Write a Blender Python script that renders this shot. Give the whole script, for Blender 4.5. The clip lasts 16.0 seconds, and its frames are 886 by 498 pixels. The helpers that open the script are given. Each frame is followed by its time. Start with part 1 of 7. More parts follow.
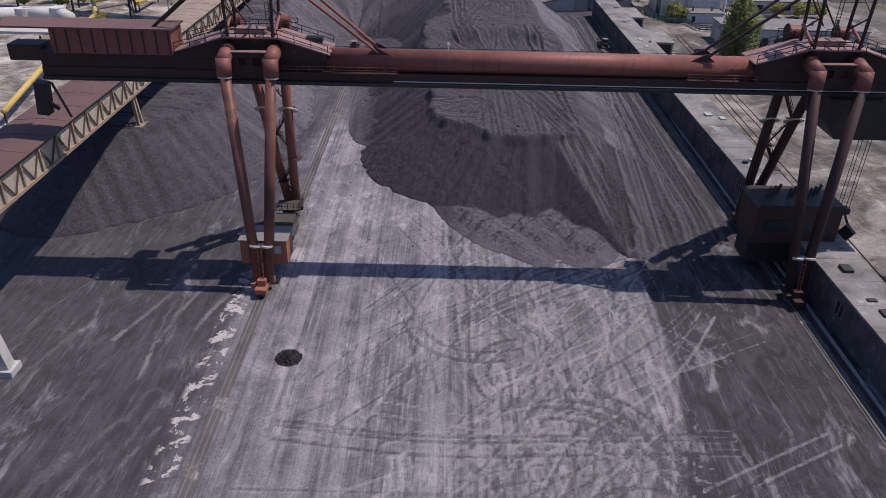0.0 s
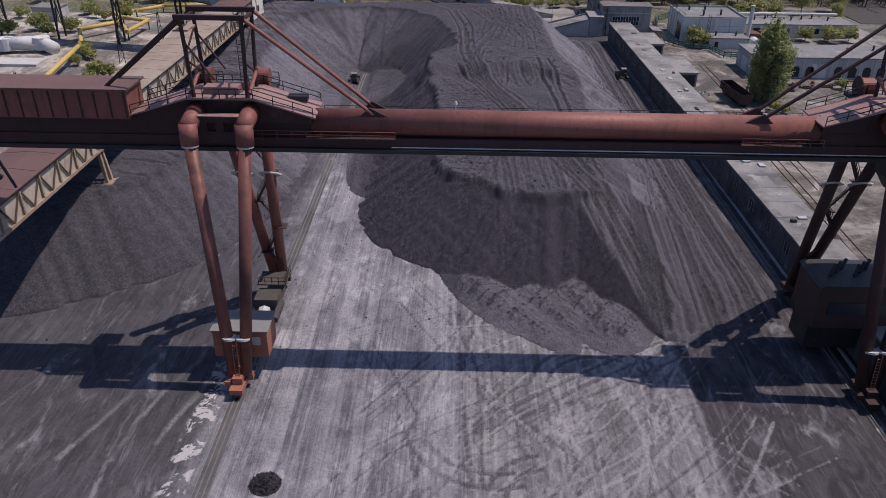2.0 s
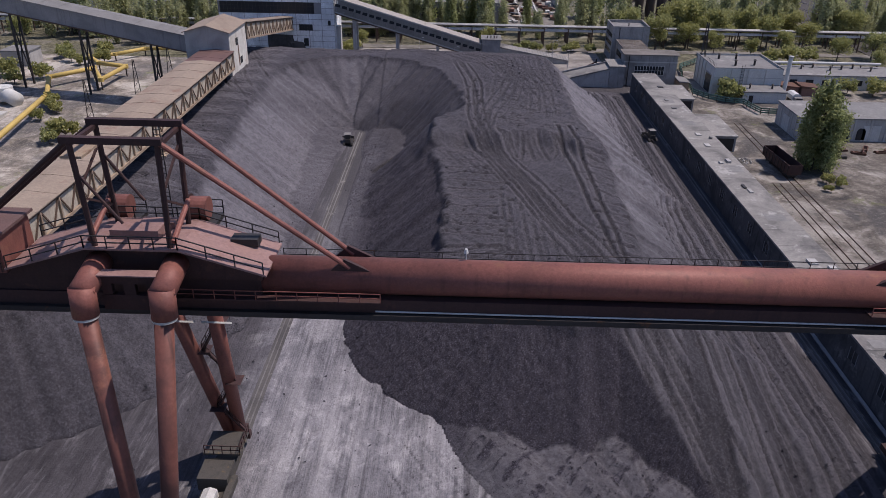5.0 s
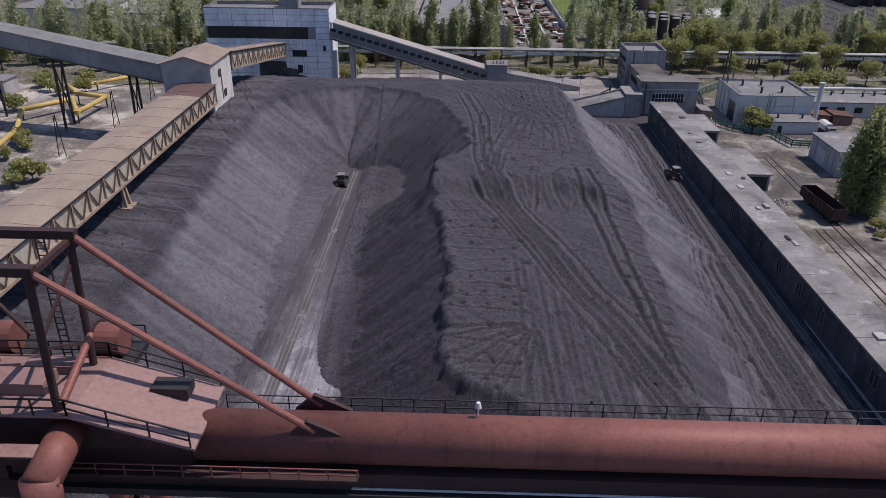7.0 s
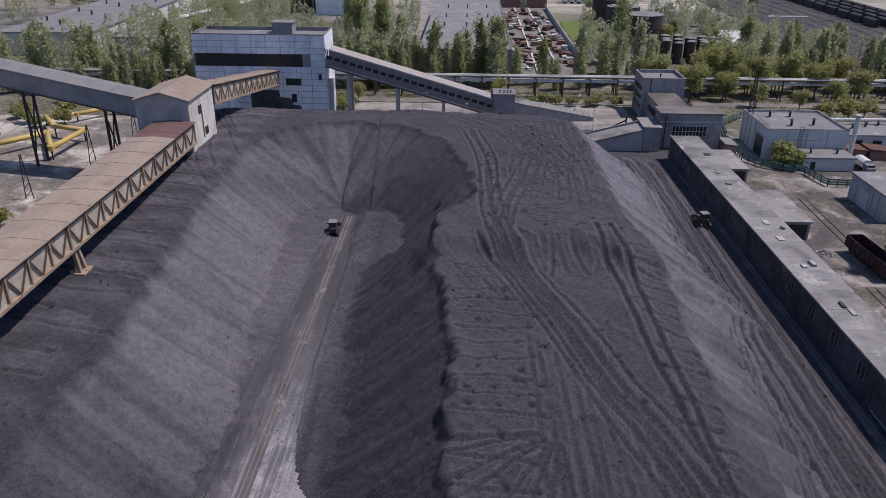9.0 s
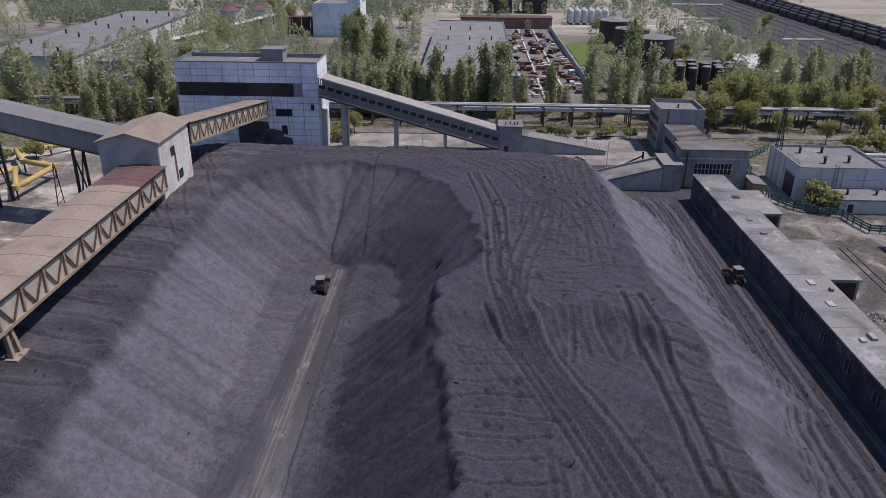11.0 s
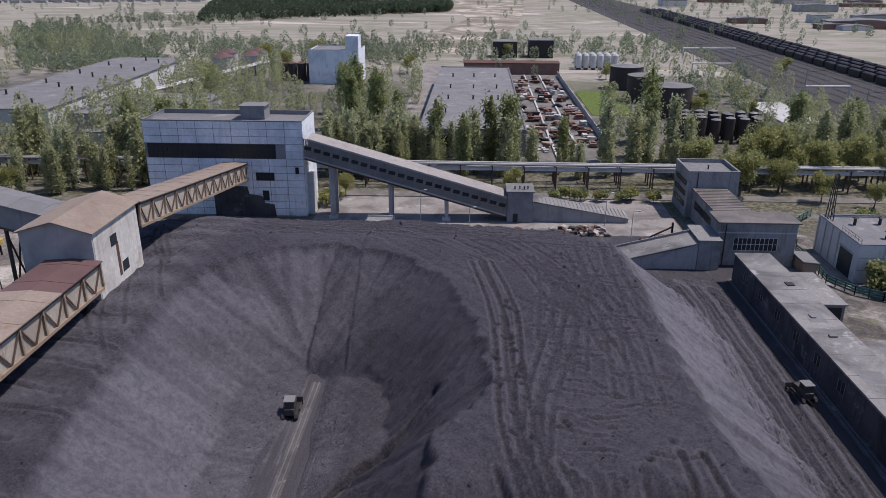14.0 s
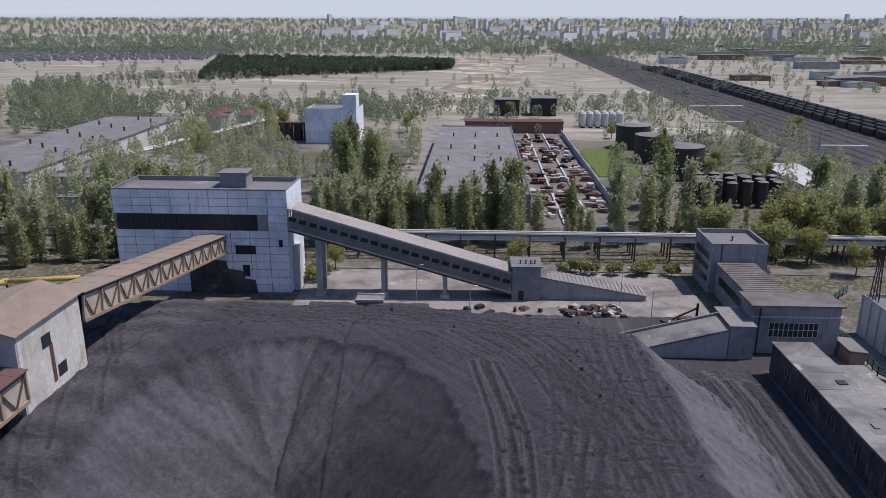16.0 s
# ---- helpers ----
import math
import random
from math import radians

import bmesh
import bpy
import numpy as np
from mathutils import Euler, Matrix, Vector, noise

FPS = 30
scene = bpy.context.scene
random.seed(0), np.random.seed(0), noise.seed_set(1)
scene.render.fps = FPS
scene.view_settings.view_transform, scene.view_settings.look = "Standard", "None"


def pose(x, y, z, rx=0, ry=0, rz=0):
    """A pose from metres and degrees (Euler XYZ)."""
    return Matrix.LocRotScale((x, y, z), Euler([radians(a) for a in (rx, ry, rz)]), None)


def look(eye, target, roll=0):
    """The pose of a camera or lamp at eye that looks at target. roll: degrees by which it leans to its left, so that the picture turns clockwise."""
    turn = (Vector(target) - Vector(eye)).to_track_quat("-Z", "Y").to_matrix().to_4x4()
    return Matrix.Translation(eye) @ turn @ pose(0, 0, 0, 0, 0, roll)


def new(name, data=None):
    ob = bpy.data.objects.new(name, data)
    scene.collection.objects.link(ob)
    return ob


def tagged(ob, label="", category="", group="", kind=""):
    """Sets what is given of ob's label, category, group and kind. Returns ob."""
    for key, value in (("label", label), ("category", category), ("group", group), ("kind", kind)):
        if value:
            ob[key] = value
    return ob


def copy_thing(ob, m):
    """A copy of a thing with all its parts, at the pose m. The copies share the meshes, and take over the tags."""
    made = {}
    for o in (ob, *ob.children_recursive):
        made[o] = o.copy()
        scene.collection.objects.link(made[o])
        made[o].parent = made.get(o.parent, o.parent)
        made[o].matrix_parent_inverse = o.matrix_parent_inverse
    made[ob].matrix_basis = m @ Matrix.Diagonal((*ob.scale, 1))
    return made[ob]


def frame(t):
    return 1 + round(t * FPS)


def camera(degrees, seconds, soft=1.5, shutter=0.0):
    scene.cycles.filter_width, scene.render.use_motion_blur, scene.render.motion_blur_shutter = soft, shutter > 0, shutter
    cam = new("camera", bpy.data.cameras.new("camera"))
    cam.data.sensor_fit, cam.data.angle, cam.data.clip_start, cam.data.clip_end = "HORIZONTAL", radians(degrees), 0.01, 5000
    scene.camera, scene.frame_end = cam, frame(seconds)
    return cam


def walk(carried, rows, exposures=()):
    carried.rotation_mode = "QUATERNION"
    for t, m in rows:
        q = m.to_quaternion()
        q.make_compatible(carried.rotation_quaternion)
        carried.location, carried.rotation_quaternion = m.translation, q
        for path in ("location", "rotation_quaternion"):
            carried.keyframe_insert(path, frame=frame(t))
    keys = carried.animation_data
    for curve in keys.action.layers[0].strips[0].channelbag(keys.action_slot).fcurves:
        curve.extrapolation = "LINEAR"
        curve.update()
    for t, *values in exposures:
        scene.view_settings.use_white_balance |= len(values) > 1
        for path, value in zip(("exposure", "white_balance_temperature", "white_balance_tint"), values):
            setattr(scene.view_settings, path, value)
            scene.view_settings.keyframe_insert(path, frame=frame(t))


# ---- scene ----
cam = camera(61.2, 16.0, soft=0.45)
PATH = [
    (0, (1.362, -2.839, 59.487), (1.357, -1.106, 58.488), 1.2),
    (0.5, (1.184, 1.527, 59.65), (1.176, 3.261, 58.653), 1.1),
    (1, (1.16, 6.283, 59.746), (1.146, 8.019, 58.754), 0.9),
    (1.5, (1.239, 10.999, 59.897), (1.218, 12.737, 58.909), 0.8),
    (2, (1.11, 15.666, 59.955), (1.085, 17.413, 58.982), 0.7),
    (2.5, (0.961, 20.408, 60.004), (0.934, 22.169, 59.057), 0.6),
    (3, (0.918, 25.135, 60.112), (0.888, 26.905, 59.181), 0.5),
    (3.5, (0.757, 29.594, 60.327), (0.727, 31.365, 59.399), 0.6),
    (4, (0.804, 34.419, 60.685), (0.768, 36.192, 59.761), 0.6),
    (4.5, (0.623, 39.206, 60.918), (0.587, 40.98, 59.995), 0.8),
    (5, (0.413, 44.006, 61.05), (0.377, 45.782, 60.13), 1.0),
    (7.5, (-0.096, 67.347, 60.196), (-0.146, 69.144, 59.321), 0.5),
    (8, (-0.211, 71.998, 60.212), (-0.264, 73.799, 59.345), 0.5),
    (8.5, (-0.241, 76.483, 60.178), (-0.298, 78.289, 59.32), 0.4),
    (9, (-0.189, 80.789, 60.138), (-0.25, 82.6, 59.29), 0.4),
    (11.5, (-0.945, 103.235, 60.184), (-1.012, 105.065, 59.379), 0.4),
    (12, (-0.952, 107.256, 60.16), (-1.023, 109.086, 59.357), 0.3),
    (12.5, (-0.998, 111.732, 60.213), (-1.07, 113.562, 59.409), 0.4),
    (13, (-0.918, 116.622, 60.241), (-0.995, 118.461, 59.458), 0.2),
    (13.5, (-0.949, 121.2, 60.196), (-1.027, 123.052, 59.445), 0.2),
    (14, (-1.106, 125.684, 60.144), (-1.185, 127.548, 59.426), 0.2),
    (14.5, (-1.228, 129.937, 60.073), (-1.307, 131.813, 59.384), 0.2),
    (15, (-1.371, 134.5, 60.041), (-1.451, 136.388, 59.385), 0.2),
    (15.5, (-1.263, 139.123, 59.988), (-1.346, 141.022, 59.364), 0.2),
    (16, (-0.932, 144.061, 59.715), (-1.02, 145.972, 59.13), 0.1),
]
walk(cam, [(t, look(eye, target, roll)) for t, eye, target, roll in PATH],
     [(0.0, -0.2, 6660, 20), (5.0, -0.2, 6640, 20), (7.5, -0.2, 6480, 19), (12.0, -0.2, 6430, 19), (16.0, -0.2, 6360, 18)])

# ---- light ----
SUN = Vector((0.50, 0.12, 1.0)).normalized()
world = bpy.data.worlds.new("sky")
scene.world = world
world.use_nodes = True
wt = world.node_tree
sky = wt.nodes.new("ShaderNodeTexSky")
sky.sky_type = "NISHITA"
sky.sun_disc = False
sky.sun_elevation = math.asin(SUN.z)
sky.sun_rotation = math.atan2(SUN.x, SUN.y)
sky.dust_density = 1.2
sky.ozone_density = 2.5
cool = wt.nodes.new("ShaderNodeMix")
cool.data_type, cool.blend_type = "RGBA", "MULTIPLY"
cool.inputs[0].default_value = 1.0
cool.inputs[7].default_value = (0.82, 0.95, 1.15, 1)
wt.links.new(sky.outputs[0], cool.inputs[6])
wt.links.new(cool.outputs[2], wt.nodes["Background"].inputs[0])
wt.nodes["Background"].inputs[1].default_value = 0.115
# Glowing backdrop material: horizon haze painted as a height gradient
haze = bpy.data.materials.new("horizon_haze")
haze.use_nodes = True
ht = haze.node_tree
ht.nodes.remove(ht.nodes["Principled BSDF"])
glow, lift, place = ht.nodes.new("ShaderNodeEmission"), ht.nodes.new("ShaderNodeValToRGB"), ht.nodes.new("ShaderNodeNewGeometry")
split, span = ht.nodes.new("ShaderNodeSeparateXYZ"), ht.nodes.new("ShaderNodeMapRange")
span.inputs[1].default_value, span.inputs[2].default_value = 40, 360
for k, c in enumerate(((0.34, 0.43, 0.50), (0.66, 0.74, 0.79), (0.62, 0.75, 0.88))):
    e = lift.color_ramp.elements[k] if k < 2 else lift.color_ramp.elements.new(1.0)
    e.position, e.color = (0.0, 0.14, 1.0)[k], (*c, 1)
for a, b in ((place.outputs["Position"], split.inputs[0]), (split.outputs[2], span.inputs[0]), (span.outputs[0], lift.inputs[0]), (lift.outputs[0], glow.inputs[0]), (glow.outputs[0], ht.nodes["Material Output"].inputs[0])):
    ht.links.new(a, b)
sun = new("sun", bpy.data.lights.new("sun", "SUN"))
sun.data.energy, sun.data.angle, sun.data.color = 4.5, radians(0.5), (1.0, 0.95, 0.88)
sun.matrix_basis = look(SUN * 300, (0, 0, 0))


# ---- materials ----
class Mat:
    """A node material under construction; every method returns a socket."""

    def __init__(self, name, rough=0.8, metal=0.0):
        self.m = bpy.data.materials.new(name)
        self.m.use_nodes = True
        self.t = self.m.node_tree
        self.b = self.t.nodes["Principled BSDF"]
        self.b.inputs["Roughness"].default_value = rough
        self.b.inputs["Metallic"].default_value = metal
        self.b.inputs["Specular IOR Level"].default_value = 0.25
        self.geo = self.t.nodes.new("ShaderNodeNewGeometry")

    def node(self, kind, **sets):
        n = self.t.nodes.new(kind)
        for k, v in sets.items():
            setattr(n, k, v)
        return n

    def put(self, sock, v):
        if isinstance(v, bpy.types.NodeSocket):
            self.t.links.new(v, sock)
        else:
            sock.default_value = v

    def pos(self, scale=(1, 1, 1), turn=0.0):
        n = self.node("ShaderNodeMapping")
        n.inputs["Scale"].default_value = scale
        n.inputs["Rotation"].default_value = (0, 0, radians(turn))
        self.t.links.new(self.geo.outputs["Position"], n.inputs[0])
        return n.outputs[0]

    def noise(self, scale, vec=None, detail=4.0, rough=0.55, warp=0.0):
        n = self.node("ShaderNodeTexNoise")
        n.inputs["Scale"].default_value = scale
        n.inputs["Detail"].default_value = detail
        n.inputs["Roughness"].default_value = rough
        n.inputs["Distortion"].default_value = warp
        self.put(n.inputs["Vector"], vec or self.geo.outputs["Position"])
        return n.outputs[0]

    def wave(self, scale, vec, warp=0.0, detail=2.0, axis="X"):
        n = self.node("ShaderNodeTexWave", bands_direction=axis)
        n.inputs["Scale"].default_value = scale
        n.inputs["Distortion"].default_value = warp
        n.inputs["Detail"].default_value = detail
        self.put(n.inputs["Vector"], vec)
        return n.outputs["Fac"]

    def math(self, op, a, b=0.0, c=0.0):
        n = self.node("ShaderNodeMath", operation=op)
        for k, v in enumerate((a, b, c)):
            self.put(n.inputs[k], v)
        return n.outputs[0]

    def step(self, v, lo, hi, a=0.0, b=1.0):
        n = self.node("ShaderNodeMapRange", interpolation_type="SMOOTHSTEP")
        for k, q in enumerate((v, lo, hi, a, b)):
            self.put(n.inputs[k], q)
        return n.outputs[0]

    def ramp(self, v, *stops):
        n = self.node("ShaderNodeValToRGB")
        e = n.color_ramp.elements
        while len(e) < len(stops):
            e.new(0.5)
        for k, (p, c) in enumerate(stops):
            e[k].position, e[k].color = p, (*c, 1)
        self.put(n.inputs[0], v)
        return n.outputs[0]

    def mix(self, f, a, b, how="MIX"):
        n = self.node("ShaderNodeMix", data_type="RGBA", blend_type=how)
        self.put(n.inputs["Factor"], f)
        for key, v in (("A", a), ("B", b)):
            s = [i for i in n.inputs if i.name == key and i.type == "RGBA"][0]
            self.put(s, v if isinstance(v, bpy.types.NodeSocket) else (*v, 1))
        return [o for o in n.outputs if o.type == "RGBA"][0]

    def xyz(self):
        n = self.node("ShaderNodeSeparateXYZ")
        self.t.links.new(self.geo.outputs["Position"], n.inputs[0])
        return n.outputs

    def rand(self):
        return self.node("ShaderNodeObjectInfo").outputs["Random"]

    def done(self, colour, height=None, depth=0.1, rough=None):
        self.put(self.b.inputs["Base Color"], colour)
        if rough is not None:
            self.put(self.b.inputs["Roughness"], rough)
        if height is not None:
            n = self.node("ShaderNodeBump")
            n.inputs["Strength"].default_value = 1.0
            n.inputs["Distance"].default_value = depth
            self.t.links.new(height, n.inputs["Height"])
            self.t.links.new(n.outputs[0], self.b.inputs["Normal"])
        return self.m


def worn(name, base, stain, rust=None, rough=0.7, metal=0.0, grain=1.5, big=0.15, streak=True, relief=0.02, amount=0.5):
    """Painted, plastered or sheet surfaces: grain, large stains, and streaks that run down."""
    w = Mat(name, rough, metal)
    fine = w.noise(grain * 4, detail=6.0, rough=0.7)
    large = w.noise(big, detail=5.0, rough=0.6, warp=0.6)
    c = w.mix(w.step(fine, 0.35, 0.7), tuple(v * 0.86 for v in base), tuple(min(1, v * 1.08) for v in base))
    c = w.mix(w.math("MULTIPLY", w.step(large, 0.5 - 0.1, 0.72), amount), c, stain)
    if streak:
        run = w.noise(1.0, w.pos((1.6, 1.6, 0.12)), detail=4.0)
        c = w.mix(w.math("MULTIPLY", w.step(run, 0.52, 0.75), amount), c, stain)
    if rust:
        spot = w.noise(grain * 0.55, detail=7.0, rough=0.7)
        c = w.mix(w.math("MULTIPLY", w.step(spot, 0.56, 0.68), 0.75), c, rust)
    c = w.mix(w.math("MULTIPLY", w.rand(), 0.22), c, tuple(v * 0.55 for v in base))
    return w.done(c, fine, relief)


def coal_material():
    """Compacted black coal on top, grey dry fines where it has slid, large lumps at the front, painted shade on the
    pit's east wall.
    """
    w = Mat("coal", 0.75)
    fines = w.node("ShaderNodeAttribute", attribute_name="fines").outputs["Fac"]
    big = w.noise(0.05, detail=6.0, rough=0.65, warp=0.8)
    mid = w.noise(1.1, detail=8.0, rough=0.75)
    lump = w.noise(2.4, detail=8.0, rough=0.85)
    tread = w.node("ShaderNodeAttribute", attribute_name="tread").outputs["Fac"]
    coarse = w.node("ShaderNodeAttribute", attribute_name="coarse").outputs["Fac"]
    grit = w.noise(5.5, detail=5.0, rough=0.8)
    c = w.ramp(mid, (0.3, (0.031, 0.028, 0.034)), (0.5, (0.049, 0.045, 0.053)), (0.7, (0.074, 0.068, 0.080)))
    c = w.mix(w.math("MULTIPLY", w.step(big, 0.45, 0.68), 0.45), c, (0.082, 0.076, 0.089))
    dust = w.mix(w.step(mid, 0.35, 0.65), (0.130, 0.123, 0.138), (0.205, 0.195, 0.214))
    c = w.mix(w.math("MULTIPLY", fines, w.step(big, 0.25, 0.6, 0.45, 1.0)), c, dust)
    # Relief shading in colour: ruts, holes and slit darkened, their shoulders lightened
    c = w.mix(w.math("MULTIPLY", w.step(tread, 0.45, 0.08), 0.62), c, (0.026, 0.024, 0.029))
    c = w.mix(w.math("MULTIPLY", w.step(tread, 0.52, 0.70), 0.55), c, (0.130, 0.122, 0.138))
    c = w.mix(w.math("MULTIPLY", w.step(lump, 0.56, 0.72), 0.28), c, (0.14, 0.132, 0.15))
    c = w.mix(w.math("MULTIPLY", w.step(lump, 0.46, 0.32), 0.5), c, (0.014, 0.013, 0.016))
    speck = w.noise(3.4, detail=3.0, rough=0.7)
    c = w.mix(w.math("MULTIPLY", w.step(speck, 0.54, 0.62), w.step(fines, 0.0, 0.8, 0.30, 0.15)), c, (0.150, 0.141, 0.158))
    c = w.mix(w.math("MULTIPLY", w.step(speck, 0.46, 0.39), w.step(fines, 0.0, 0.8, 0.42, 0.2)), c, (0.020, 0.018, 0.022))
    # Dark grit colour, for lump coal and the painted shade of the pit wall
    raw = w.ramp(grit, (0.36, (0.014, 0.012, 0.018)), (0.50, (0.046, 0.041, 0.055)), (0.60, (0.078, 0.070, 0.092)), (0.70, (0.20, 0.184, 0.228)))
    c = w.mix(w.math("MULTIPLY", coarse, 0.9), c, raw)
    c = w.mix(w.math("MULTIPLY", w.step(grit, 0.56, 0.68), 0.35), c, (0.19, 0.18, 0.20))
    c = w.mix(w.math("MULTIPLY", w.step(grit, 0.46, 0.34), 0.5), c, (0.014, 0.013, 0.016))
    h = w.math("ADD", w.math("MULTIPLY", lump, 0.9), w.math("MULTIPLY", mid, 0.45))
    h = w.math("ADD", h, w.math("MULTIPLY", w.math("MULTIPLY", grit, w.math("ADD", coarse, 0.5)), 0.6))
    return w.done(c, h, 0.34)


def yard_material():
    """Coal-dusted concrete: long wheel streaks, pale bare patches, tyre tracks."""
    w = Mat("yard_dust", 0.85)
    x, y, z = w.xyz()
    tread = w.node("ShaderNodeAttribute", attribute_name="tread").outputs["Fac"]
    long1 = w.noise(1.0, w.pos((0.38, 0.016, 1)), detail=8.0, rough=0.72)
    long2 = w.noise(1.0, w.pos((3.2, 0.10, 1)), detail=6.0, rough=0.7)
    blot = w.noise(0.085, detail=8.0, rough=0.7, warp=0.7)
    fine = w.noise(2.2, detail=7.0, rough=0.8)
    smudge = w.noise(0.33, w.pos((1.0, 0.55, 1)), detail=9.0, rough=0.72, warp=1.2)
    base = w.math("ADD", w.math("MULTIPLY", long1, 0.36), w.math("MULTIPLY", blot, 0.40))
    c = w.ramp(w.math("ADD", base, w.math("MULTIPLY", smudge, 0.39)),
               (0.40, (0.051, 0.048, 0.058)), (0.50, (0.112, 0.105, 0.124)), (0.60, (0.204, 0.192, 0.219)), (0.68, (0.41, 0.385, 0.415)))
    c = w.mix(w.math("MULTIPLY", w.step(long2, 0.50, 0.62), 0.24), c, (0.051, 0.047, 0.058))
    c = w.mix(w.math("MULTIPLY", w.step(long2, 0.47, 0.36), 0.18), c, (0.337, 0.317, 0.348))
    c = w.mix(w.math("MULTIPLY", w.step(fine, 0.52, 0.64), 0.32), c, (0.275, 0.258, 0.289))
    c = w.mix(w.math("MULTIPLY", w.step(fine, 0.48, 0.38), 0.36), c, (0.036, 0.033, 0.041))
    comb = w.noise(1.0, w.pos((1.5, 0.03, 1), 1.5), detail=9.0, rough=0.78)
    c = w.mix(w.math("MULTIPLY", w.step(comb, 0.50, 0.60), 0.5), c, (0.060, 0.056, 0.066))
    c = w.mix(w.math("MULTIPLY", w.step(comb, 0.47, 0.38), 0.42), c, (0.33, 0.315, 0.335))
    tan = w.math("MULTIPLY", w.step(w.math("ADD", x, w.math("MULTIPLY", smudge, 6.0)), 3.0, 9.0), 0.45)
    c = w.mix(tan, c, w.mix(w.step(smudge, 0.38, 0.62), (0.105, 0.096, 0.10), (0.25, 0.232, 0.238)))
    wob = w.math("MULTIPLY", w.math("SUBTRACT", blot, 0.5), 7.0)
    xw = w.math("ADD", x, wob)
    left = w.step(xw, -24.0, -29.0)
    right = w.step(w.math("ADD", w.math("ADD", x, w.math("MULTIPLY", wob, 0.35)), w.step(y, 74.0, 48.0, 0.0, 4.5)), 30.2, 31.6)
    mess = w.math("ADD", w.math("MULTIPLY", long2, 0.3), w.math("MULTIPLY", smudge, 0.7))
    dirt = w.mix(w.step(mess, 0.38, 0.62), (0.068, 0.060, 0.071), (0.024, 0.021, 0.026))
    smear = w.step(w.noise(1.0, w.pos((0.22, 0.07, 1), -14), detail=8.0, rough=0.7, warp=0.8), 0.54, 0.72)
    dirt = w.mix(w.math("MULTIPLY", smear, 0.7), dirt, (0.36, 0.34, 0.375))
    scuff = w.step(w.noise(1.0, w.pos((0.9, 0.10, 1), -20), detail=8.0, rough=0.75, warp=0.4), 0.55, 0.66)
    dirt = w.mix(w.math("MULTIPLY", scuff, 0.5), dirt, (0.20, 0.19, 0.21))
    c = w.mix(w.math("MULTIPLY", left, 0.88), c, dirt)
    c = w.mix(w.math("MULTIPLY", right, 0.97), c, dirt)
    # coal trodden over the strip between the heaps
    pitz = w.step(w.math("ADD", y, w.math("MULTIPLY", blot, 26.0)), 160.0, 205.0)
    c = w.mix(w.math("MULTIPLY", pitz, w.step(long1, 0.62, 0.5, 0.45, 0.95)), c, (0.059, 0.054, 0.062))
    patch = w.math("MULTIPLY", w.step(w.noise(0.42, detail=6.0, rough=0.65, warp=0.5), 0.52, 0.55),
                   w.math("MULTIPLY", w.step(x, -29.4, -28.6), w.step(x, -25.8, -26.4)))
    patch = w.math("MULTIPLY", patch, w.step(y, 96.0, 88.0))
    c = w.mix(w.math("MULTIPLY", patch, 0.85), c, (0.510, 0.468, 0.482))
    # tyre and track marks pressed into the dust
    bars = w.step(w.noise(3.0, detail=2.0), 0.42, 0.55, 0.55, 1.0)
    c = w.mix(w.math("MULTIPLY", w.math("MULTIPLY", w.step(tread, 0.52, 0.85), 0.74), bars), c, (0.046, 0.042, 0.051))
    c = w.mix(w.math("MULTIPLY", w.math("MULTIPLY", w.step(tread, 0.48, 0.12), 0.5), bars), c, (0.367, 0.344, 0.374))
    c = w.mix(1.0, c, (0.98, 1.0, 0.945), "MULTIPLY")
    h = w.math("ADD", w.math("MULTIPLY", fine, 0.9), w.math("MULTIPLY", long2, 0.5))
    return w.done(c, h, 0.2)


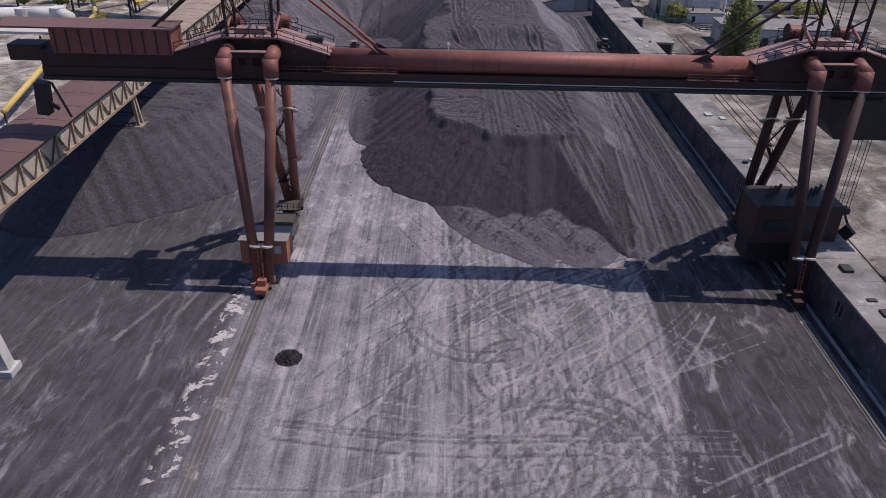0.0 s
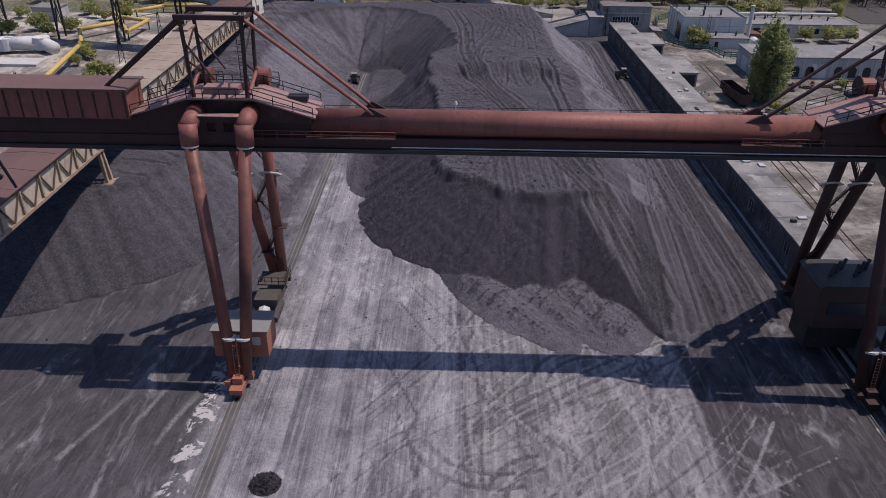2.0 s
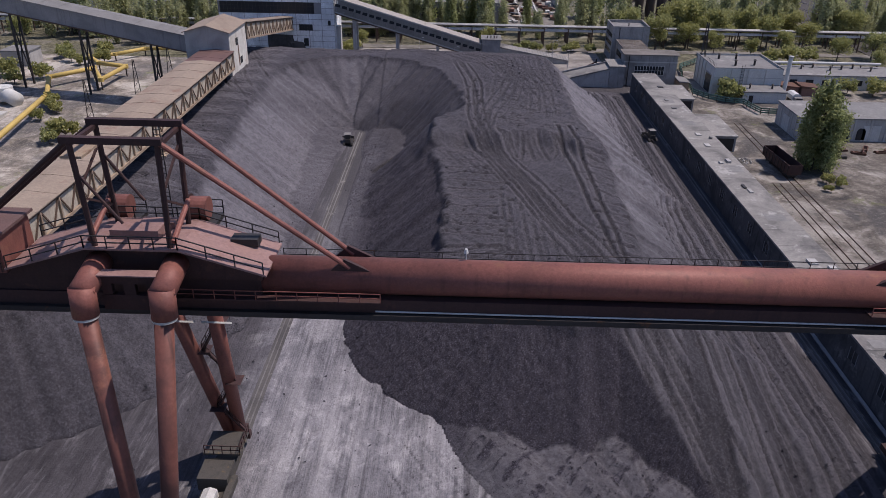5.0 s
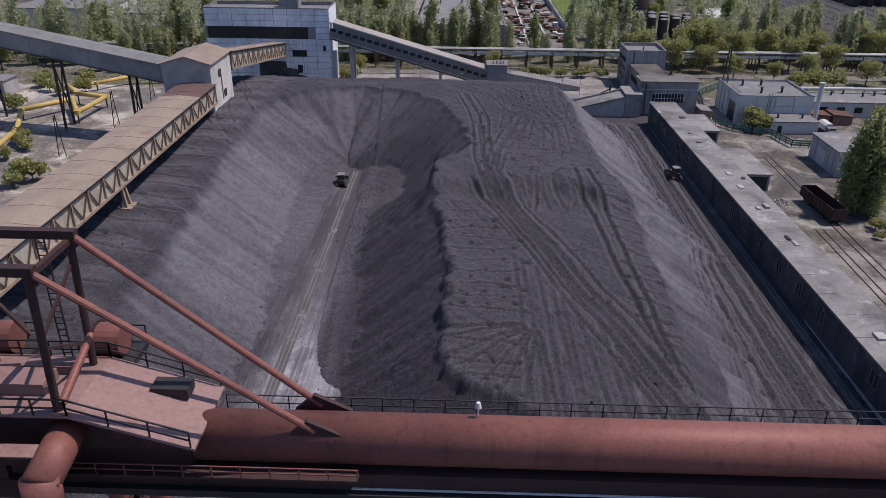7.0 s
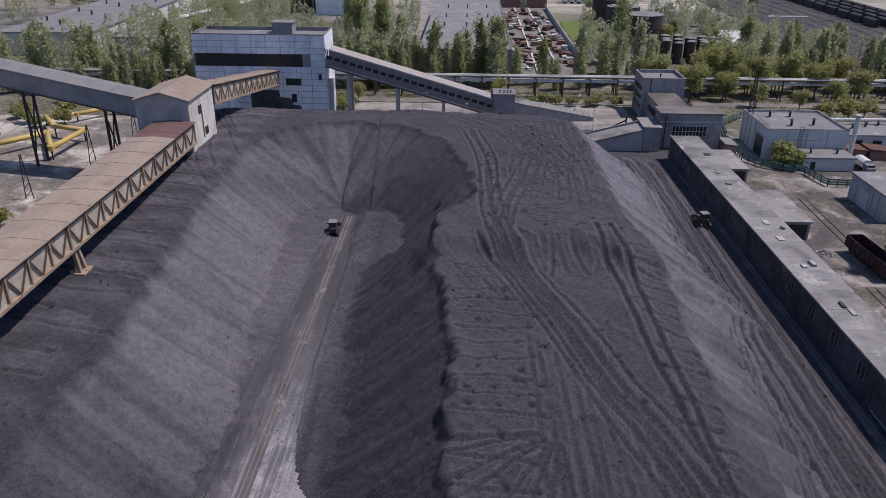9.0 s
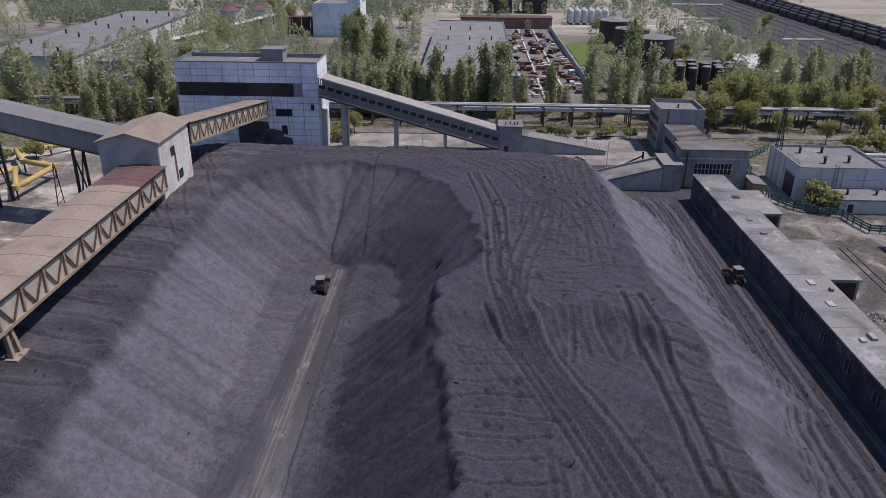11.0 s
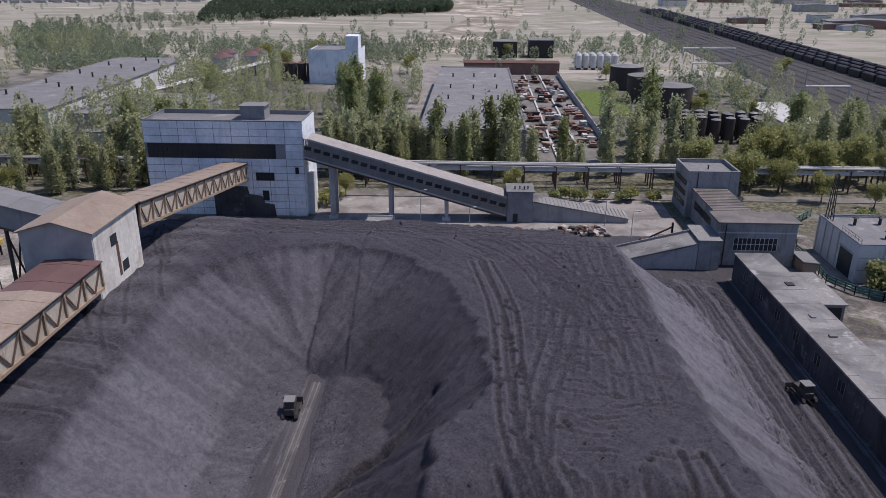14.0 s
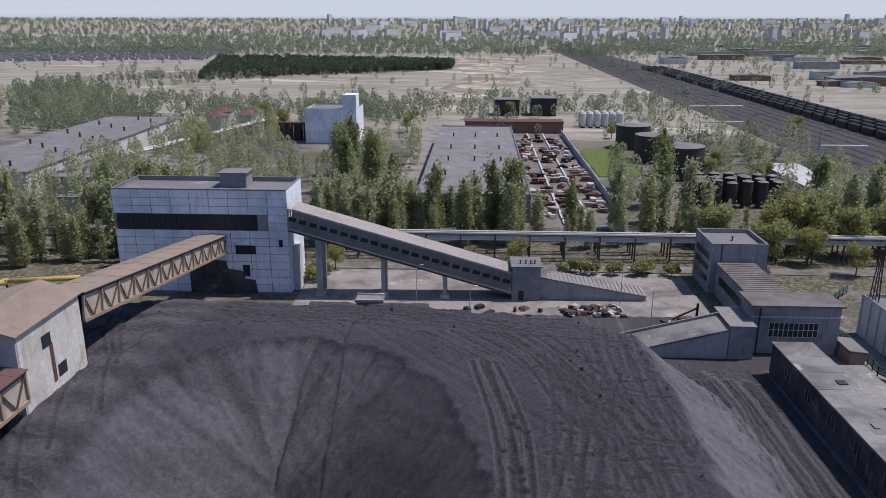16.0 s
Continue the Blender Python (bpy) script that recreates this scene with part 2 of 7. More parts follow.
def ground_material():
    """Industrial ground near by, dry fields and grass farther off."""
    w = Mat("earth", 0.95)
    x, y, z = w.xyz()
    big = w.noise(0.009, w.pos((0.6, 1.6, 1)), detail=9.0, rough=0.68, warp=0.8)
    mid = w.noise(0.07, detail=6.0, rough=0.65)
    fine = w.noise(0.9, detail=6.0, rough=0.7)
    c = w.ramp(mid, (0.3, (0.055, 0.053, 0.046)), (0.5, (0.12, 0.112, 0.096)), (0.62, (0.19, 0.175, 0.155)), (0.75, (0.34, 0.32, 0.29)))
    grass = w.mix(w.step(fine, 0.35, 0.7), (0.06, 0.07, 0.03), (0.15, 0.145, 0.075))
    # Far field tones lifted paler, distance haze put into the colour
    field = w.ramp(big, (0.34, (0.18, 0.172, 0.125)), (0.46, (0.33, 0.295, 0.245)), (0.54, (0.20, 0.192, 0.13)), (0.60, (0.35, 0.315, 0.265)), (0.68, (0.58, 0.515, 0.44)))
    far = w.step(w.math("ADD", y, w.math("MULTIPLY", big, 120.0)), 560.0, 660.0)
    c = w.mix(w.math("MULTIPLY", w.step(big, 0.50, 0.58), 0.75), c, grass)
    behind = w.math("MULTIPLY", w.step(y, 294.0, 308.0), w.step(y, 470.0, 380.0))
    litter = w.mix(w.step(fine, 0.4, 0.62), (0.060, 0.057, 0.036), (0.165, 0.152, 0.098))
    c = w.mix(w.math("MULTIPLY", behind, w.step(mid, 0.62, 0.5, 0.25, 0.92)), c, litter)
    c = w.mix(far, c, field)
    c = w.mix(w.math("MULTIPLY", w.step(fine, 0.5, 0.75), 0.25), c, (0.40, 0.38, 0.35))
    coal = w.math("MULTIPLY", w.step(w.math("ADD", x, w.math("MULTIPLY", mid, 10.0)), 86.0, 76.0), w.step(y, 300.0, 290.0))
    coal = w.math("MULTIPLY", coal, w.step(w.math("ADD", x, w.math("MULTIPLY", mid, -10.0)), -84.0, -72.0))
    c = w.mix(w.math("MULTIPLY", coal, 0.8), c, (0.075, 0.072, 0.078))
    return w.done(c, fine, 0.15)


def lot_material(name, gain):
    """Bare dirt lots: pale worn concrete, brown earth, oil and coal stains, thin grass."""
    w = Mat(name, 0.95)
    big = w.noise(0.045, detail=7.0, rough=0.62, warp=0.9)
    mid = w.noise(0.16, detail=8.0, rough=0.68, warp=0.7)
    fine = w.noise(1.3, detail=7.0, rough=0.75)
    ways = w.noise(1.0, w.pos((0.30, 0.035, 1), 12), detail=7.0, rough=0.7, warp=0.5)
    c = w.ramp(mid, (0.33, (0.048, 0.044, 0.041)), (0.47, (0.115, 0.100, 0.085)), (0.57, (0.195, 0.172, 0.148)), (0.68, (0.38, 0.35, 0.315)))
    c = w.mix(w.math("MULTIPLY", w.step(big, 0.52, 0.62), 0.6), c, (0.36, 0.335, 0.30))
    c = w.mix(w.math("MULTIPLY", w.step(big, 0.46, 0.36), 0.75), c, (0.072, 0.068, 0.068))
    c = w.mix(w.math("MULTIPLY", w.step(ways, 0.54, 0.66), 0.5), c, (0.095, 0.084, 0.075))
    c = w.mix(w.math("MULTIPLY", w.step(w.noise(0.11, detail=6.0, rough=0.7), 0.58, 0.68), 0.75), c, (0.115, 0.125, 0.05))
    c = w.mix(w.math("MULTIPLY", w.step(fine, 0.52, 0.66), 0.3), c, (0.34, 0.315, 0.28))
    c = w.mix(w.math("MULTIPLY", w.step(fine, 0.47, 0.36), 0.5), c, (0.06, 0.055, 0.05))
    c = w.mix(1.0, c, (gain, gain, gain), "MULTIPLY")
    return w.done(c, fine, 0.12)


YARDDIRT, PALELOT = lot_material("repair_yard_dirt", 0.9), lot_material("pale_lot_dirt", 1.5)
COAL, YARD, EARTH = coal_material(), yard_material(), ground_material()
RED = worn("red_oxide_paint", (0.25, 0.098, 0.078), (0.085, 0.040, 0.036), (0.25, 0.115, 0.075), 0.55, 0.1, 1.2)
# Darker red: soot, plus painted shade on the girder, webs and right legs
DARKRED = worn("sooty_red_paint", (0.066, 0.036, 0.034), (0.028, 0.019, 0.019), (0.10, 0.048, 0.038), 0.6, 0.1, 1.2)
LEGRED = worn("sooty_leg_paint", (0.21, 0.085, 0.066), (0.055, 0.034, 0.032), (0.30, 0.13, 0.085), 0.5, 0.1, 0.5, amount=0.8)
PINK = worn("faded_pink_plate", (0.30, 0.185, 0.165), (0.16, 0.09, 0.08), (0.20, 0.10, 0.075), 0.6, 0.0, 0.8)
ORANGE = worn("faded_orange_paint", (0.34, 0.13, 0.085), (0.16, 0.07, 0.055), (0.22, 0.10, 0.06), 0.6)
STEEL = worn("dark_steel", (0.055, 0.052, 0.052), (0.03, 0.028, 0.028), (0.11, 0.06, 0.04), 0.55, 0.4)
RAIL = worn("worn_rail", (0.21, 0.20, 0.20), (0.07, 0.062, 0.06), (0.10, 0.075, 0.065), 0.6, 0.2)
BED = worn("coal_stained_bed", (0.115, 0.108, 0.105), (0.05, 0.048, 0.05), (0.36, 0.345, 0.32), 0.9, 0.0, 0.5, streak=False, amount=0.8)
CONCRETE = worn("grey_concrete", (0.43, 0.42, 0.405), (0.19, 0.185, 0.18), None, 0.85, amount=0.6)
PALE = worn("pale_concrete", (0.52, 0.51, 0.48), (0.26, 0.25, 0.235), None, 0.85)
PANEL = worn("bluish_white_panel", (0.85, 0.88, 0.90), (0.46, 0.49, 0.51), (0.50, 0.52, 0.53), 0.7, 0.0, 0.8, amount=0.6)
BRICKISH = worn("grey_blockwork", (0.29, 0.288, 0.292), (0.15, 0.15, 0.16), None, 0.85, amount=0.65)
TANROOF = worn("brown_sheet_roof", (0.31, 0.245, 0.19), (0.18, 0.135, 0.105), (0.22, 0.13, 0.095), 0.75, 0.0, 0.5, streak=False)
REDROOF = worn("dull_red_sheet_roof", (0.15, 0.088, 0.08), (0.09, 0.06, 0.055), None, 0.7, streak=False)
FELT = worn("grey_roofing_felt", (0.215, 0.21, 0.205), (0.11, 0.108, 0.106), (0.34, 0.33, 0.315), 0.9, 0.0, 0.25, streak=False)
DUSTROOF = worn("dusty_flat_roof", (0.26, 0.248, 0.232), (0.085, 0.082, 0.082), (0.42, 0.41, 0.39), 0.9, 0.0, 0.5, big=0.11, streak=False, amount=1.0)
SLATE = worn("grey_ribbed_roof", (0.21, 0.205, 0.20), (0.12, 0.115, 0.11), None, 0.8, streak=False)
TRUSS = worn("rusty_tan_paint", (0.36, 0.275, 0.20), (0.20, 0.13, 0.09), (0.20, 0.095, 0.055), 0.7, 0.0, 1.0)
CREAM = worn("cream_gallery_sheet", (0.47, 0.415, 0.335), (0.27, 0.215, 0.165), (0.24, 0.15, 0.10), 0.8, 0.0, 0.6, amount=0.6)
TRUSSDARK = worn("rust_brown_steel", (0.125, 0.082, 0.062), (0.06, 0.04, 0.032), None, 0.7)
GLASS = worn("sooty_window_glass", (0.035, 0.04, 0.046), (0.02, 0.022, 0.026), None, 0.25, streak=False)
YELLOW = worn("yellow_pipe_paint", (0.58, 0.42, 0.13), (0.36, 0.26, 0.10), None, 0.6)
WHITE = worn("dirty_white_paint", (0.62, 0.62, 0.60), (0.38, 0.37, 0.35), None, 0.7)
RUST = worn("brown_rust", (0.13, 0.07, 0.05), (0.07, 0.04, 0.032), (0.20, 0.10, 0.06), 0.85)
GREEN = worn("faded_green_paint", (0.10, 0.19, 0.16), (0.07, 0.10, 0.09), None, 0.7)
BARK = worn("grey_bark", (0.13, 0.11, 0.09), (0.07, 0.06, 0.05), None, 0.95)
MACHINE = worn("sooty_machine_paint", (0.075, 0.068, 0.06), (0.03, 0.03, 0.03), (0.14, 0.10, 0.05), 0.6)
DIRT = worn("dusty_dirt", (0.21, 0.193, 0.172), (0.075, 0.07, 0.064), (0.36, 0.34, 0.31), 0.95, 0.0, 0.3, streak=False, amount=0.9, relief=0.05)
PALEDIRT = worn("pale_dusty_concrete", (0.30, 0.275, 0.25), (0.10, 0.088, 0.078), (0.44, 0.41, 0.38), 0.95, 0.0, 0.3, streak=False, amount=0.8, relief=0.05)
# Near-black for soot together with painted shade on sunless walls
SOOTSHADE = worn("sooty_shed_wall", (0.10, 0.097, 0.10), (0.03, 0.029, 0.031), (0.22, 0.215, 0.21), 0.9, 0.0, 0.5, amount=0.8)
CLAD = worn("grey_brown_sheet", (0.30, 0.285, 0.268), (0.12, 0.11, 0.10), (0.40, 0.385, 0.37), 0.75)
SHEETROOF = worn("dusty_tan_roof", (0.34, 0.31, 0.28), (0.18, 0.16, 0.145), (0.25, 0.20, 0.165), 0.8, 0.0, 0.5, streak=False)
STREAKED = worn("rust_streaked_white_sheet", (0.66, 0.63, 0.57), (0.36, 0.31, 0.25), (0.36, 0.24, 0.16), 0.75, 0.0, 0.35, amount=0.7)
GRIMY = worn("grimy_render", (0.34, 0.33, 0.32), (0.13, 0.125, 0.12), (0.22, 0.21, 0.20), 0.85, 0.0, 0.7, amount=0.85)
TANSLATE = worn("brown_grey_slab_roof", (0.19, 0.172, 0.155), (0.09, 0.08, 0.073), (0.26, 0.24, 0.22), 0.85, 0.0, 0.6, streak=False, amount=0.8)
BLOCKWALL = worn("white_block_wall", (0.60, 0.61, 0.61), (0.45, 0.45, 0.44), None, 0.8)
BRICK = worn("old_brick", (0.27, 0.155, 0.12), (0.15, 0.09, 0.08), None, 0.9)


def leaf_material(name, dark, light):
    w = Mat(name, 0.6)
    r = w.geo.outputs["Random Per Island"]
    c = w.mix(r, dark, light)
    c = w.mix(w.math("MULTIPLY", w.rand(), 0.4), c, (dark[0] * 1.5, dark[1] * 1.25, dark[2]))
    tr = w.node("ShaderNodeBsdfTranslucent")
    w.put(w.b.inputs["Base Color"], c)
    w.t.links.new(c, tr.inputs[0])
    mx = w.node("ShaderNodeMixShader")
    mx.inputs[0].default_value = 0.5
    out = w.t.nodes["Material Output"]
    w.t.links.new(w.b.outputs[0], mx.inputs[1])
    w.t.links.new(tr.outputs[0], mx.inputs[2])
    w.t.links.new(mx.outputs[0], out.inputs[0])
    return w.m


POPLAR = leaf_material("poplar_leaves", (0.17, 0.20, 0.085), (0.40, 0.44, 0.20))
GREYPOPLAR = leaf_material("thin_spring_leaves", (0.27, 0.30, 0.16), (0.52, 0.54, 0.32))
FRESH = leaf_material("fresh_leaves", (0.21, 0.225, 0.085), (0.43, 0.44, 0.19))
# Far leaves lightened to carry some of the distance haze
FARLEAF = leaf_material("far_tree_leaves", (0.16, 0.20, 0.13), (0.36, 0.41, 0.28))
PINE = leaf_material("pine_needles", (0.05, 0.075, 0.045), (0.12, 0.155, 0.10))


# ---- geometry tools ----
class Geo:
    """Vertices and faces that become one mesh."""

    def __init__(self):
        self.v, self.f = [], []

    def add(self, vs, fs):
        n = len(self.v)
        self.v += [tuple(p) for p in vs]
        self.f += [tuple(n + i for i in f) for f in fs]
        return self

    def box(self, x0, y0, z0, x1, y1, z1):
        return self.add([(x0, y0, z0), (x1, y0, z0), (x1, y1, z0), (x0, y1, z0), (x0, y0, z1), (x1, y0, z1), (x1, y1, z1), (x0, y1, z1)],
                        [(3, 2, 1, 0), (4, 5, 6, 7), (0, 1, 5, 4), (1, 2, 6, 5), (2, 3, 7, 6), (3, 0, 4, 7)])

    def beam(self, p, q, w, h=None, up=(0, 0, 1)):
        p, q = Vector(p), Vector(q)
        d = (q - p).normalized()
        up = Vector(up)
        if abs(d.dot(up)) > 0.98:
            up = Vector((0, 1, 0))
        s = d.cross(up).normalized()
        u = s.cross(d)
        s, u = s * w / 2, u * (h or w) / 2
        return self.add([p - s - u, p + s - u, p + s + u, p - s + u, q - s - u, q + s - u, q + s + u, q - s + u],
                        [(0, 1, 2, 3), (7, 6, 5, 4), (4, 5, 1, 0), (5, 6, 2, 1), (6, 7, 3, 2), (7, 4, 0, 3)])

    def tube(self, p, q, r, n=12, r2=None, caps=True):
        p, q = Vector(p), Vector(q)
        d = (q - p).normalized()
        a = Vector((0, 0, 1)) if abs(d.z) < 0.9 else Vector((0, 1, 0))
        s = d.cross(a).normalized()
        u = s.cross(d)
        r2 = r if r2 is None else r2
        vs = [c + (s * math.cos(k * math.tau / n) + u * math.sin(k * math.tau / n)) * rr for c, rr in ((p, r), (q, r2)) for k in range(n)]
        fs = [(k, k + n, (k + 1) % n + n, (k + 1) % n) for k in range(n)]
        if caps:
            fs += [tuple(range(n)), tuple(range(2 * n - 1, n - 1, -1))]
        return self.add(vs, fs)

    def prism(self, outline, y0, y1, axis="y"):
        """A closed outline of (a, b) points, pulled along an axis."""
        n = len(outline)
        if axis == "y":
            vs = [(a, y0, b) for a, b in outline] + [(a, y1, b) for a, b in outline]
        elif axis == "x":
            vs = [(y0, a, b) for a, b in outline] + [(y1, a, b) for a, b in outline]
        else:
            vs = [(a, b, y0) for a, b in outline] + [(a, b, y1) for a, b in outline]
        fs = [tuple(range(n)), tuple(range(2 * n - 1, n - 1, -1))] + [(k, k + n, (k + 1) % n + n, (k + 1) % n) for k in range(n)]
        return self.add(vs, fs)

    def railing(self, p, q, h=1.1, gap=2.0, r=0.05):
        p, q = Vector(p), Vector(q)
        n = max(1, round((q - p).length / gap))
        for k in range(n + 1):
            a = p.lerp(q, k / n)
            self.beam(a, a + Vector((0, 0, h)), r * 1.6)
        for z in (h, h * 0.5):
            self.beam(p + Vector((0, 0, z)), q + Vector((0, 0, z)), r * 1.6)
        return self

    def mesh(self, name, material, smooth=False):
        me = bpy.data.meshes.new(name)
        me.from_pydata(self.v, [], self.f)
        b = bmesh.new()
        b.from_mesh(me)
        bmesh.ops.recalc_face_normals(b, faces=b.faces)
        b.to_mesh(me)
        b.free()
        me.materials.append(material)
        if smooth:
            me.polygons.foreach_set("use_smooth", [True] * len(me.polygons))
        return me


def part(name, g, material, parent=None, label="", smooth=False):
    ob = new(name, g if isinstance(g, bpy.types.Mesh) else g.mesh(name, material, smooth))
    ob.parent = parent
    if label:
        ob["label"] = label
    return ob


def thing(name, label, category, group="", kind="", at=None):
    ob = new(name)
    if at is not None:
        ob.matrix_basis = at
    return tagged(ob, label, category, group, kind)


def solid(name, g, material, label, category, group="", kind="", smooth=False):
    return tagged(part(name, g, material, None, "", smooth), label, category, group, kind)


# ---- the coal heap's form ----
LEFT, RIGHT = -24.4, 51.3   # the crane rails
TABLE = np.random.RandomState(8).rand(4096)


def ripple(s, period):
    """Smooth one-dimensional noise along the crest."""
    u = s / period
    i = np.floor(u).astype(int)
    f = u - i
    f = f * f * (3 - 2 * f)
    return TABLE[i % 4096] * (1 - f) + TABLE[(i + 1) % 4096] * f


CREST = [(-63, 114), (-52, 123), (-45, 134), (-43.5, 154), (-45, 178), (-46.5, 202), (-46.5, 222), (-44, 236), (-36, 244.5), (-25, 247),
         (-14, 242.5), (-6, 233), (-1.8, 222), (0.6, 211), (1.1, 202), (-0.6, 196.5), (-5.0, 190.5), (-4.6, 178), (-2.4, 167), (-1.5, 153.5), (-1.9, 143.5), (-1.9, 137), (-0.6, 132.6), (2.6, 129.2), (9, 124.8),
         (14.2, 122.6), (19.8, 122.6), (25.5, 125), (27, 144), (27.5, 156), (28, 176), (26.5, 186), (24.4, 198), (24, 212), (24.2, 232), (22.5, 250), (15, 258.5), (1, 264), (-16, 267.5),
         (-41, 270), (-56, 271), (-66, 262), (-69, 240), (-70, 200), (-69, 150), (-68, 122)]


def wobble(x, y, s, seed=0.0):
    return (np.sin(x * s + 1.3 + seed) * np.cos(y * s * 0.83 - 0.7 + seed * 2) + 0.5 * np.sin(x * s * 2.3 - y * s * 1.7 + 2.1 + seed)
            + 0.3 * np.cos(x * s * 4.1 + y * s * 3.3 + seed * 3))


def heap_height(x, y, full=False):
    x, y = np.asarray(x, float), np.asarray(y, float)
    best = np.full(x.shape, 1e9)
    along = np.zeros(x.shape)
    inside = np.zeros(x.shape, bool)
    run = 0.0
    for (ax, ay), (bx, by) in zip(CREST, CREST[1:] + CREST[:1]):
        ex, ey = bx - ax, by - ay
        ln = math.hypot(ex, ey)
        u = np.clip(((x - ax) * ex + (y - ay) * ey) / ln ** 2, 0, 1)
        d = np.hypot(x - ax - u * ex, y - ay - u * ey)
        near = d < best
        best = np.where(near, d, best)
        along = np.where(near, run + u * ln, along)
        cross = ((ay > y) != (by > y)) & (x < (bx - ax) * (y - ay) / (by - ay + 1e-9) + ax)
        inside ^= cross
        run += ln
    dist = np.where(inside, -best, best) + 0.45 * np.sin(along * 0.6 + 2.0 * np.sin(along * 0.19)) + 0.25 * np.sin(along * 1.9)
    # a lower terrace in front, a step up to the plateau behind, a saddle west of the haul road
    ease = lambda u: np.clip(u, 0, 1) ** 2 * (3 - 2 * np.clip(u, 0, 1))
    brink = 184.5 + 1.4 * np.sin(x * 0.45 + 1.0) + 0.7 * np.sin(x * 1.3) - 6.0 * ease((x - 20) / 6)
    cap = 11.3 + 0.03 * np.clip(y - 140, 0, 45) + np.where(x > -20, 1.9 * ease((y - brink + 4.5) / 5.5), 1.5 * ease((y - 175) / 60))
    cap = cap - 0.055 * np.clip(138 - y, 0, 40) - 0.17 * np.clip(y - 249, 0, 40) - 0.9 * np.clip((x - 24) / 5, 0, 1)
    cap = cap - 1.5 * np.exp(-((x - 1.5) / 3.0) ** 2 - ((y - 184.5) / 5.5) ** 2) - 0.8 * np.exp(-((x - 14) / 4.5) ** 2 - ((y - 177) / 3.5) ** 2)
    cap = cap + 0.16 * wobble(x, y, 0.16) + 0.10 * wobble(x, y, 0.5, 1.0)
    pit = np.clip(-x / 8, 0, 1) * np.clip((x + 50) / 4, 0, 1) * (y < 247)
    slope = 0.70 + pit * np.clip((228 - y) / 8, 0, 1) * (cap / 14.6 - 0.70) - 0.06 * np.exp(-((x + 26) / 14) ** 2 - ((y - 240) / 16) ** 2)
    face = np.clip((140 - y) / 8, 0, 1) * ((x > -10) & (x < 27))
    gully = 1.6 * ripple(along, 3.1) + 0.9 * ripple(along, 1.1) - 1.2
    edge = np.clip(dist, 0, None)
    west = np.clip((6 - x) / 5, 0, 1) * np.clip((x + 18) / 4, 0, 1) * np.clip((206 - y) / 12, 0.12, 1) * (y < 240)
    rim = np.clip((150 - y) / 12, 0, 1) * ((x > -10) & (x < 24))
    notch = 0.55 + 0.45 * np.sin(along * 0.31 + 1.6 * np.sin(along * 0.13)) * np.cos(along * 0.77)
    cap = cap - (0.2 + 0.95 * np.maximum(west, rim) * notch) * np.clip(edge / (0.4 + 0.6 * notch), 0, 1)
    h = cap - slope * edge + 0.16 * gully * np.clip(edge / 4, 0, 1) * (1 - 0.85 * face)
    lip = np.clip((x + 6) / 3, 0, 1) * (x < 24) * np.clip((225 - y) / 10, 0, 1)
    h = h + 0.2 * lip * np.exp(-((dist + 0.7) / 0.7) ** 2)
    # apron of spilled coal along the rail side and the trampled lobes at the front
    berm = 1.6 * np.clip((x - 24) / 6, 0, 1) * np.clip((49.3 - x) / 7, 0, 1) * np.clip((y - 103) / 9, 0, 1) * np.clip((268 - y) / 14, 0, 1)
    berm = berm * (1 + 0.10 * np.sin(x * 1.1 + 0.8 * np.sin(y * 0.05))) + 0.10 * wobble(x, y, 0.7, 3.0) * (berm > 0.1)
    off = np.abs(x - LEFT + 0.3)
    apron = np.clip((off - 2.2) * 0.24, -0.2, 1.5) * np.clip((y - 138) / 45, 0, 1) * ((x > -37) & (x < -11)) * np.clip((232 - y) / 12, 0, 1)
    apron = apron + np.clip((y - 206) / 10, 0, 1) * 0.9 * np.clip(off / 3 - 0.2, 0, 1) * ((x > -37) & (x < -11))
    lobes = np.zeros(x.shape)
    for cx, cy, rx, ry, top, turn in ((6.5, 109.5, 3.4, 9, 1.5, 32), (11, 104.5, 3.0, 9, 1.1, 38), (15.5, 107.5, 3.0, 8.5, 1.3, 28), (20, 111, 3.0, 8, 1.7, 14), (24, 104, 4.5, 6.5, 1.5, -8)):
        c, s = math.cos(radians(turn)), math.sin(radians(turn))
        u, v = (x - cx) * c + (y - cy) * s, -(x - cx) * s + (y - cy) * c
        lobes = np.maximum(lobes, top * np.exp(-((u / rx) ** 2 + (v / ry) ** 2) ** 1.2) - 0.12)
    # the haul ramp that climbs beside the coarse face
    side = 20.4 + (123 - y) * 0.41
    ramp = np.clip(11.0 - 0.40 * np.clip(126 - y, 0, None), -1, 12) - 0.8 * np.clip(side - x, 0, None) - 0.55 * np.clip(x - side - 6.5, 0, None)
    ramp = np.where((y < 130) & (y > 92), ramp, -1.0)
    h = np.maximum(np.maximum(h, berm), np.maximum(np.maximum(lobes, apron - 0.1), ramp))
    rough = 0.07 * wobble(x, y, 1.1, 5.0) + 0.05 * wobble(x, y, 2.6, 2.0)
    h = np.where(h > 0.05, h + rough * np.clip(h, 0, 1), h)
    if not full:
        return h
    drift = along + 0.12 * edge * np.sin(along * 0.05)
    streak = 0.40 * ripple(drift, 0.7) + 0.30 * ripple(drift, 1.9) + 0.45 * ripple(drift, 7.0) - 0.08
    fines = np.clip((dist - 0.2) / 1.5, 0, 1) * np.clip(0.1 + 1.0 * streak, 0, 1)
    front = np.clip((150 - y) / 10, 0, 1) * ((x > -24) & (x < 32))
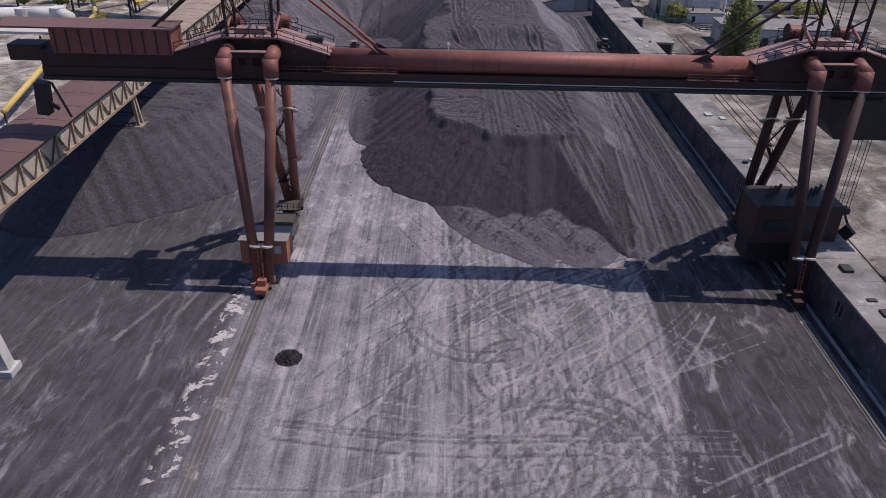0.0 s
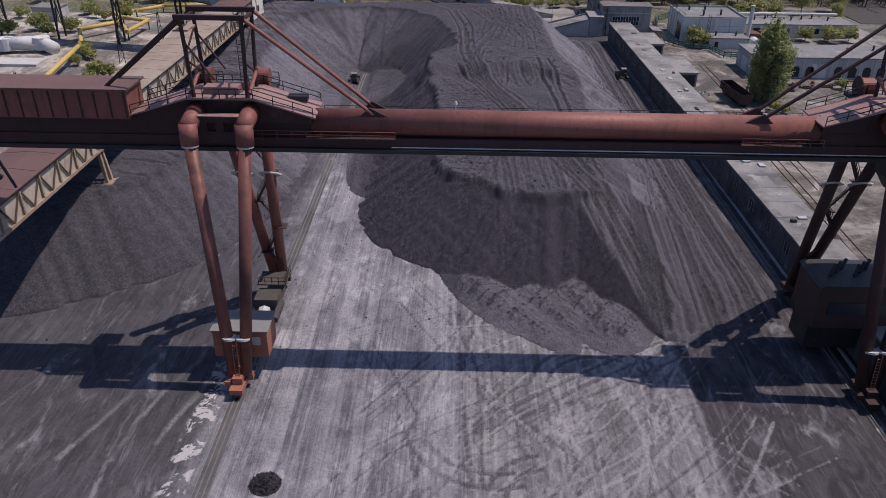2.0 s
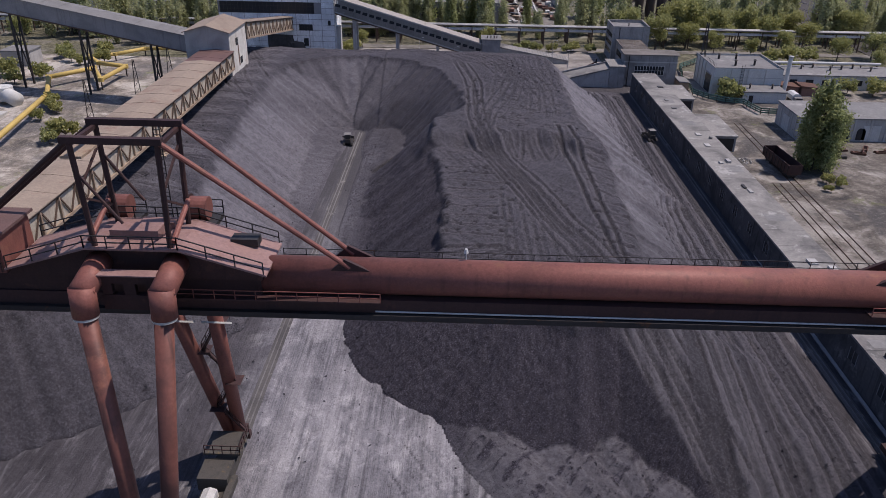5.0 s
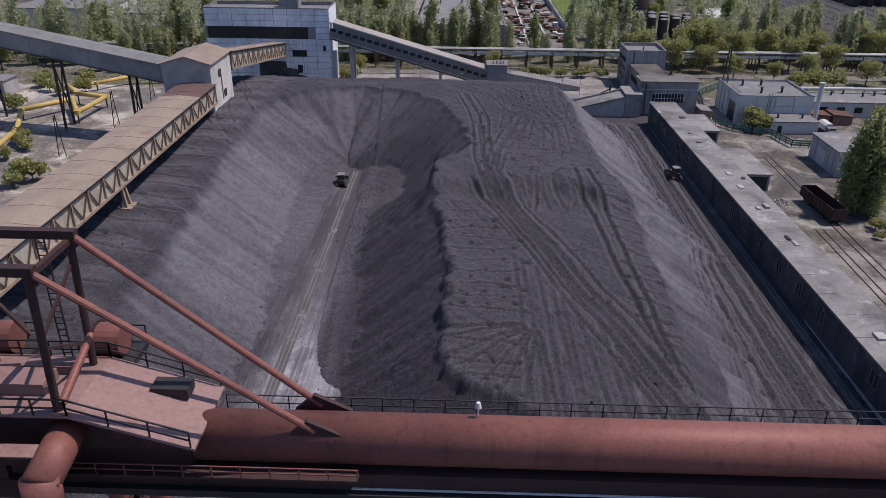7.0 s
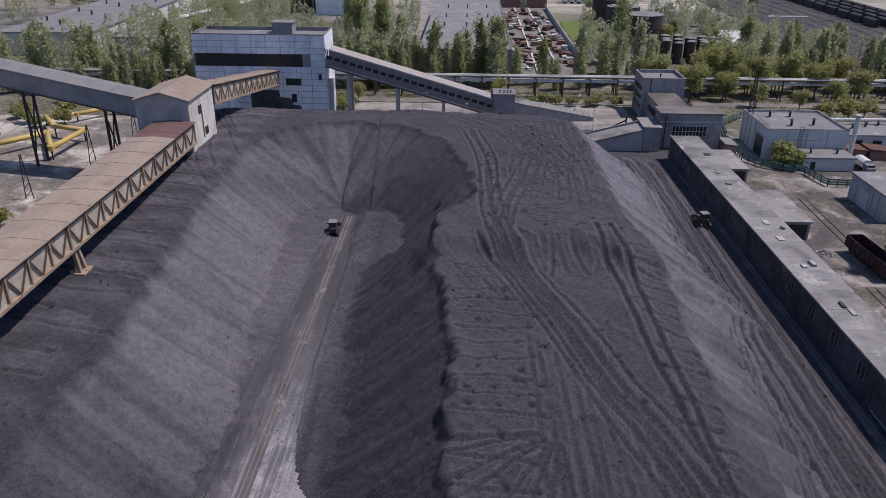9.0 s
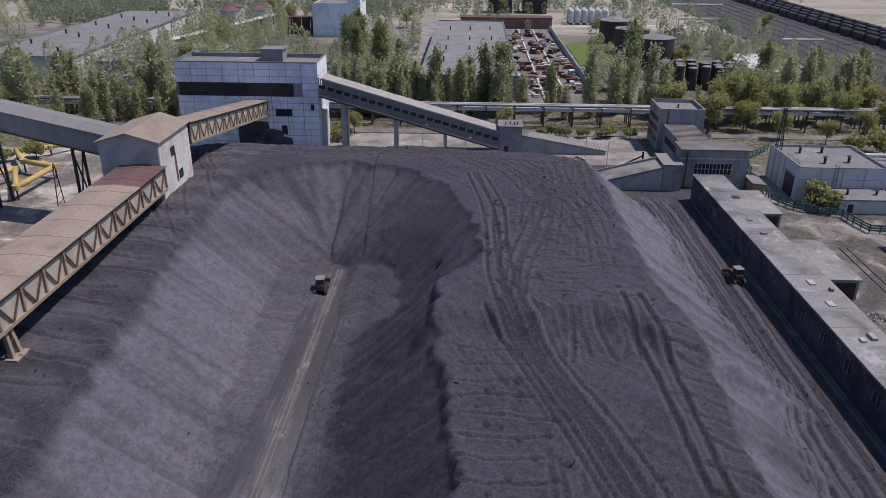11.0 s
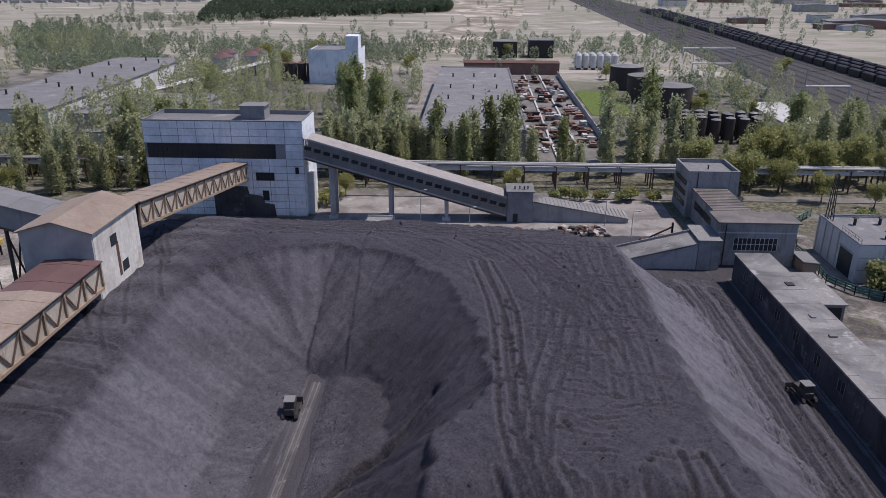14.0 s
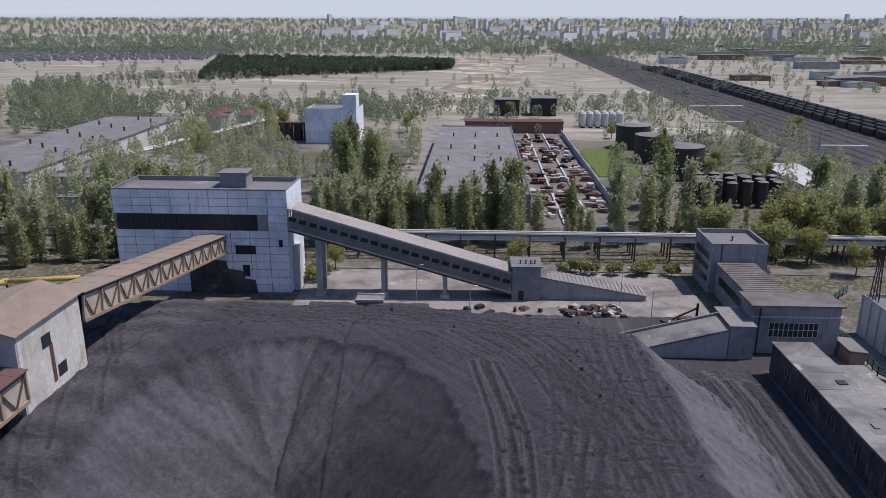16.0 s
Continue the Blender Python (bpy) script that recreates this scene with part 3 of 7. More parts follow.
    # East pit wall, turned from the sun: its shade goes into the colour
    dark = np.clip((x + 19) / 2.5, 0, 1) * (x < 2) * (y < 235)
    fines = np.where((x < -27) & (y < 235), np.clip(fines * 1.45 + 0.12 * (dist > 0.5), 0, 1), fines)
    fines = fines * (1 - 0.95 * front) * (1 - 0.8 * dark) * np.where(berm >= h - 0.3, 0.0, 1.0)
    fines = np.maximum(fines, 0.5 * np.clip((-44 - x) / 4, 0, 1) * (0.5 + 0.5 * np.sin(y * 0.8 + np.sin(x * 0.4))))
    fines = fines * (1 - 0.35 * np.clip((y - 205) / 15, 0, 1) * (x < 2) * (x > -46))
    fines = np.where((apron - 0.1 >= h - 0.25) & (h > 0.05), fines * 0.6, fines)
    ruts = 0.40 * ripple(x + 0.6 * np.sin(y * 0.045), 1.9) + 0.60 * ripple(x + 0.3 * np.sin(y * 0.08 + 1) + 0.012 * y, 0.62)
    fines = np.where((berm >= h - 0.3) | ((ramp >= h - 0.3) & (ramp > 0.2) & (x > side)), np.clip(1.5 * ruts - 0.45, 0, 0.7), fines)
    # Lump coal on the front face, painted shade on the east pit wall
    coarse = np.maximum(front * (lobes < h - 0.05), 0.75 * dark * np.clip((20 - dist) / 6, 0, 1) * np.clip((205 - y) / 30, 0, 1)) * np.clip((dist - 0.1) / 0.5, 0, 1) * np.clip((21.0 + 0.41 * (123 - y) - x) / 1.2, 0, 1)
    pale = np.clip(-dist / 0.6, 0, 1) * ((x > -5) & (x < 27)) * np.clip((215 - y) / 20, 0, 1) * np.clip((y - 118) / 6, 0, 1)
    fines = np.maximum(fines, 0.12 * pale)
    fines = np.maximum(fines, np.where((lobes >= h - 0.15) & (lobes > 0.05), 0.62, 0.0))
    fines = np.where((x > 26) & (dist > 0.3) & (berm < h - 0.3) & (y > 130), fines * 1.35 + 0.12, fines)
    fines = fines * np.where(x < -27, 0.1 + 0.9 * np.clip((y - 118) / 38, 0, 1), 1.0)
    return h, np.clip(fines, 0, 1), dist, np.clip(coarse, 0, 1)


def hz(x, y):
    return max(0.03, float(heap_height(np.array([x]), np.array([y]))[0]))



# ---- ground, yard, heap ----
def grid_mesh(name, xs, ys, zs, material, keep=None):
    nx, ny = len(xs), len(ys)
    X, Y = np.meshgrid(xs, ys)
    co = np.stack([X, Y, zs], -1).reshape(-1, 3)
    i = np.arange(nx * ny).reshape(ny, nx)
    quads = np.stack([i[:-1, :-1], i[:-1, 1:], i[1:, 1:], i[1:, :-1]], -1)
    if keep is not None:
        k = keep[:-1, :-1] | keep[:-1, 1:] | keep[1:, 1:] | keep[1:, :-1]
        quads = quads[k]
    quads = quads.reshape(-1, 4)
    used = np.unique(quads)
    remap = np.zeros(nx * ny, int)
    remap[used] = np.arange(len(used))
    me = bpy.data.meshes.new(name)
    me.from_pydata(co[used].tolist(), [], remap[quads].tolist())
    me.materials.append(material)
    me.polygons.foreach_set("use_smooth", [True] * len(me.polygons))
    return me


def stamp(D, xs, ys, pts, width, depth, both=True, even=False):
    """Presses a wheel or blade line into D, with low shoulders beside it."""
    full = depth
    for k, (px, py) in enumerate(pts):
        depth = full * (1.0 if even else 0.45 + 0.55 * TABLE[(k // 5 + int(abs(pts[0][0]) * 97)) % 4096])
        i0, i1 = np.searchsorted(xs, (px - 2.6 * width, px + 2.6 * width))
        j0, j1 = np.searchsorted(ys, (py - 2.6 * width, py + 2.6 * width))
        if i1 <= i0 or j1 <= j0:
            continue
        r = np.hypot(xs[None, i0:i1] - px, ys[j0:j1, None] - py) / width
        win = D[j0:j1, i0:i1]
        cut = -depth * np.exp(-(r / 0.75) ** 2)
        lift = 0.45 * depth * np.exp(-((r - 1.5) / 0.45) ** 2) if both else 0 * r
        win[:] = np.where(np.abs(cut) > 0.2 * abs(depth), np.minimum(win, cut) if depth > 0 else np.maximum(win, cut), np.where(win >= 0, np.maximum(win, lift), win))


def curve(points, step=0.4):
    """A smooth line through the points (Catmull-Rom), sampled evenly enough."""
    p = [points[0]] + list(points) + [points[-1]]
    out = []
    for a, b, c, d in zip(p, p[1:], p[2:], p[3:]):
        n = max(2, int(math.hypot(c[0] - b[0], c[1] - b[1]) / step))
        for k in range(n):
            u = k / n
            out.append(tuple(0.5 * (2 * b[i] + (c[i] - a[i]) * u + (2 * a[i] - 5 * b[i] + 4 * c[i] - d[i]) * u * u + (3 * b[i] - a[i] - 3 * c[i] + d[i]) * u ** 3) for i in (0, 1)))
    return out


def offset(line, s):
    out = []
    for (ax, ay), (bx, by) in zip(line, line[1:]):
        n = math.hypot(bx - ax, by - ay) or 1
        out.append((ax - (by - ay) / n * s, ay + (bx - ax) / n * s))
    return out


def jitter(rnd, pts, s):
    return [(x + rnd.uniform(-s, s), y + rnd.uniform(-s, s)) for x, y in pts]


def heap_tracks(xs, ys):
    """Ruts that the machines left on the heap's flat tops."""
    rnd = random.Random(17)
    D = np.zeros((len(ys), len(xs)))
    # the haul road: over the plateau's edge, across the terrace and down the ramp
    road = [(-20, 258), (-8, 250), (0.5, 238), (3.4, 222), (3.6, 206), (3.6, 196), (4.6, 187), (8.2, 174.5), (12.0, 163.5), (15.6, 152), (19.4, 141), (23.0, 129), (26.4, 117), (30.6, 103)]
    for shift in (-2.1, -0.8, 0.7, 2.2):
        line = curve(jitter(rnd, [(x + shift, y) for x, y in (road[6:] if abs(shift) > 1 else road[2:])], 0.35))
        for s in (-0.95, 0.95):
            stamp(D, xs, ys, offset(line, s), 0.34, 0.36, even=True)
    branch = [(14, 236), (11, 222), (8.2, 208), (6.0, 197), (5.4, 187)]
    for shift in (0.0, 3.2):
        line = curve(jitter(rnd, [(x + shift * (y - 185) / 50, y) for x, y in branch], 0.4))
        for s in (-0.95, 0.95):
            stamp(D, xs, ys, offset(line, s), 0.42, 0.32)
    for shift in (0.0, 2.4):
        line = curve(jitter(rnd, [(19.8 + shift, 189), (20.6 + shift, 180), (21.0 + shift, 172), (21.8 + shift * 0.8, 160), (23.2 + shift * 0.6, 146), (24.0 + shift * 0.4, 134)], 0.3))
        stamp(D, xs, ys, line, 0.45, 0.5, even=True)
    # blade cuts across the brink and the terrace
    for k in range(7):
        x = 8.5 + k * 1.8 + rnd.uniform(-0.9, 0.9)
        stamp(D, xs, ys, curve(jitter(rnd, [(x, rnd.uniform(183, 187)), (x + 0.5, 181), (x + rnd.uniform(0, 2), rnd.uniform(174, 179))], 0.4)), rnd.uniform(0.3, 0.5), rnd.uniform(0.15, 0.4))
    for k in range(15):
        y = 131 + k * 3.35 + rnd.uniform(-0.5, 0.5)
        stamp(D, xs, ys, curve(jitter(rnd, [(-1.6, y), (3, y - rnd.uniform(-0.3, 0.5)), (rnd.uniform(6.5, 9.5), y - rnd.uniform(-0.5, 0.8))], 0.2)), 0.32, 0.30, even=True)
    for k in range(5):
        x = -1.0 + k * 2.2
        stamp(D, xs, ys, curve(jitter(rnd, [(x - 1.5, 179), (x + 1, 174), (x + 4.5, 167 - k)], 0.3)), 0.34, 0.26)
    for k in range(8):
        a = radians(188 + k * 12 + rnd.uniform(-3, 3))
        stamp(D, xs, ys, curve([(9.6 + 2 * math.cos(a), 142 + 2 * math.sin(a)), (9.6 + 18 * math.cos(a), 142 + 18 * math.sin(a))]), 0.32, 0.30, even=True)
    for k in range(9):
        x = 7.5 + k * 1.5 + rnd.uniform(-0.4, 0.4)
        stamp(D, xs, ys, curve(jitter(rnd, [(x, 160 - k * 2), (x + 0.3, 145), (x + rnd.uniform(0, 1.5), 124)], 0.4)), 0.36, 0.28)
    for k in range(15):
        y = 134 + k * 3.4 + rnd.uniform(-0.8, 0.8)
        stamp(D, xs, ys, curve(jitter(rnd, [(rnd.uniform(22, 24.5), y + 0.6), (25.5, y), (28.4, y - 0.8)], 0.3)), 0.45, 0.36)
    # small holes along the brink
    for k in range(90):
        x, y = rnd.choice(((rnd.uniform(-1.5, 9), rnd.uniform(128, 172)), (rnd.uniform(1.5, 5), rnd.uniform(188, 225)), (rnd.uniform(8, 26), rnd.uniform(125, 200))))
        stamp(D, xs, ys, [(x, y), (x + 0.2, y - 0.2)], rnd.uniform(0.28, 0.5), 0.7, False, True)
    # tracks round the bowl's rim
    rim = [(-50, 206), (-50, 228), (-46.5, 243), (-36, 252), (-22, 255), (-8, 249.5), (2, 238), (7, 222), (9, 206)]
    for k in range(8):
        e = 0.5 + k * 1.8 + rnd.uniform(-0.5, 0.5)
        line = curve(jitter(rnd, [(x + (x + 22) / 30 * e, y + max(0, (y - 225) / 30) * e) for x, y in rim[rnd.randint(0, 3):len(rim) - rnd.randint(0, 3)]], 0.6))
        for s in (-0.95, 0.95):
            stamp(D, xs, ys, offset(line, s), 0.36, 0.30)
    for k in range(9):
        x = 9 + k * 1.7 + rnd.uniform(-0.6, 0.6)
        y = rnd.uniform(205, 240)
        line = curve(jitter(rnd, [(x, y + 18), (x + rnd.uniform(-2, 2), y + 5), (x + rnd.uniform(-2, 2), y - 14)], 0.6))
        for s in (-0.95, 0.95):
            stamp(D, xs, ys, offset(line, s), 0.36, 0.28)
    for k in range(44):
        x, y = rnd.uniform(10, 21), 188 + k * 1.35
        line = curve(jitter(rnd, [(x - rnd.uniform(1.5, 4), y + rnd.uniform(-1, 1)), (x, y), (x + rnd.uniform(1.5, 4), y + rnd.uniform(-1, 1))], 0.4))
        stamp(D, xs, ys, line, 0.34, 0.30)
    for k in range(30):
        x, y = rnd.uniform(-44, 14), rnd.uniform(252, 267)
        y -= max(0, x - 2) * 0.45
        stamp(D, xs, ys, curve(jitter(rnd, [(x - 14, y + rnd.uniform(0, 3)), (x, y), (x + 12, y + rnd.uniform(-4, -1))], 0.6)), 0.36, 0.28)
    for k in range(22):
        x, y = rnd.uniform(-54, -47), 122 + k * 4.6
        stamp(D, xs, ys, curve(jitter(rnd, [(x - 12, y + 2.5), (x, y), (x + 5, y - 1)], 0.7)), 0.5, 0.3)
    for k in range(14):
        x, y = rnd.uniform(-62, -50), rnd.uniform(215, 250)
        stamp(D, xs, ys, curve(jitter(rnd, [(x - 3, y + 9), (x, y), (x + 4, y - 8)], 0.6)), 0.42, 0.32)
    # along the rail side, and over the trampled lobes
    for k in range(26):
        x = 29 + k * 0.85 + rnd.uniform(-0.4, 0.4)
        stamp(D, xs, ys, curve(jitter(rnd, [(x, 101), (x + rnd.uniform(-1, 1), 150), (x + rnd.uniform(-1, 2), 200), (x + 1, 262)], 0.9)), rnd.uniform(0.28, 0.6), rnd.uniform(0.2, 0.62), even=True)
    for k in range(12):
        x = 3 + k * 1.9
        stamp(D, xs, ys, curve(jitter(rnd, [(x - 3, 117 - k * 0.2), (x + rnd.uniform(-1, 2), 109), (x + rnd.uniform(1, 9), 98)], 1.2)), rnd.uniform(0.28, 0.42), rnd.uniform(0.12, 0.28))
    return D


def yard_tracks(xs, ys):
    rnd = random.Random(23)
    D = np.zeros((len(ys), len(xs)))
    P = np.zeros((len(ys), len(xs)))
    for k in range(78):
        x, y = rnd.uniform(-6, 29), rnd.uniform(40, 108)
        a = radians(rnd.gauss(75, 32))
        ln = rnd.uniform(10, 24)
        bend = rnd.uniform(-5, 5)
        line = curve([(x - ln * math.cos(a), y - ln * math.sin(a)), (x + bend, y), (x + ln * math.cos(a), y + ln * math.sin(a))], 0.3)
        pale = rnd.random() < 0.42
        for s in (-1.0, 1.0):
            stamp(P if pale else D, xs, ys, offset(line, s), rnd.uniform(0.2, 0.34), 0.15 * rnd.uniform(0.4, 1.0), even=True)
    for cx, cy, r, a0, a1 in ((16, 56, 9, -30, 95), (16, 56, 11.2, -30, 90), (14, 50, 14, 0, 100), (22, 44, 8, 20, 160), (6, 82, 10, 200, 290), (20, 88, 9, 30, 170), (12, 70, 7, 100, 230)):
        line = [(cx + r * math.cos(radians(a)), cy + r * math.sin(radians(a))) for a in range(a0, a1, 2)]
        stamp(D, xs, ys, line, 0.42, 0.16, even=True)
        stamp(D, xs, ys, offset(line, 2.0), 0.4, 0.15, even=True)
    for y in (56.2, 58.3, 59.1):
        stamp(D, xs, ys, curve([(-17, y + 1.6), (0, y - 0.4), (16, y + 0.2), (34, y + 1.0)], 0.3), 0.34, 0.15, even=True)
    for k in range(46):
        x = rnd.uniform(-22, 50)
        y = rnd.uniform(35, 110)
        line = curve(jitter(rnd, [(x, y - 25), (x, y), (x, y + 25)], 0.5), 0.3)
        stamp(D if rnd.random() < 0.75 or x > 29 else P, xs, ys, line, rnd.uniform(0.2, 0.45), 0.14 * rnd.uniform(0.5, 1))
    for k in range(26):
        x, y = rnd.uniform(-60, -29), rnd.uniform(30, 88)
        line = curve(jitter(rnd, [(x - 2, y - 10), (x, y), (x + 3, y + 9)], 0.8), 0.3)
        stamp(P if rnd.random() < 0.35 else D, xs, ys, line, rnd.uniform(0.3, 0.8), 0.12 * rnd.uniform(0.5, 1))
    for x, w in ((0.6, 2.0), (-0.8, 1.8), (-13.5, 1.8), (-18, 1.9), (-9.5, 0.9)):
        stamp(P, xs, ys, curve(jitter(rnd, [(x, 42), (x + 0.4, 66), (x - 0.2, 90), (x - 1.5, 128)], 0.6), 0.5), w, 0.12, False)
    stamp(P, xs, ys, curve([(-19, 134), (-18.6, 141), (-18.8, 148)], 0.6), 2.2, 0.2, False, True)
    for k in range(14):
        x, y = rnd.uniform(-22, -6), rnd.uniform(78, 128)
        stamp(P, xs, ys, jitter(rnd, [(x, y - 1), (x, y), (x + 0.5, y + 1.2), (x - 0.6, y + 2)], 0.9), rnd.uniform(0.8, 1.8), 0.12, False)
    return D, P


def heap_attribute(me, name, values):
    at = me.attributes.new(name, "FLOAT", "POINT")
    at.data.foreach_set("value", np.asarray(values, np.float32))


def far_rise(r):
    """The land lifts a little towards the horizon."""
    u = np.clip((r - 2600) / 2000, 0, 1)
    return 56 * u * u * (3 - 2 * u)


def build_ground():
    xs = np.concatenate([np.linspace(-4600, -1200, 12), np.linspace(-1000, -300, 8), np.linspace(-260, 260, 53), np.linspace(300, 1000, 8), np.linspace(1200, 4600, 12)])
    ys = np.concatenate([np.linspace(-4600, -150, 12), np.linspace(-100, 700, 61), np.linspace(760, 1900, 10), np.linspace(2100, 4700, 16)])
    X, Y = np.meshgrid(xs, ys)
    tagged(new("ground", grid_mesh("ground", xs, ys, -0.25 + far_rise(np.hypot(X, Y)), EARTH)), "dusty grey-brown industrial ground and dry fields", "ground", kind="structure")
    xs = np.concatenate([np.arange(-78, -62, 0.8), np.arange(-62, 53, 0.32), np.arange(53, 59, 0.8)])
    ys = np.concatenate([np.arange(-20, 34, 1.0), np.arange(34, 126, 0.32), np.arange(126, 296, 0.7)])
    X, Y = np.meshgrid(xs, ys)
    D, P = yard_tracks(xs, ys)
    Z = 0.02 * wobble(X, Y, 0.9) + 0.02 * wobble(X, Y, 2.1, 1.0) + 0.45 * D - 0.15 * P
    edge = np.minimum(np.minimum(X + 78, 60 - X), np.minimum(Y + 20, 295 - Y))
    Z = Z - 0.35 * np.clip(1 - edge / 3, 0, 1)
    me = grid_mesh("pavement", xs, ys, Z, YARD)
    heap_attribute(me, "tread", np.clip(0.5 + (P - D) / 0.16 * 0.5, 0, 1).ravel())
    tagged(new("pavement", me), "coal-dusted concrete yard with wheel streaks", "yard", kind="structure")
    xs, ys = np.arange(-92, 50.5, 0.27), np.arange(88, 296, 0.27)
    X, Y = np.meshgrid(xs, ys)
    H, F, dist, raw = heap_height(X, Y, True)
    T = heap_tracks(xs, ys) * np.where((dist < 0.5) | ((H < 4.5) & (raw < 0.5)) | ((Y < 130) & (X > 20.6 + (123 - Y) * 0.41)), 1.0, 0.0)
    keep = H > 0.06
    slit = np.zeros(H.shape)
    for pts in ([(-18, 196), (-13.5, 203), (-9.5, 206.5), (-5.6, 210)],):
        stamp(slit, xs, ys, curve(jitter(random.Random(2), pts, 0.3)), 0.95, 2.4, False)
    grain = np.random.RandomState(12).rand(*H.shape) ** 2 - 0.33
    H = H + grain * (0.07 + 0.30 * raw) * np.clip(H, 0, 1)
    Z = np.where(keep, H + 0.95 * T * np.clip(H, 0, 1) + slit, -0.3)
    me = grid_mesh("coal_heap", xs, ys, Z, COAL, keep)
    k = np.zeros(keep.shape, bool)
    q = keep[:-1, :-1] | keep[:-1, 1:] | keep[1:, 1:] | keep[1:, :-1]
    for a, b in ((slice(None, -1), slice(None, -1)), (slice(None, -1), slice(1, None)), (slice(1, None), slice(1, None)), (slice(1, None), slice(None, -1))):
        k[a, b] |= q
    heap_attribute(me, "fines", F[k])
    # The slit's shade is painted: coarse grit left out, tread pushed dark
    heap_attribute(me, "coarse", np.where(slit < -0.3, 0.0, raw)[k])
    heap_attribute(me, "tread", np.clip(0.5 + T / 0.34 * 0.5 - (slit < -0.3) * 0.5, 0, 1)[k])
    tagged(new("coal_heap", me), "huge dark grey coal stockpile with a bowl-shaped pit", "coal heap", kind="stuff")
    # loose lumps rolled to the feet of the slopes
    r = np.random.RandomState(3)
    n = 90000
    x, y = r.uniform(-64, 50, n), r.uniform(95, 290, n)
    h, f, dd, raw = heap_height(x, y, True)
    ok = (h > -1.2) & (h < 4.5) & (dd > 3) & (r.rand(n) < np.where(h < 0.2, 0.12, np.where(h < 1.2, 0.8, 0.35))) & (np.abs(x - LEFT) > 1.2)
    ok |= (dd < -0.5) & (h > 6) & (r.rand(n) < 0.014)
    x, y, h = x[ok], y[ok], np.maximum(h[ok], 0)
    m = len(x)
    s = np.where(dd[ok] < 0, 0.14 + 0.26 * r.rand(m) ** 2, 0.06 + 0.2 * r.rand(m) ** 5)
    v = r.normal(size=(m, 4, 3))
    v = v / np.linalg.norm(v, axis=2)[:, :, None] * s[:, None, None] + np.stack([x, y, h + s * 0.3], -1)[:, None, :]
    base = np.arange(m)[:, None] * 4
    fs = np.concatenate([base + np.array(t) for t in ((0, 1, 2), (0, 3, 1), (1, 3, 2), (0, 2, 3))])
    me = bpy.data.meshes.new("coal_lumps")
    me.from_pydata(v.reshape(-1, 3).tolist(), [], fs.tolist())
    me.materials.append(COAL)
    heap_attribute(me, "tread", np.full(len(me.vertices), 0.5))
    tagged(new("coal_lumps", me), "loose coal lumps scattered at the heap's foot", "coal lumps", kind="stuff")


build_ground()


# ---- gantry crane ----
CY = 96.8          # the girder's line


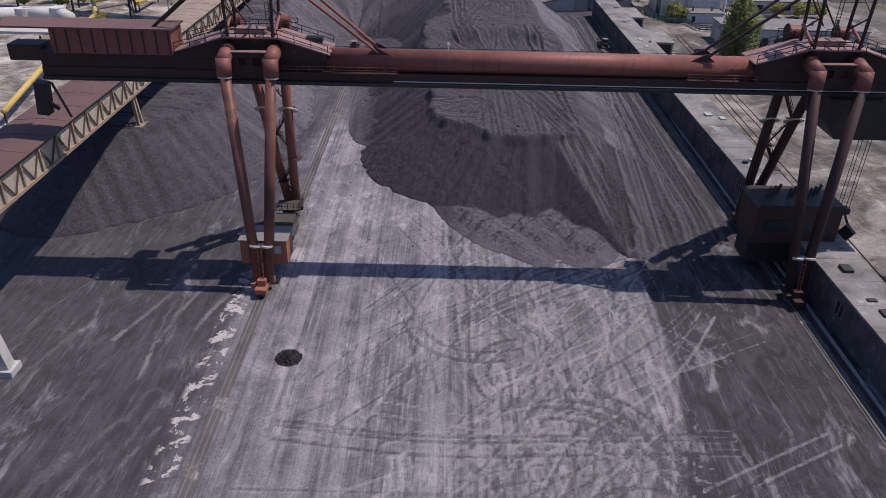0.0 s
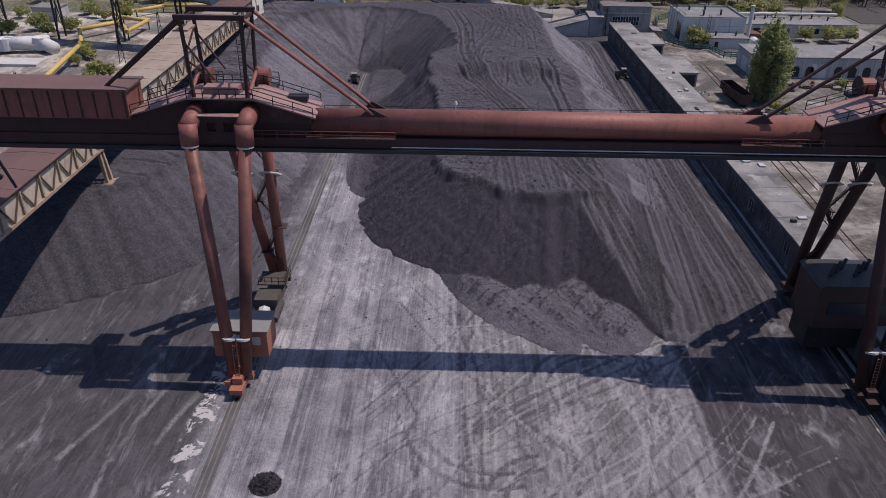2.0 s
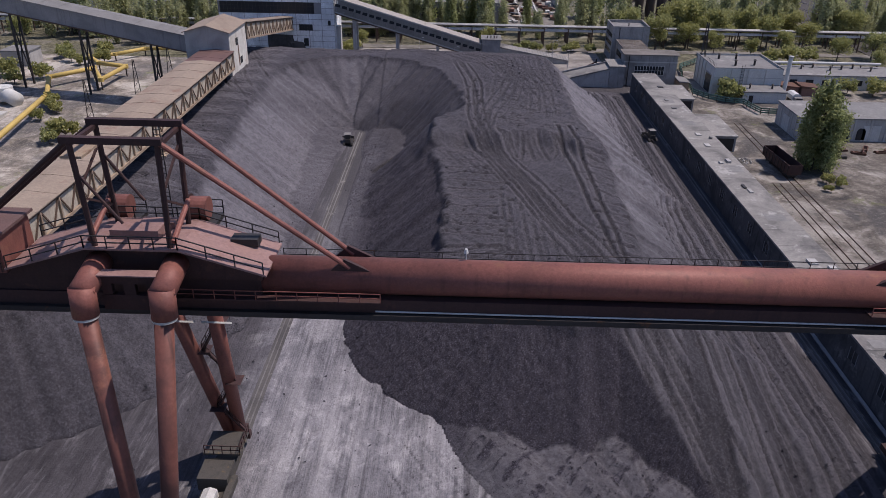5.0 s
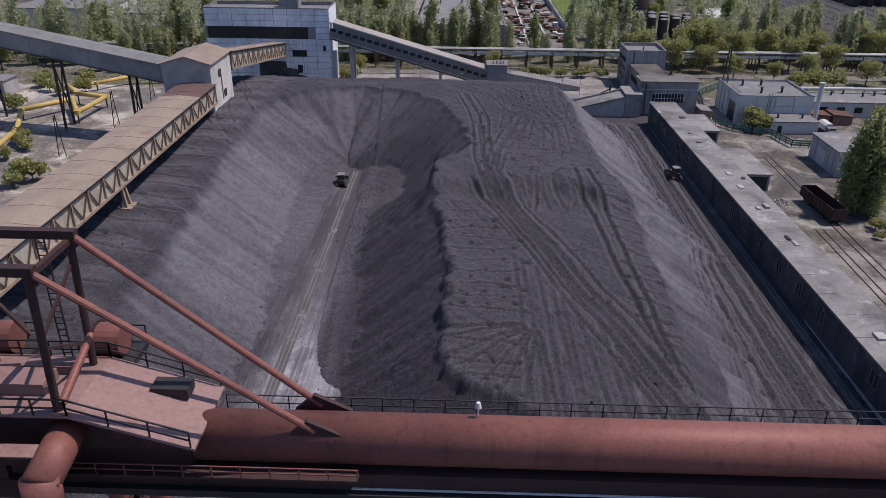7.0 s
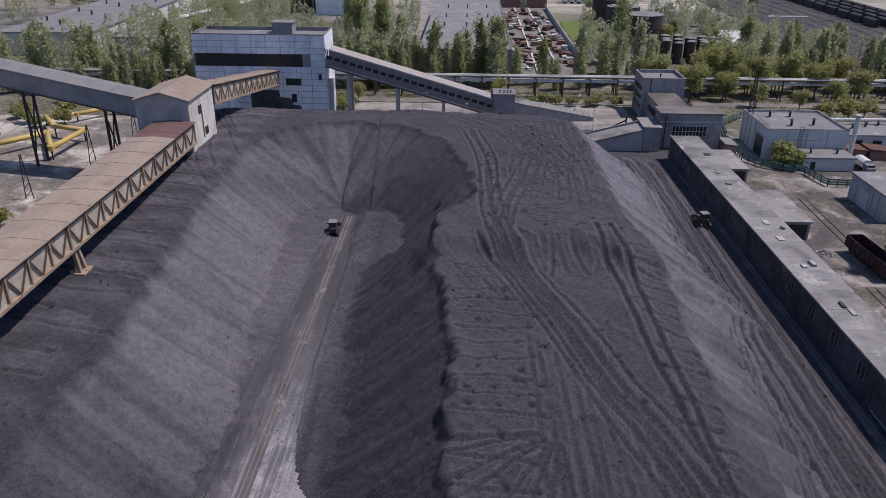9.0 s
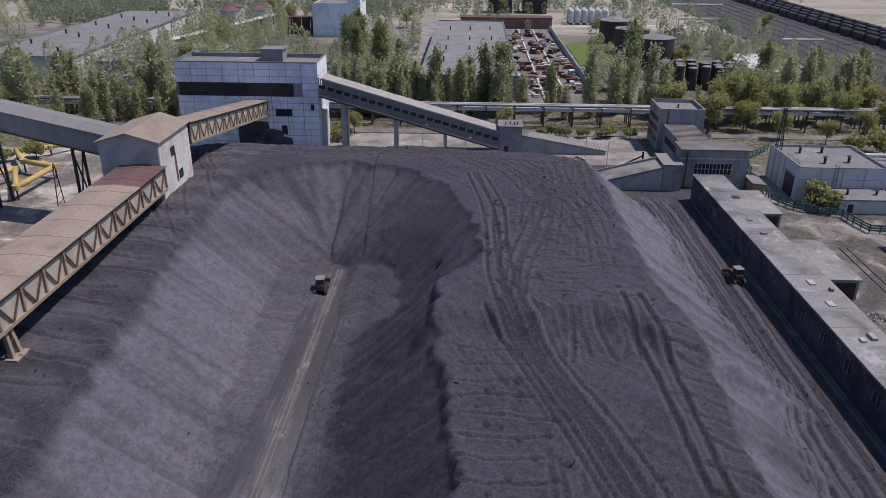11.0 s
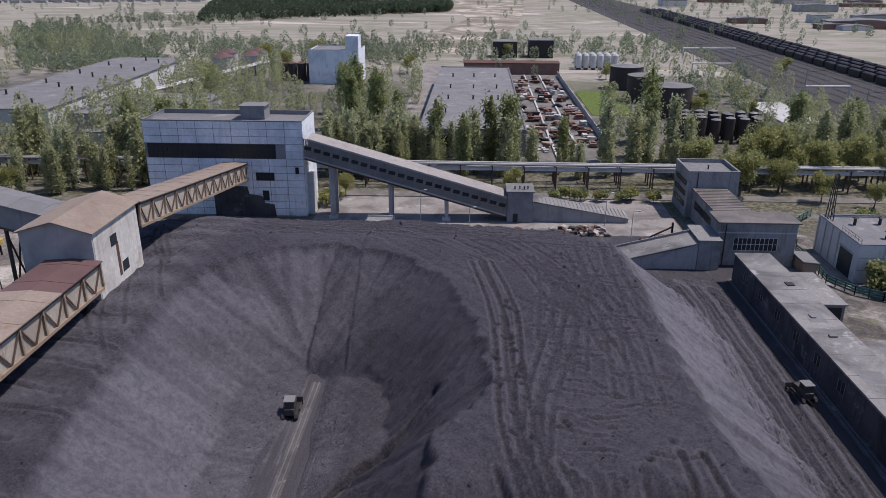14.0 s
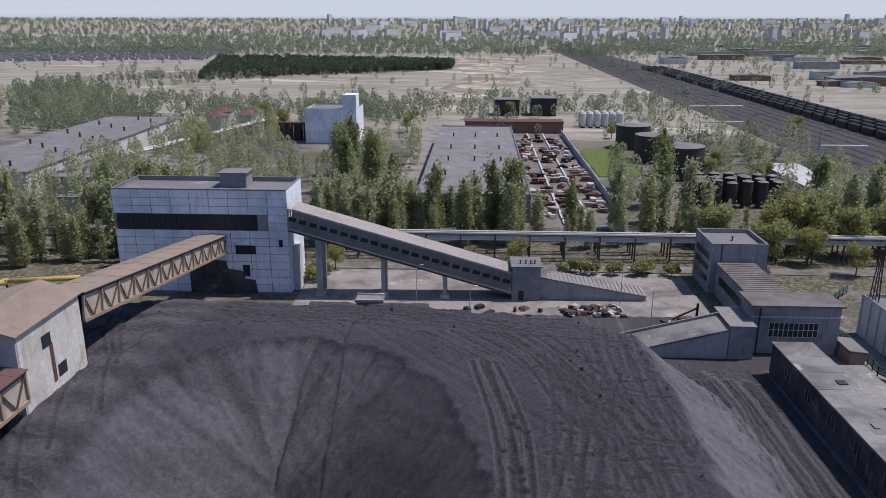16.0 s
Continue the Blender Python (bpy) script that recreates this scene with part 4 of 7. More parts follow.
def crane_tower(crane, cx, sign):
    for s in (-1, 1):
        # Right tower's legs take the dark red as painted shade
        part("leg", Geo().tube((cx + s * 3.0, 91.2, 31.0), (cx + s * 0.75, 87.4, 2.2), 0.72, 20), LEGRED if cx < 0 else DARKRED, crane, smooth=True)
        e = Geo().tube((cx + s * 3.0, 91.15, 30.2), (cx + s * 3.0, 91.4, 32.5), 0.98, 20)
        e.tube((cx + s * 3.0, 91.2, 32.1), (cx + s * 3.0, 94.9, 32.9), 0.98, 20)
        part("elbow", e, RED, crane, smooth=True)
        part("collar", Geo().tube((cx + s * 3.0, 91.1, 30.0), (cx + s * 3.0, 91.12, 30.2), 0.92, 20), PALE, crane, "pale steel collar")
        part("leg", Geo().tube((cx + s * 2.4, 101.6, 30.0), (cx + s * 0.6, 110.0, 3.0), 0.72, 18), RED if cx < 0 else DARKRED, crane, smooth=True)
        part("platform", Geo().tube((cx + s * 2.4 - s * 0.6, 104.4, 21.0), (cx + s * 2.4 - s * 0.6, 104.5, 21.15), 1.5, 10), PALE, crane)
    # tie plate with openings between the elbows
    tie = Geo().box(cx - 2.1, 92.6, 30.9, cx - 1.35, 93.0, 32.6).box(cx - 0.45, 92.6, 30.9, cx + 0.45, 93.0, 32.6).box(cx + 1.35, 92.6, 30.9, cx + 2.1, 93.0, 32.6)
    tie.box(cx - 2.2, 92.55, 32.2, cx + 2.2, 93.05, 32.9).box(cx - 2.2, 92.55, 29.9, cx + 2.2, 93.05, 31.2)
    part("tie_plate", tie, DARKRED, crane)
    part("tie_flange", Geo().box(cx - 2.3, 92.3, 32.92, cx + 2.3, 93.3, 33.02), PINK, crane)
    ring = Geo().tube((cx - 0.75, 87.8, 7.0), (cx - 0.75, 87.85, 7.25), 0.9, 16).tube((cx + 0.85, 87.8, 7.0), (cx + 0.85, 87.85, 7.25), 0.9, 16)
    part("clamp", ring, PALE, crane, "pale steel clamp")
    lad = Geo()
    for u in (-0.25, 0.25):
        lad.beam((cx + u, 86.3, 1.5), (cx + u, 86.9, 7.0), 0.07)
    for k in range(13):
        lad.beam((cx - 0.25, 86.33 + k * 0.045, 1.8 + k * 0.4), (cx + 0.25, 86.33 + k * 0.045, 1.8 + k * 0.4), 0.05)
    part("ladder", lad, ORANGE, crane)
    # bogies
    for y in (87.2, 110.2):
        b = Geo().box(cx - 0.8, y - 2.4, 0.9, cx + 0.8, y + 2.4, 1.6).box(cx - 0.6, y - 1.3, 1.6, cx + 0.6, y + 1.3, 2.5)
        b.box(cx - 1.6, y - 1.2, 1.2, cx - 0.8, y - 0.3, 1.9).box(cx + 0.8, y + 0.2, 1.2, cx + 1.5, y + 1.0, 2.0)
        bogie = part("bogie", b, ORANGE if y < 100 and cx < 0 else DARKRED, crane)
        for k in (-1.9, -0.65, 0.65, 1.9):
            part("wheel", Geo().tube((cx - 0.25, y + k, 0.62), (cx + 0.25, y + k, 0.62), 0.42, 14), STEEL, bogie)
    # sloping roof plates over the girder, on webs coloured dark for the shade beneath
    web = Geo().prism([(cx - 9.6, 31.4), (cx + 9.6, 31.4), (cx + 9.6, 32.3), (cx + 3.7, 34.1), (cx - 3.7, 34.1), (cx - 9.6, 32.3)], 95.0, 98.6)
    saddle = part("saddle", web, DARKRED, crane, "sloping girder saddle with its underside shade painted dark")
    for (xa, za), (xb, zb) in (((cx - 10.2, 32.3), (cx - 3.6, 34.3)), ((cx - 3.6, 34.3), (cx + 3.6, 34.3)), ((cx + 3.6, 34.3), (cx + 10.2, 32.3))):
        part("roof_plate", Geo().prism([(xa, za), (xb, zb), (xb, zb + 0.16), (xa, za + 0.16)], 93.9, 99.5), PINK, saddle)
    for y in (93.95, 99.45):
        r = Geo().railing((cx - 10, y, 32.45), (cx - 3.6, y, 34.4)).railing((cx - 3.6, y, 34.4), (cx + 3.6, y, 34.4)).railing((cx + 3.6, y, 34.4), (cx + 10, y, 32.45))
        part("railing", r, STEEL, saddle)
    part("hatch", Geo().box(cx + 6.6, 97.4, 33.1, cx + 8.8, 98.6, 33.75), STEEL, saddle)
    gear = Geo().box(cx - 2.2, 95.6, 34.47, cx + 1.6, 97.2, 35.2).box(cx - 0.6, 97.6, 34.47, cx + 2.2, 98.6, 35.0)
    part("gearbox", gear, PINK, saddle)
    for s in (-1, 1):
        w = Geo().tube((cx + s * 3.3 - 0.75, 100.6, 35.0), (cx + s * 3.3 + 0.75, 100.6, 35.0), 1.0, 18)
        drum = part("winch_drum", w, RED, crane, "red winch drum")
        part("flange", Geo().tube((cx + s * 3.3 - 0.9, 100.6, 35.0), (cx + s * 3.3 - 0.76, 100.6, 35.0), 1.2, 18), DARKRED, drum)
        part("winch_bed", Geo().box(cx + s * 3.3 - 1.5, 99.6, 33.6, cx + s * 3.3 + 1.5, 102.0, 34.0), STEEL, crane)
        part("railing", Geo().railing((cx + s * 3.3 - 1.5, 101.9, 34.0), (cx + s * 3.3 + 1.5, 101.9, 34.0), 1.2, 1.0), STEEL, crane)
        part("strut", Geo().tube((cx + s * 3.2, 94.4, 34.9), (cx + s * 3.2, 98.6, 36.6), 0.22, 10), RED, crane)
    # mast
    for y in (94.4, 98.7):
        for s in (-1, 1):
            part("mast_post", Geo().tube((cx + s * 2.9, y, 34.3), (cx + s * 3.2, y, 42.7), 0.22, 10), DARKRED, crane)
            part("stay", Geo().tube((cx + s * 3.4, y, 42.8), (cx + s * 16.4, 97.0 + (y - 96.55) * 0.55, 32.3), 0.21, 10), RED if s > 0 and cx < 0 else DARKRED, crane)
            part("gusset", Geo().prism([(cx + s * 14.8, 32.0), (cx + s * 18.2, 32.0), (cx + s * 16.0, 33.1)], 96.85 + (y - 96.55) * 0.55, 97.15 + (y - 96.55) * 0.55), DARKRED, crane)
        part("mast_beam", Geo().beam((cx - 3.8, y, 42.95), (cx + 3.6, y, 42.95), 0.5), DARKRED, crane)
        part("mast_brace", Geo().tube((cx - 3.1, y, 40.4), (cx - 0.4, y, 36.4), 0.12, 8), DARKRED, crane)
    for s in (-1, 1):
        g = Geo().beam((cx + s * 3.2, 94.4, 42.6), (cx + s * 3.2, 98.7, 42.6), 0.3).beam((cx + s * 3.1, 94.4, 39.0), (cx + s * 3.1, 98.7, 41.4), 0.16)
        g.beam((cx + s * 3.0, 94.4, 38.4), (cx + s * 3.0, 98.7, 36.0), 0.16)
        part("mast_tie", g, DARKRED, crane)
    part("mast_platform", Geo().box(cx - 4.2, 94.6, 41.4, cx - 2.6, 97.2, 41.6), TRUSS, crane)
    lad = Geo()
    for u in (-0.25, 0.25):
        lad.beam((cx + 1.4 + u, 98.9, 34.4), (cx + 1.4 + u, 98.9, 42.6), 0.07)
    for k in range(20):
        lad.beam((cx + 1.15, 98.9, 34.7 + k * 0.4), (cx + 1.65, 98.9, 34.7 + k * 0.4), 0.05)
    part("ladder", lad, STEEL, crane)
    # stair between the back legs
    st = Geo()
    for k in range(6):
        a, b = 3.5 + k * 4.4, 3.5 + (k + 1) * 4.4
        x0, x1 = (cx - 0.6, cx + 1.9) if k % 2 else (cx + 1.9, cx - 0.6)
        st.beam((x0, 109.6 - a * 0.2, a), (x1, 109.6 - b * 0.2, b), 0.7, 0.12).railing((x0, 109.2 - a * 0.2, a), (x1, 109.2 - b * 0.2, b), 1.0, 1.2, 0.04)
        st.box(x1 - 0.8, 108.6 - b * 0.2, b - 0.06, x1 + 0.8, 110.3 - b * 0.2, b)
    part("stair", st, DARKRED, crane)


def build_crane():
    crane = thing("gantry_crane", "rust-red steel gantry crane spanning the coal yard", "crane")
    part("main_tube", Geo().tube((-15.2, CY, 31.1), (42.0, CY, 31.1), 1.5, 40), RED, crane, "rust-red tubular girder", smooth=True)
    # Box girder in dark red: shade under the tube put into its colour
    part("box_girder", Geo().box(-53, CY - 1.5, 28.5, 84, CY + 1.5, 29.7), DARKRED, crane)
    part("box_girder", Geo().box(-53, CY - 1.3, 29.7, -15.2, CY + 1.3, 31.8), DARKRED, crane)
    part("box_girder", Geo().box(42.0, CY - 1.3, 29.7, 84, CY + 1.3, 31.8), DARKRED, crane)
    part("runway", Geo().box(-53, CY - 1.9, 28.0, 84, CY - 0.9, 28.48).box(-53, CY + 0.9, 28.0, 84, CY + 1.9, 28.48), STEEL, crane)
    part("runway_rail", Geo().box(-6, CY - 1.62, 28.62, 84, CY - 1.52, 28.72), WHITE, crane, "pale worn trolley rail")
    walkway = part("walkway", Geo().box(-14, CY + 1.5, 31.0, 41, CY + 2.3, 31.12), DARKRED, crane)
    part("railing", Geo().railing((-14, CY + 2.25, 31.12), (41, CY + 2.25, 31.12), 1.1, 1.9, 0.035), STEEL, walkway)
    for a, b in ((-22, -5.5), (33, 42)):
        w = part("side_walk", Geo().box(a, CY - 2.3, 29.75, b, CY - 1.3, 29.87), DARKRED, crane)
        part("railing", Geo().railing((a, CY - 2.25, 29.87), (b, CY - 2.25, 29.87), 0.8, 1.6, 0.04), RED, w)
    for x in (-15.2, 42.0):
        part("tube_ring", Geo().tube((x - 0.15, CY, 31.1), (x + 0.15, CY, 31.1), 1.62, 32), DARKRED, crane)
    part("lamp", Geo().tube((1.2, CY + 0.4, 32.6), (1.2, CY + 0.4, 33.2), 0.05, 8).tube((1.2, CY + 0.4, 33.2), (1.2, CY + 0.4, 33.55), 0.2, 12, 0.12), WHITE, crane, "small white lamp globe")
    crane_tower(crane, LEFT, -1)
    crane_tower(crane, RIGHT, 1)
    # machine house on the yard-side arm
    h = part("machine_house", Geo().box(-50.5, 94.4, 31.8, -34.8, 98.8, 35.0), RED, crane)
    part("house_roof", Geo().box(-58, 94.0, 35.02, -34.5, 99.2, 35.25), REDROOF, h)
    rib = Geo()
    for k in range(10):
        rib.box(-50 + k * 1.65, 94.3, 31.9, -49.85 + k * 1.65, 94.39, 34.9)
    part("rib", rib, DARKRED, h)
    part("arm_end", Geo().box(-57.5, 96.2, 30.2, -53, 99.2, 32.3), DARKRED, crane)
    part("hook_block", Geo().beam((-54.5, 97, 27), (-55, 97, 22.5), 1.6).beam((-55.5, 96.4, 25.5), (-53.2, 97.5, 23.0), 0.5).beam((-53.2, 97, 27), (-51.5, 97, 22), 0.25), STEEL, crane)
    # cabins on the legs
    c = part("cabin", Geo().box(-27.8, 89.4, 3.2, -21.2, 93.6, 6.9), ORANGE, crane)
    part("cabin_roof", Geo().box(-28.0, 89.2, 6.92, -21.0, 93.8, 7.1), SLATE, c)
    part("cabin_window", Geo().box(-23.0, 89.3, 5.0, -22.0, 89.39, 6.2), PALE, c)
    d = Geo().box(-25.6, 97.5, 0.9, -23.2, 108.2, 2.0).box(-26.0, 101.5, 2.0, -22.8, 104.6, 3.6).box(-22.9, 98.5, 2.0, -22.2, 103, 2.8).box(-26.2, 104.6, 4.0, -22.2, 108.2, 4.2)
    part("drive_unit", d, MACHINE, crane)
    part("railing", Geo().railing((-26.0, 104.6, 4.2), (-22.2, 104.6, 4.2), 1.1, 1).railing((-22.2, 104.6, 4.2), (-22.2, 108.2, 4.2), 1.1, 1), DARKRED, crane)
    part("white_cover", Geo().prism([(-25.2, 2.05), (-23.6, 2.05), (-23.7, 2.9), (-24.4, 3.2), (-25.1, 2.9)], 96.6, 100.8), PALE, crane)
    c = part("cabin", Geo().box(46.6, 94.6, 5.6, 59.0, 101.0, 11.4), DARKRED, crane, "sooty brown machinery cabin")
    part("cabin_roof", Geo().prism([(46.4, 11.42), (59.2, 11.42), (58.8, 11.9), (46.8, 11.9)], 94.4, 101.2), STEEL, c)
    fan = Geo()
    for k in range(9):
        fan.beam((48.5 + k * 1.0, 97 + (k % 3) * 0.8, 11.9), (49.3 + k * 1.0, 98 + (k % 3) * 0.7, 13.0), 0.35)
    part("roof_gear", fan, STEEL, c)
    part("cabin_window", Geo().box(48, 94.52, 7.6, 57.6, 94.59, 9.4), GLASS, c)
    part("cabin_leg", Geo().box(47, 96, 1.6, 55.0, 100.5, 6.0), STEEL, crane)
    trolley = part("trolley", Geo().prism([(52.4, 27.9), (66.0, 27.9), (66.0, 24.6), (64.4, 22.4), (54.0, 22.4), (52.4, 24.6)], 93.8, 101.4), STEEL, crane, "sooty hoist trolley hung under the girder")
    part("platform", Geo().box(66.1, 94.0, 23.4, 72.0, 101.2, 23.6), STEEL, trolley)
    part("railing", Geo().railing((66.1, 94.0, 23.6), (72.0, 94.0, 23.6), 1.1, 1.2, 0.05).railing((72.0, 94.0, 23.6), (72.0, 101.2, 23.6), 1.1, 1.2, 0.05), STEEL, trolley)
    rope = Geo()
    for x in (60.0, 60.5, 61.3, 61.8):
        rope.tube((x, 98, 27), (x - 0.1, 98.2, 9.2), 0.05, 6)
    part("hoist_rope", rope, STEEL, crane)
    gr = Geo()
    for s in (-1, 1):
        gr.beam((60.8 + s * 0.2, 98, 9.4), (60.8 + s * 1.5, 98, 7.0), 0.3).beam((60.8 + s * 1.5, 97, 7.0), (60.8 + s * 0.8, 98, 4.9), 0.7, 1.8)
    gr.box(60.0, 97.4, 9.2, 61.6, 98.8, 10.0)
    part("grab", gr, STEEL, crane, "dark clamshell grab")


build_crane()


def build_rails():
    for cx in (LEFT, RIGHT):
        base = tagged(part("rail_bed", Geo().box(cx - 0.75, -20, -0.2, cx + 0.75, 268 if cx > 0 else 224, 0.07), BED), "stained concrete crane rail bed", "rail bed", kind="structure")
        for d in (-0.32, 0.32):
            g = Geo().box(cx + d - 0.09, -20, 0.07, cx + d + 0.09, 268 if cx > 0 else 224, 0.10).box(cx + d - 0.05, -20, 0.10, cx + d + 0.05, 268 if cx > 0 else 224, 0.21)
            part("rail", g, RAIL, base)
    part_kerb = Geo().box(52.9, 40, -0.2, 53.3, 250, 0.25)
    solid("kerb", part_kerb, CONCRETE, "long grey concrete kerb", "kerb", kind="structure")


build_rails()


# ---- galleries ----
def gallery(name, label, a, b, width, height, roof, wall=None, truss=True, bay=5.0, ridge=0.0, spans=()):
    """A conveyor gallery from a to b, given by the middles of its floor's ends."""
    a, b = Vector(a), Vector(b)
    t = thing(name, label, "conveyor gallery", "conveyor galleries")
    d = (b - a)
    ln = d.length
    d.normalize()
    side = d.cross(Vector((0, 0, 1))).normalized()
    up = side.cross(d)
    q = lambda u, s, h: a + d * u + side * s + up * h
    hw = width / 2
    part("floor_beam", Geo().beam(q(0, 0, 0.15), q(ln, 0, 0.15), width, 0.3), TRUSSDARK, t)
    for u0, u1, mat in spans or ((-0.3, ln + 0.3, roof),):
        r = Geo()
        for s0, s1 in ((-hw - 0.35, 0), (0, hw + 0.35)):
            h0, h1 = (height, height + ridge) if s0 < 0 else (height + ridge, height)
            vs = [q(u, s, h + k) for u in (u0, u1) for s, h, k in ((s0, h0, 0), (s1, h1, 0), (s1, h1, 0.14), (s0, h0, 0.14))]
            r.add(vs, [(0, 1, 2, 3), (7, 6, 5, 4), (0, 4, 5, 1), (1, 5, 6, 2), (2, 6, 7, 3), (3, 7, 4, 0)])
        rp = part("roof", r, mat, t)
        seam = None
        k = math.ceil((u0 + 1) / 6)
        while k * 6 < u1 - 1:
            if seam is None:
                g = Geo()
                for s0, s1 in ((-hw - 0.3, 0), (0, hw + 0.3)):
                    h0, h1 = (height, height + ridge) if s0 < 0 else (height + ridge, height)
                    g.beam(q(0, s0, h0 + 0.16), q(0, s1, h1 + 0.16), 0.10, 0.05)
                seam = g.mesh("seam", mat)
            o = part("seam", seam, mat, rp)
            o.location = d * (k * 6.0)
            k += 1
    n = max(2, round(ln / bay))
    for s in (-1, 1):
        if wall:
            part("wall", Geo().beam(q(0.05, s * (hw - 0.25), height / 2 + 0.1), q(ln - 0.05, s * (hw - 0.25), height / 2 + 0.1), 0.12, height - 0.4), wall, t)
        if not truss:
            continue
        part("chord", Geo().beam(q(0, s * hw, height - 0.2), q(ln, s * hw, height - 0.2), 0.3, 0.36), TRUSSDARK, t)
        part("chord", Geo().beam(q(0, s * hw, 0.25), q(ln, s * hw, 0.25), 0.32, 0.45), TRUSS, t)
        post = diag = back = None
        for k in range(n + 1):
            u = k * ln / n
            if post is None:
                post = Geo().beam(q(0, s * hw, 0.4), q(0, s * hw, height - 0.35), 0.26, 0.3, d).mesh("post", TRUSS)
                diag = Geo().beam(q(0, s * hw, height - 0.3), q(ln / n / 2, s * hw, 0.4), 0.16, 0.2).mesh("diagonal", TRUSSDARK)
                back = Geo().beam(q(ln / n / 2, s * hw, 0.4), q(ln / n, s * hw, height - 0.3), 0.16, 0.2).mesh("diagonal", TRUSSDARK)
            o = part("post", post, TRUSS, t)
            o.location = d * u
            if k < n:
                for m in (diag, back):
                    o = part("diagonal", m, TRUSS, t)
                    o.location = d * u
    return t


def trestle(x0, x1, y, top, foot=None):
    t = thing("trestle", "tan steel trestle standing in the coal", "trestle", "gallery trestles")
    for x, s in ((x0, -1), (x1, 1)):
        z = hz(x + s * 0.6, y) - 0.8 if foot is None else foot
        for dy in (-0.8, 0.8):
            part("leg", Geo().beam((x, y + dy * 0.6, top), (x + s * 0.6, y + dy, z), 0.5), TRUSS, t)
        part("footing", Geo().box(x + s * 0.6 - 0.8, y - 1.4, z - 0.5, x + s * 0.6 + 0.8, y + 1.4, z + 0.9), TRUSS, t)
        br = Geo()
        k = z + 1.8
        while k + 1.8 < top:
            br.beam((x + s * 0.35, y - 0.7, k), (x + s * 0.2, y + 0.7, k + 1.6), 0.14)
            k += 1.8
        if br.v:
            part("brace", br, TRUSSDARK, t)
    part("cross_beam", Geo().beam((x0, y, top - 0.2), (x1, y, top - 0.2), 0.5), TRUSSDARK, t)
    return t


gallery("conveyor_gallery", "long tan conveyor gallery with rusty truss sides and brown sheet roof", (-57.7, -20, 15.9), (-57.7, 221.9, 15.9), 7.6, 4.2, TANROOF, CREAM, ridge=0.35,
        spans=((-0.3, 148, REDROOF), (148.02, 231, TANROOF), (231.02, 242.1, REDROOF)))
for y in (124.5, 173.0):
    trestle(-61.0, -54.4, y, 15.9)
for x, s in ((-61.2, -1), (-53.6, 1)):
    p = thing("gallery_pier", "stout pale concrete pier under the gallery", "pier", "gallery piers")
    part("shaft", Geo().prism([(x + s * 2.2 - 1.1, 66.8), (x + s * 2.2 + 1.1, 66.8), (x + s * 2.2 + 1.1, 69.2), (x + s * 2.2 - 1.1, 69.2)], -0.3, 0.9, "z"), PALE, p)
    part("column", Geo().beam((x + s * 2.2, 68, 0.9), (x, 68, 15.8), 1.3, 1.5), PALE, p)


def build_transfer_house():
    t = thing("transfer_house", "stained off-white transfer house with brown gable roof on stilts", "transfer house")
    x0, x1, y0, y1, z0, z1 = -65.0, -54.6, 222.0, 236.6, 13.6, 24.4
    part("front_wall", Geo().prism([(x0, z0), (x1, z0), (x1, z1), ((x0 + x1) / 2, z1 + 1.5), (x0, z1)], y0, y0 + 0.25), CONCRETE, t)
    part("back_wall", Geo().prism([(x0, z0), (x1, z0), (x1, z1), ((x0 + x1) / 2, z1 + 1.5), (x0, z1)], y1 - 0.25, y1), CONCRETE, t)
    part("left_wall", Geo().box(x0, y0 + 0.25, z0, x0 + 0.25, y1 - 0.25, z1), CONCRETE, t)
    side = part("right_wall", Geo().box(x1 - 0.25, y0 + 0.25, z0, x1, y1 - 0.25, z1), PALE, t, "pale rust-streaked sheet wall")
    sheet = Geo().box(0, 0, 0, 0.05, 1.76, 3.53).mesh("panel", STREAKED)
    for k in range(8):
        for j in range(3):
            o = part("panel", sheet, STREAKED, side)
            o.location = (x1 + 0.01, y0 + 0.3 + k * 1.77, z0 + 0.15 + j * 3.55)
    for yy, zz in ((227, 20.4), (229.6, 15.4)):
        part("window", Geo().box(x1 + 0.065, yy, zz, x1 + 0.1, yy + 2.0, zz + 1.7), GLASS, side)
    part("rust_strip", Geo().box(x1 + 0.07, 228.4, 15.2, x1 + 0.09, 229.2, 20.6), RUST, side)
    part("floor", Geo().box(x0, y0, z0 - 0.4, x1, y1, z0 - 0.02), TRUSSDARK, t)
    xm = (x0 + x1) / 2
    for s, (a, b) in enumerate((((x0 - 0.5, z1 - 0.1), (xm, z1 + 1.55)), ((xm, z1 + 1.55), (x1 + 0.5, z1 - 0.1)))):
        part("roof", Geo().prism([a, b, (b[0], b[1] + 0.16), (a[0], a[1] + 0.16)], y0 - 0.5, y1 + 0.5), TANROOF, t)
    for x in (x0 + 0.5, x1 - 0.5):
        for y in (y0 + 0.6, y1 - 0.6):
            part("stilt", Geo().box(x - 0.35, y - 0.35, hz(x, y) - 1.5, x + 0.35, y + 0.35, z0 - 0.4), TRUSSDARK, t)
    part("hopper", Geo().prism([(x0 + 3, z0 - 0.4), (x1 - 2, z0 - 0.4), (x1 - 4, 11.0), (x0 + 5, 11.0)], 224, 230), TRUSSDARK, t)


build_transfer_house()
gallery("conveyor_gallery", "inclined conveyor gallery with open truss sides and tan roof", (-57.2, 236.9, 19.9), (-59.8, 302.9, 9.2), 5.6, 4.2, TANROOF, CREAM, bay=5.5, ridge=0.25)
